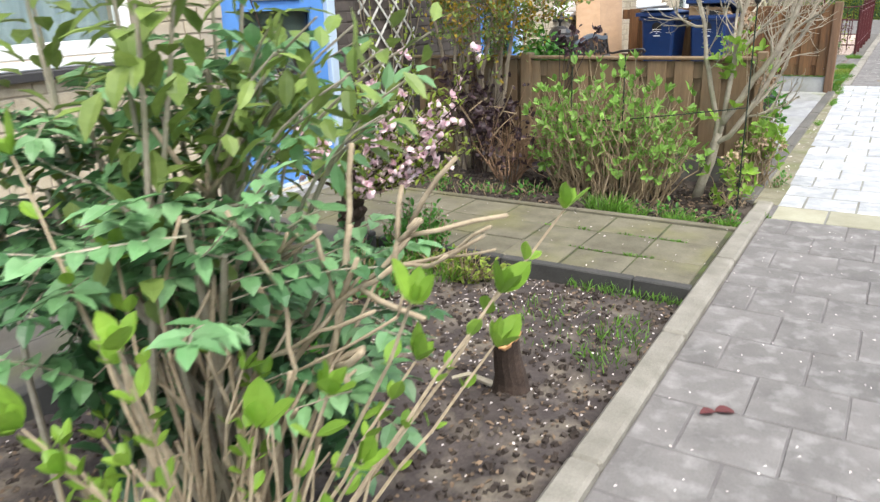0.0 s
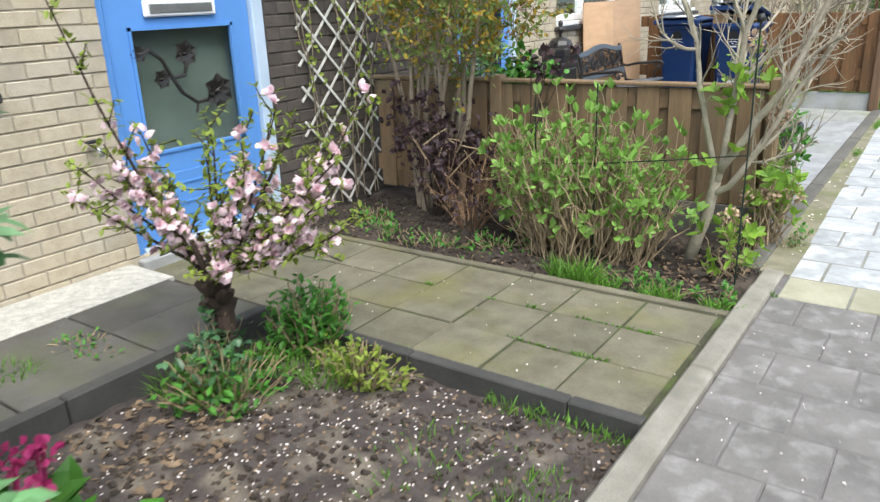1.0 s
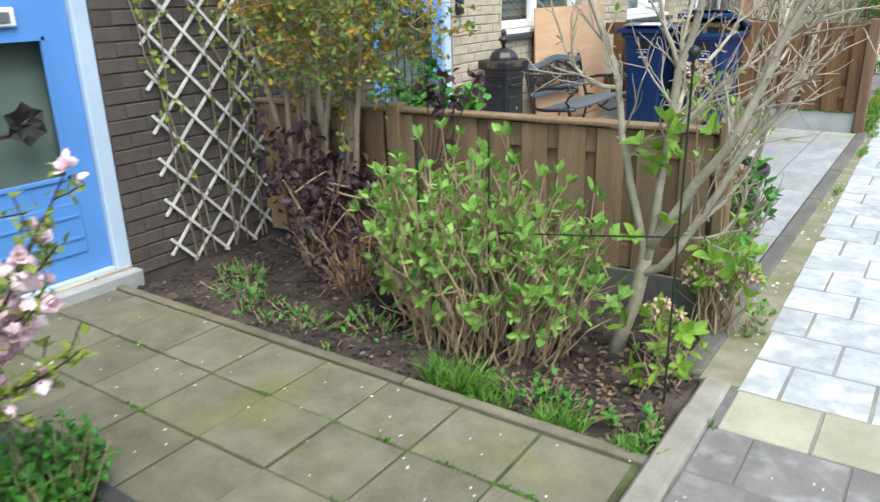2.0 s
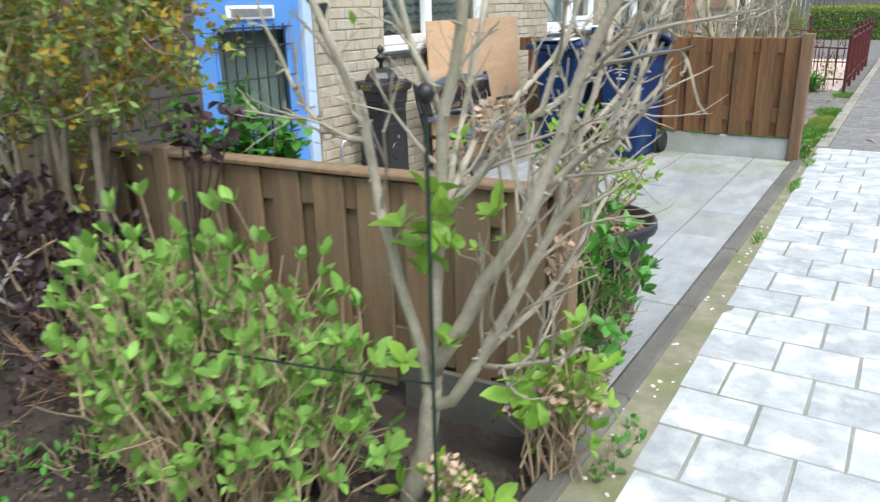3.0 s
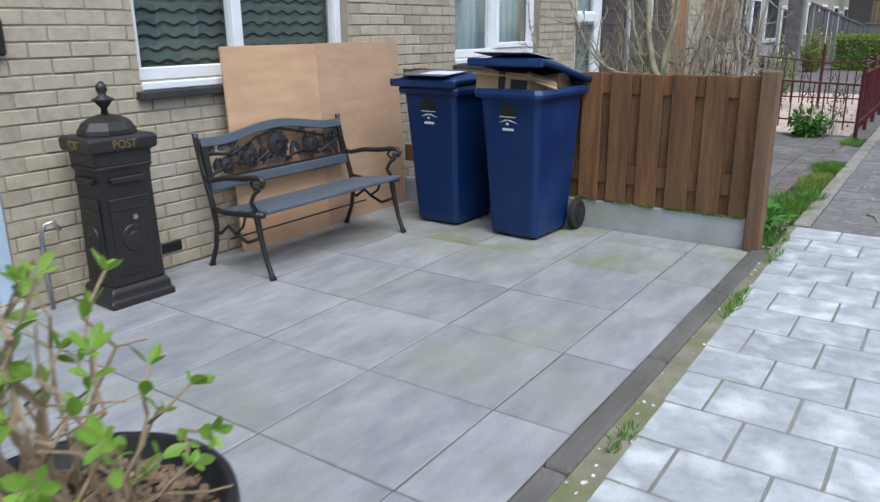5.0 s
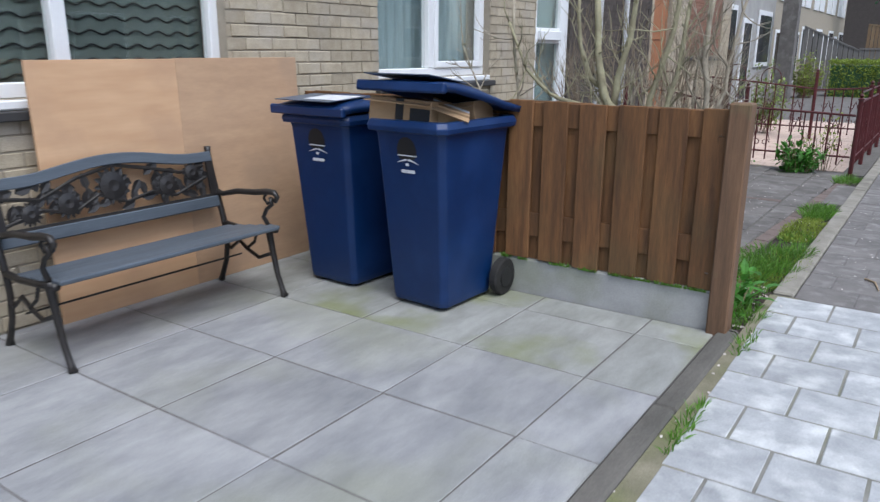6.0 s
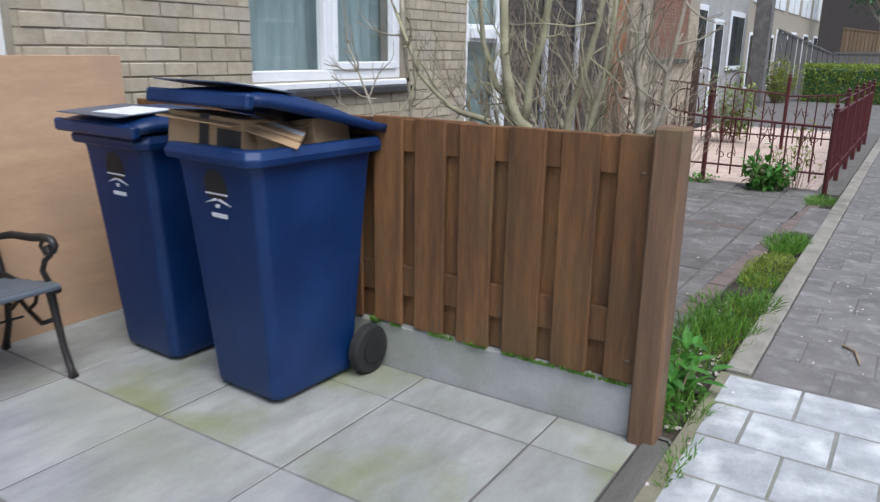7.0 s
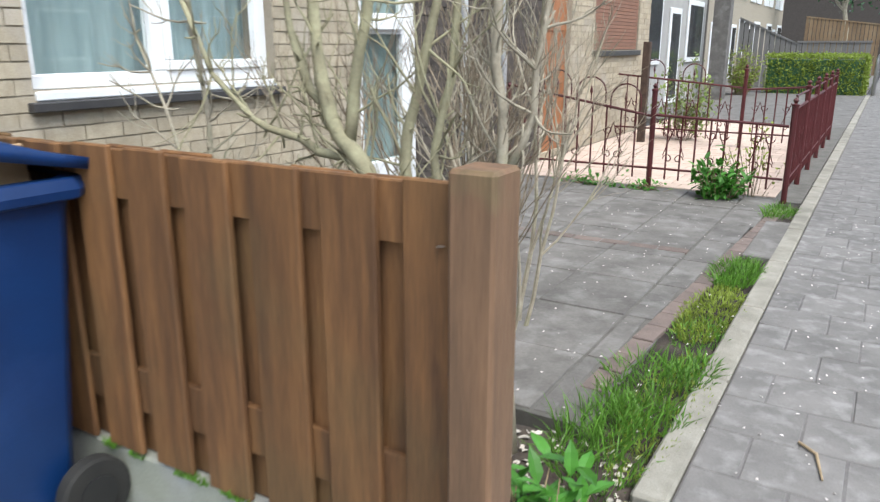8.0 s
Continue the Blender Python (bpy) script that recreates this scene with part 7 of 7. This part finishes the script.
def iron_panel(p, q, z_top0, z_top1, arches, n):
    p, q = Vector(p), Vector(q)

    def at(u, z):
        v = p.lerp(q, u)
        return (v.x, v.y, z)
    part("rail", Mesh().tube([at(0, 0.2), at(1, 0.2)], 0.012, 6), MAT["maroon"], iron_fence)
    part("rail", Mesh().tube([at(0, z_top0), at(1, z_top1)], 0.014, 6), MAT["maroon"], iron_fence)
    for k in range(1, n):
        u = k / n
        zt = z_top0 + (z_top1 - z_top0) * u
        part("bar", Mesh().tube([at(u, 0.1), at(u, zt)], 0.0095, 6), MAT["maroon"], iron_fence)
    w = (q - p).length
    for k in range(1, n, 3):
        u = (k + 0.5) / n
        sc = Mesh()
        for s in (-1, 1):
            for cz, fl_ in ((0.3, 1), (0.55, -1)):
                sc.tube([at(u + (a / w), b) for a, b in scroll(s * 0.05, cz, 0.05, s, fl_)], 0.005, 4)
            sc.tube([at(u + s * 0.1 / w, 0.33), at(u, 0.62)], 0.005, 4)
        part("scroll", sc, MAT["maroon"], iron_fence)
    for u in arches:
        zt = z_top0 + (z_top1 - z_top0) * u
        hw = 0.15 / w
        part("arch", Mesh().tube([at(u + hw * math.cos(a), zt + 0.1 + 0.15 * math.sin(a)) if 0 <= a <= math.pi else at(u + (hw if a < 0 else -hw), zt) for a in [-0.5] + [i * math.pi / 10 for i in range(11)] + [4]], 0.008, 6), MAT["maroon"], iron_fence)
        part("spear", Mesh().tube([at(u, zt), at(u, zt + 0.08), at(u, zt + 0.11), at(u, zt + 0.17)], [0.006, 0.006, 0.016, 0.002], 6), MAT["maroon"], iron_fence)


def iron_post(x, y, top):
    part("post", Mesh().lathe([(0.026, -0.1), (0.026, top), (0.034, top + 0.005), (0.034, top + 0.02), (0.012, top + 0.03), (0.026, top + 0.055), (0.004, top + 0.08)], 8, (x, y, 0)), MAT["maroon"], iron_fence)


iron_panel((-3.62, 17.25, 0), (-2.15, 17.25, 0), 0.95, 0.7, (0.34, 0.585, 0.825), 10)
iron_panel((-2.11, 17.25, 0), (-0.93, 17.2, 0), 0.71, 0.67, (), 9)
iron_panel((-3.62, 20.8, 0), (-1.9, 20.8, 0), 0.95, 0.8, (0.3, 0.62), 12)
iron_panel((-1.86, 20.8, 0), (-0.97, 20.8, 0), 0.78, 0.84, (), 7)
for x, y, z in ((-2.13, 17.25, 0.93), (-0.9, 17.2, 0.84), (-3.66, 17.25, 0.9), (-1.88, 20.8, 1.03)):
    iron_post(x, y, z)
for k in range(5):
    y0 = 17.2 + k * 1.06
    iron_panel((-0.9, y0 + 0.03, 0), (-0.9, y0 + 1.03, 0), 0.82, 0.82, (), 8)
    part("rail", Mesh().tube([(-0.9, y0 + 0.03, 0.93), (-0.9, y0 + 1.03, 0.93)], 0.01, 6), MAT["maroon"], iron_fence)
    iron_post(-0.9, y0 + 1.06, 0.95)
rose = leafy("climbing_rose", "tangled climbing rose behind the iron fence", 121, (-2.8, 21.3, -0.02), 0.5, 0.4, 1.5, 720, 0.08, "leaf_y2", stem="twig_dull", stems_n=40)
leafy("climbing_rose", "thin rose twigs with small leaves on the iron fence", 122, (-1.2, 17.4, 0.0), 0.3, 0.15, 0.85, 130, 0.05, "leaf_y", stem="twig_dull", stems_n=14, z_low=0.6)
tall_post = thing("wooden_post", "dark tall wooden post in the yard corner", "post")
part("shaft", Mesh().box(-3.27, -3.17, 20.72, 20.82, -0.1, 1.4), MAT["bark_d"], tall_post, bevel=0.01)


# ---------------------------------------------------------------- further along the street
def hedge(seed, x0, x1, y0, y1, h, label, mat="leaf_y"):
    rg = random.Random(seed)
    t = thing("hedge", label, "hedge")
    # solid dark box inside; its colour stands for shade between the leaves
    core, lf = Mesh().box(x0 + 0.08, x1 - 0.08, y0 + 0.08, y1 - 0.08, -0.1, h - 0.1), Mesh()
    n = int(((x1 - x0) * (y1 - y0) + 2 * h * (x1 - x0 + y1 - y0)) * 420)
    for _ in range(min(n, 6000)):
        p = Vector((rg.uniform(x0, x1), rg.uniform(y0, y1), rg.uniform(0.0, h)))
        f = rg.random()
        if f < 0.4:
            p.z = h + rg.gauss(0, 0.03)
        elif f < 0.8:
            p.y = y0 + rg.gauss(0, 0.03)
        else:
            p.x = x1 + rg.gauss(0, 0.03)
        lf.leaf(p, rand_dir(rg, 0.4), rand_dir(rg), 0.07, 0.045, 0.2)
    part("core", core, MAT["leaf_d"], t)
    part("foliage", lf, MAT[mat], t)


hedge(131, -3.45, -0.82, 34.0, 35.0, 1.05, "clipped yellow-green hedge along the pavement")
leafy("round_bush", "rounded green garden bush before the hedge", 132, (-3.85, 32.8, -0.02), 0.55, 0.5, 1.5, 1400, 0.09, "leaf_y", stems_n=120)


def far_house(name, y0, y1, mat, x, label):
    h = thing(name, label, "house")
    part("wall", Mesh().box(x - 5, x, y0, y1, -0.1, 5.6), MAT[mat], h)
    part("roof", Mesh().prism([(x - 5.3, 5.6), (x + 0.3, 5.6), (x + 0.3, 5.75), (x - 2.5, 7.8), (x - 5.3, 5.75)], y0, y1), MAT["roof"], h)
    y = y0 + 0.5
    k = 0
    while y + 1.6 < y1:
        z0, z1, w = ((0.05, 2.15, 0.95) if k % 2 == 0 else (0.95, 2.4, 1.6))
        win = part("window", Mesh().box(x + 0.004, x + 0.05, y, y + w, z0, z1), MAT["white"], h, "white painted frame", bevel=0.01)
        part("pane", Mesh().box(x + 0.05, x + 0.056, y + 0.1, y + w - 0.1, z0 + 0.12, z1 - 0.12), MAT["dark_glass"], win)
        part("window", Mesh().box(x + 0.004, x + 0.05, y, y + 1.3, 3.2, 4.5), MAT["white"], h, bevel=0.01)
        y += w + 0.7
        k += 1
    return h


far_house("terraced_house", 22.8, 31.0, "render_grey", -4.6, "grey rendered terraced house with white frames")
far_house("terraced_house", 31.05, 38.0, "dark_mortar", -6.0, "dark brick terraced house with white frames")
far_house("terraced_house", 38.05, 58.0, "mortar", -6.0, "pale brick terraced row further along the street")
porch = thing("porch_post", "grey concrete porch pillar", "pillar")
part("shaft", Mesh().box(-4.3, -3.9, 30.4, 30.8, -0.1, 2.8), MAT["slab_b"], porch, bevel=0.01)
for (x0, x1, y, h0, h1, mt, lb) in ((-4.75, -2.95, 37.0, 2.18, 1.36, "grey_wood", "grey board fence with a sloping top"), (-2.95, -0.84, 37.0, 1.42, 1.42, "grey_wood", "low grey board fence along the yard"), (-4.0, -0.85, 50.0, 2.6, 2.2, "wood_old", "tall brown board fence across the end")):
    fe = thing("board_fence", lb, "fence")
    n = int((x1 - x0) / 0.16)
    for k in range(n):
        u = k / n
        part("board", Mesh().box(x0 + (x1 - x0) * u, x0 + (x1 - x0) * u + 0.135, y, y + 0.025, -0.1, h0 + (h1 - h0) * u), MAT[mt], fe)
    part("rail", Mesh().prism([(x0, h0 + 0.002), (x1, h1 + 0.002), (x1, h1 + 0.06), (x0, h0 + 0.06)], y - 0.03, y + 0.05), MAT[mt], fe)


def street_tree(seed, x, y, h, r):
    rg = random.Random(seed)
    t = thing("street_tree", "leafy green tree at the end of the street", "tree")
    m, tips = Mesh(), []
    twigs(m, rg, (x, y, -0.1), (0, 0, 1), h * 0.6, 0.18, 3, 4, 0.08, 0.1, 0.9, tips, 7, 0.6)
    lf = Mesh()
    for p, d, dep in tips:
        for _ in range(26):
            lf.leaf(p + rand_dir(rg) * rg.uniform(0, r * 0.3), rand_dir(rg), rand_dir(rg), 0.22, 0.14, 0.2)
    part("trunk", m, MAT["bark"], t)
    part("crown", lf, MAT["leaf_d"], t)


street_tree(141, -2.4, 54, 6.5, 3)
street_tree(142, 1.6, 56, 7.5, 3)
street_tree(143, -0.6, 62, 7, 3)
solid("backdrop_row", Mesh().box(-30, 30, 90, 98, -0.1, 7.5), MAT["dark_mortar"], "dark brick row closing the far end of the street", "building", "structure")

# unseen houses across the road, added to be reflected in the panes
reflected_row = thing("terraced_house", "unseen brick terrace across the road, added for reflections", "house")
part("wall", Mesh().box(14, 19, -14, 40, -0.1, 5.6), MAT["mortar"], reflected_row)
part("roof", Mesh().prism([(13.7, 5.6), (19.3, 5.6), (19.3, 5.75), (16.5, 8.0), (13.7, 5.75)], -14, 40), MAT["roof"], reflected_row)
y = -12.0
while y < 38:
    for z0, z1 in ((0.9, 2.4), (3.3, 4.7)):
        w_ = part("window", Mesh().box(13.95, 13.996, y, y + 1.8, z0, z1), MAT["white"], reflected_row, "white painted frame")
        part("pane", Mesh().box(13.944, 13.95, y + 0.1, y + 1.7, z0 + 0.1, z1 - 0.1), MAT["dark_glass"], w_)
    y += 3.2
manhole = thing("sign_post", "small round grey-blue bollard beside the far pavement", "bollard")
part("shaft", Mesh().tube([(-0.58, 34, -0.1), (-0.58, 34, 1.0), (-0.5, 34, 1.16), (-0.32, 34, 1.2)], 0.05, 10), MAT["zinc"], manhole, smooth=True)

# chalk-like painted marks on the far paving
solid("paint_mark", Mesh().box(-0.05, 0.05, 20.0, 20.03, 0.0045, 0.006).box(0.1, 0.3, 19.95, 19.98, 0.0045, 0.006).box(0.35, 0.38, 19.8, 20.1, 0.0045, 0.006), MAT["paper"], "faint white paint marks on the pavement", "marking", "structure")


# ---------------------------------------------------------------- single pieces of paving and walls
def lay(parent, name, x0, y0, nx, ny, px, py, gap, z, mat, thick=0.03, bond=0.0, limit=300, x_max=1e9, near=None, uneven=0.0015, y_max=1e9, odd=0):
    """Rows along x of pieces px by py; the limit pieces nearest to near are parts, the rest one mesh."""
    cells = []
    for j in range(ny):
        sh = bond * px if (j + odd) % 2 else 0.0
        for i in range(-1 if sh else 0, nx + (1 if sh else 0)):
            a, b = x0 + i * px + sh, x0 + (i + 1) * px + sh
            a, b = max(a, x0), min(b, x_max, x0 + nx * px)
            c, d = y0 + j * py, min(y0 + (j + 1) * py, y_max)
            if b - a > 0.03 and d - c > 0.02:
                cells.append((a + gap / 2, b - gap / 2, c + gap / 2, d - gap / 2))
    if near:
        cells.sort(key=lambda q: abs((q[0] + q[1]) / 2 - near[0]) + abs((q[2] + q[3]) / 2 - near[1]))
    shared, rest = {}, Mesh()
    for k, (a, b, c, d) in enumerate(cells):
        key = (round(b - a, 3), round(d - c, 3))
        zz = z + R.uniform(-uneven, uneven)
        if k < limit:
            if key not in shared:
                shared[key] = Mesh().tile(-key[0] / 2, key[0] / 2, -key[1] / 2, key[1] / 2, -thick, 0, 0.004).data(name, mat)
            part(name, shared[key], mat, parent, at=pose((a + b) / 2, (c + d) / 2, zz, R.uniform(-0.15, 0.15), R.uniform(-0.15, 0.15), R.uniform(-0.25, 0.25)))
        else:
            rest.tile(a, b, c, d, z - thick, zz, 0.004)
    if rest.v:
        part(name + "_field", rest, mat, parent)["kind"] = "stuff"


PX = 0.303
for k in range(23):
    y = 4.95 + k * 0.309
    lay(pavement, "paver", -0.635 - 0.017 * (y - 6.8), y, 11, 1, PX, 0.309, 0.009, 0.003, MAT["paver_moss" if k == 0 else "paver"], 0.04, 0.5, 300, 2.38, None, 0.002, odd=(ODD + k) % 2)
lay(pavement, "concrete_tile", -0.63, 4.95 - 36 * 0.3035, 10, 36, PX, 0.3035, 0.006, 0.0, MAT["dark_tile"], 0.04, 0.5, 120, 2.38, (-0.1, 2.8), 0.002)
lay(pavement, "concrete_tile", -0.63, 12.075, 10, 110, PX, 0.3035, 0.006, 0.0, MAT["dark_tile"], 0.04, 0.5, 120, 2.38, (-0.1, 13.2), 0.002)
lay(garden_path, "path_tile", -3.857, 3.568, 10, 3, 0.343, 0.343, 0.01, 0.0, MAT["moss_tile"], 0.04, 0.0, 300, -0.742, None, 0.005, 4.596)
lay(garden_path, "strip_tile", -3.355, -3.9, 2, 13, 0.366, 0.57, 0.01, 0.055, MAT["strip_tile"], 0.04, 0.0, 300, -2.625, None, 0.003, 3.55)
SLAB = 0.619
for xa, xb in ((-1.185, -0.856), (-1.81, -1.185), (-2.45, -1.81), (-3.07, -2.45), (-3.69, -3.07), (-3.755, -3.69)):
    lay(patio, "slab", xa, 7.3 - 2 * SLAB, 1, 7, xb - xa, SLAB, 0.007, 0.0, MAT["patio"], 0.04, 0.0, 300)
    lay(patio, "slab", xa, 7.3 + 5 * SLAB, 1, 2, xb - xa, SLAB, 0.007, 0.0, MAT["patio_moss"], 0.04, 0.0, 300, y_max=11.265)
lay(side_yard, "slab", -3.74, 12.47, 5, 8, 0.5, 0.6, 0.012, 0.0, MAT["slab_b"], 0.04, 0.0, 300, -1.25, None, 0.004)
edge_x = lambda y: -1.145 + 0.055 * (y - 13.1)     # the border runs slightly askew
for k in range(20):
    y = 12.86 + k * 0.208
    part("border_brick", Mesh().tile(-0.05, 0.05, -0.1, 0.1, -0.04, 0.002 + jit(0.003), 0.004), MAT["red_brick"], side_yard, at=pose(edge_x(y) + 0.055, y, 0, 0, 0, -3.1 + jit(0.8)))
for k in range(8):
    y = 12.47 + k * 0.6
    if edge_x(y + 0.3) - 0.012 > -1.21:
        part("slab", Mesh().tile(-1.238, edge_x(y + 0.3) - 0.008, y + 0.006, y + 0.594, -0.04, 0.0, 0.004), MAT["slab_b"], side_yard)
for k in range(12):
    part("border_brick", Mesh().tile(-3.7 + k * 0.205, -3.505 + k * 0.205, 15.02, 15.12, -0.02, 0.006 + jit(0.002), 0.004), MAT["red_brick"], side_yard)
part("loose_tile", Mesh().tile(-0.92, -0.735, 15.15, 16.3, -0.05, 0.012, 0.006), MAT["slab_b"], side_yard, "single dark slab in the verge")
lay(front_yard, "pink_paver", -3.74, 17.4, 14, 34, 0.205, 0.205, 0.006, 0.0, MAT["pink"], 0.04, 0.5, 250, -0.99, (-2, 18), 0.002)

brick_bond(wall_a, 1.2, 4.76, [DOOR_1, WIN_0], MAT["brick"], parts=150, prefer=3.2)
brick_bond(wall_b, 4.76, 6.98, [], MAT["dark_brick"], parts=120, prefer=5.2)
brick_bond(wall_c, 6.98, 15.62, [DOOR_2, WIN_1, WIN_2, DOOR_3], MAT["brick"], parts=300, prefer=9.4)
brick_bond(wall_d, 15.62, 18.3, [], MAT["dark_brick"], parts=0)
brick_bond(wall_e, 18.3, 22.75, [(18.4, 19.2, 0.06, 2.2), (20.08, 22.13, 1.28, 2.4)], MAT["brick"], parts=0)
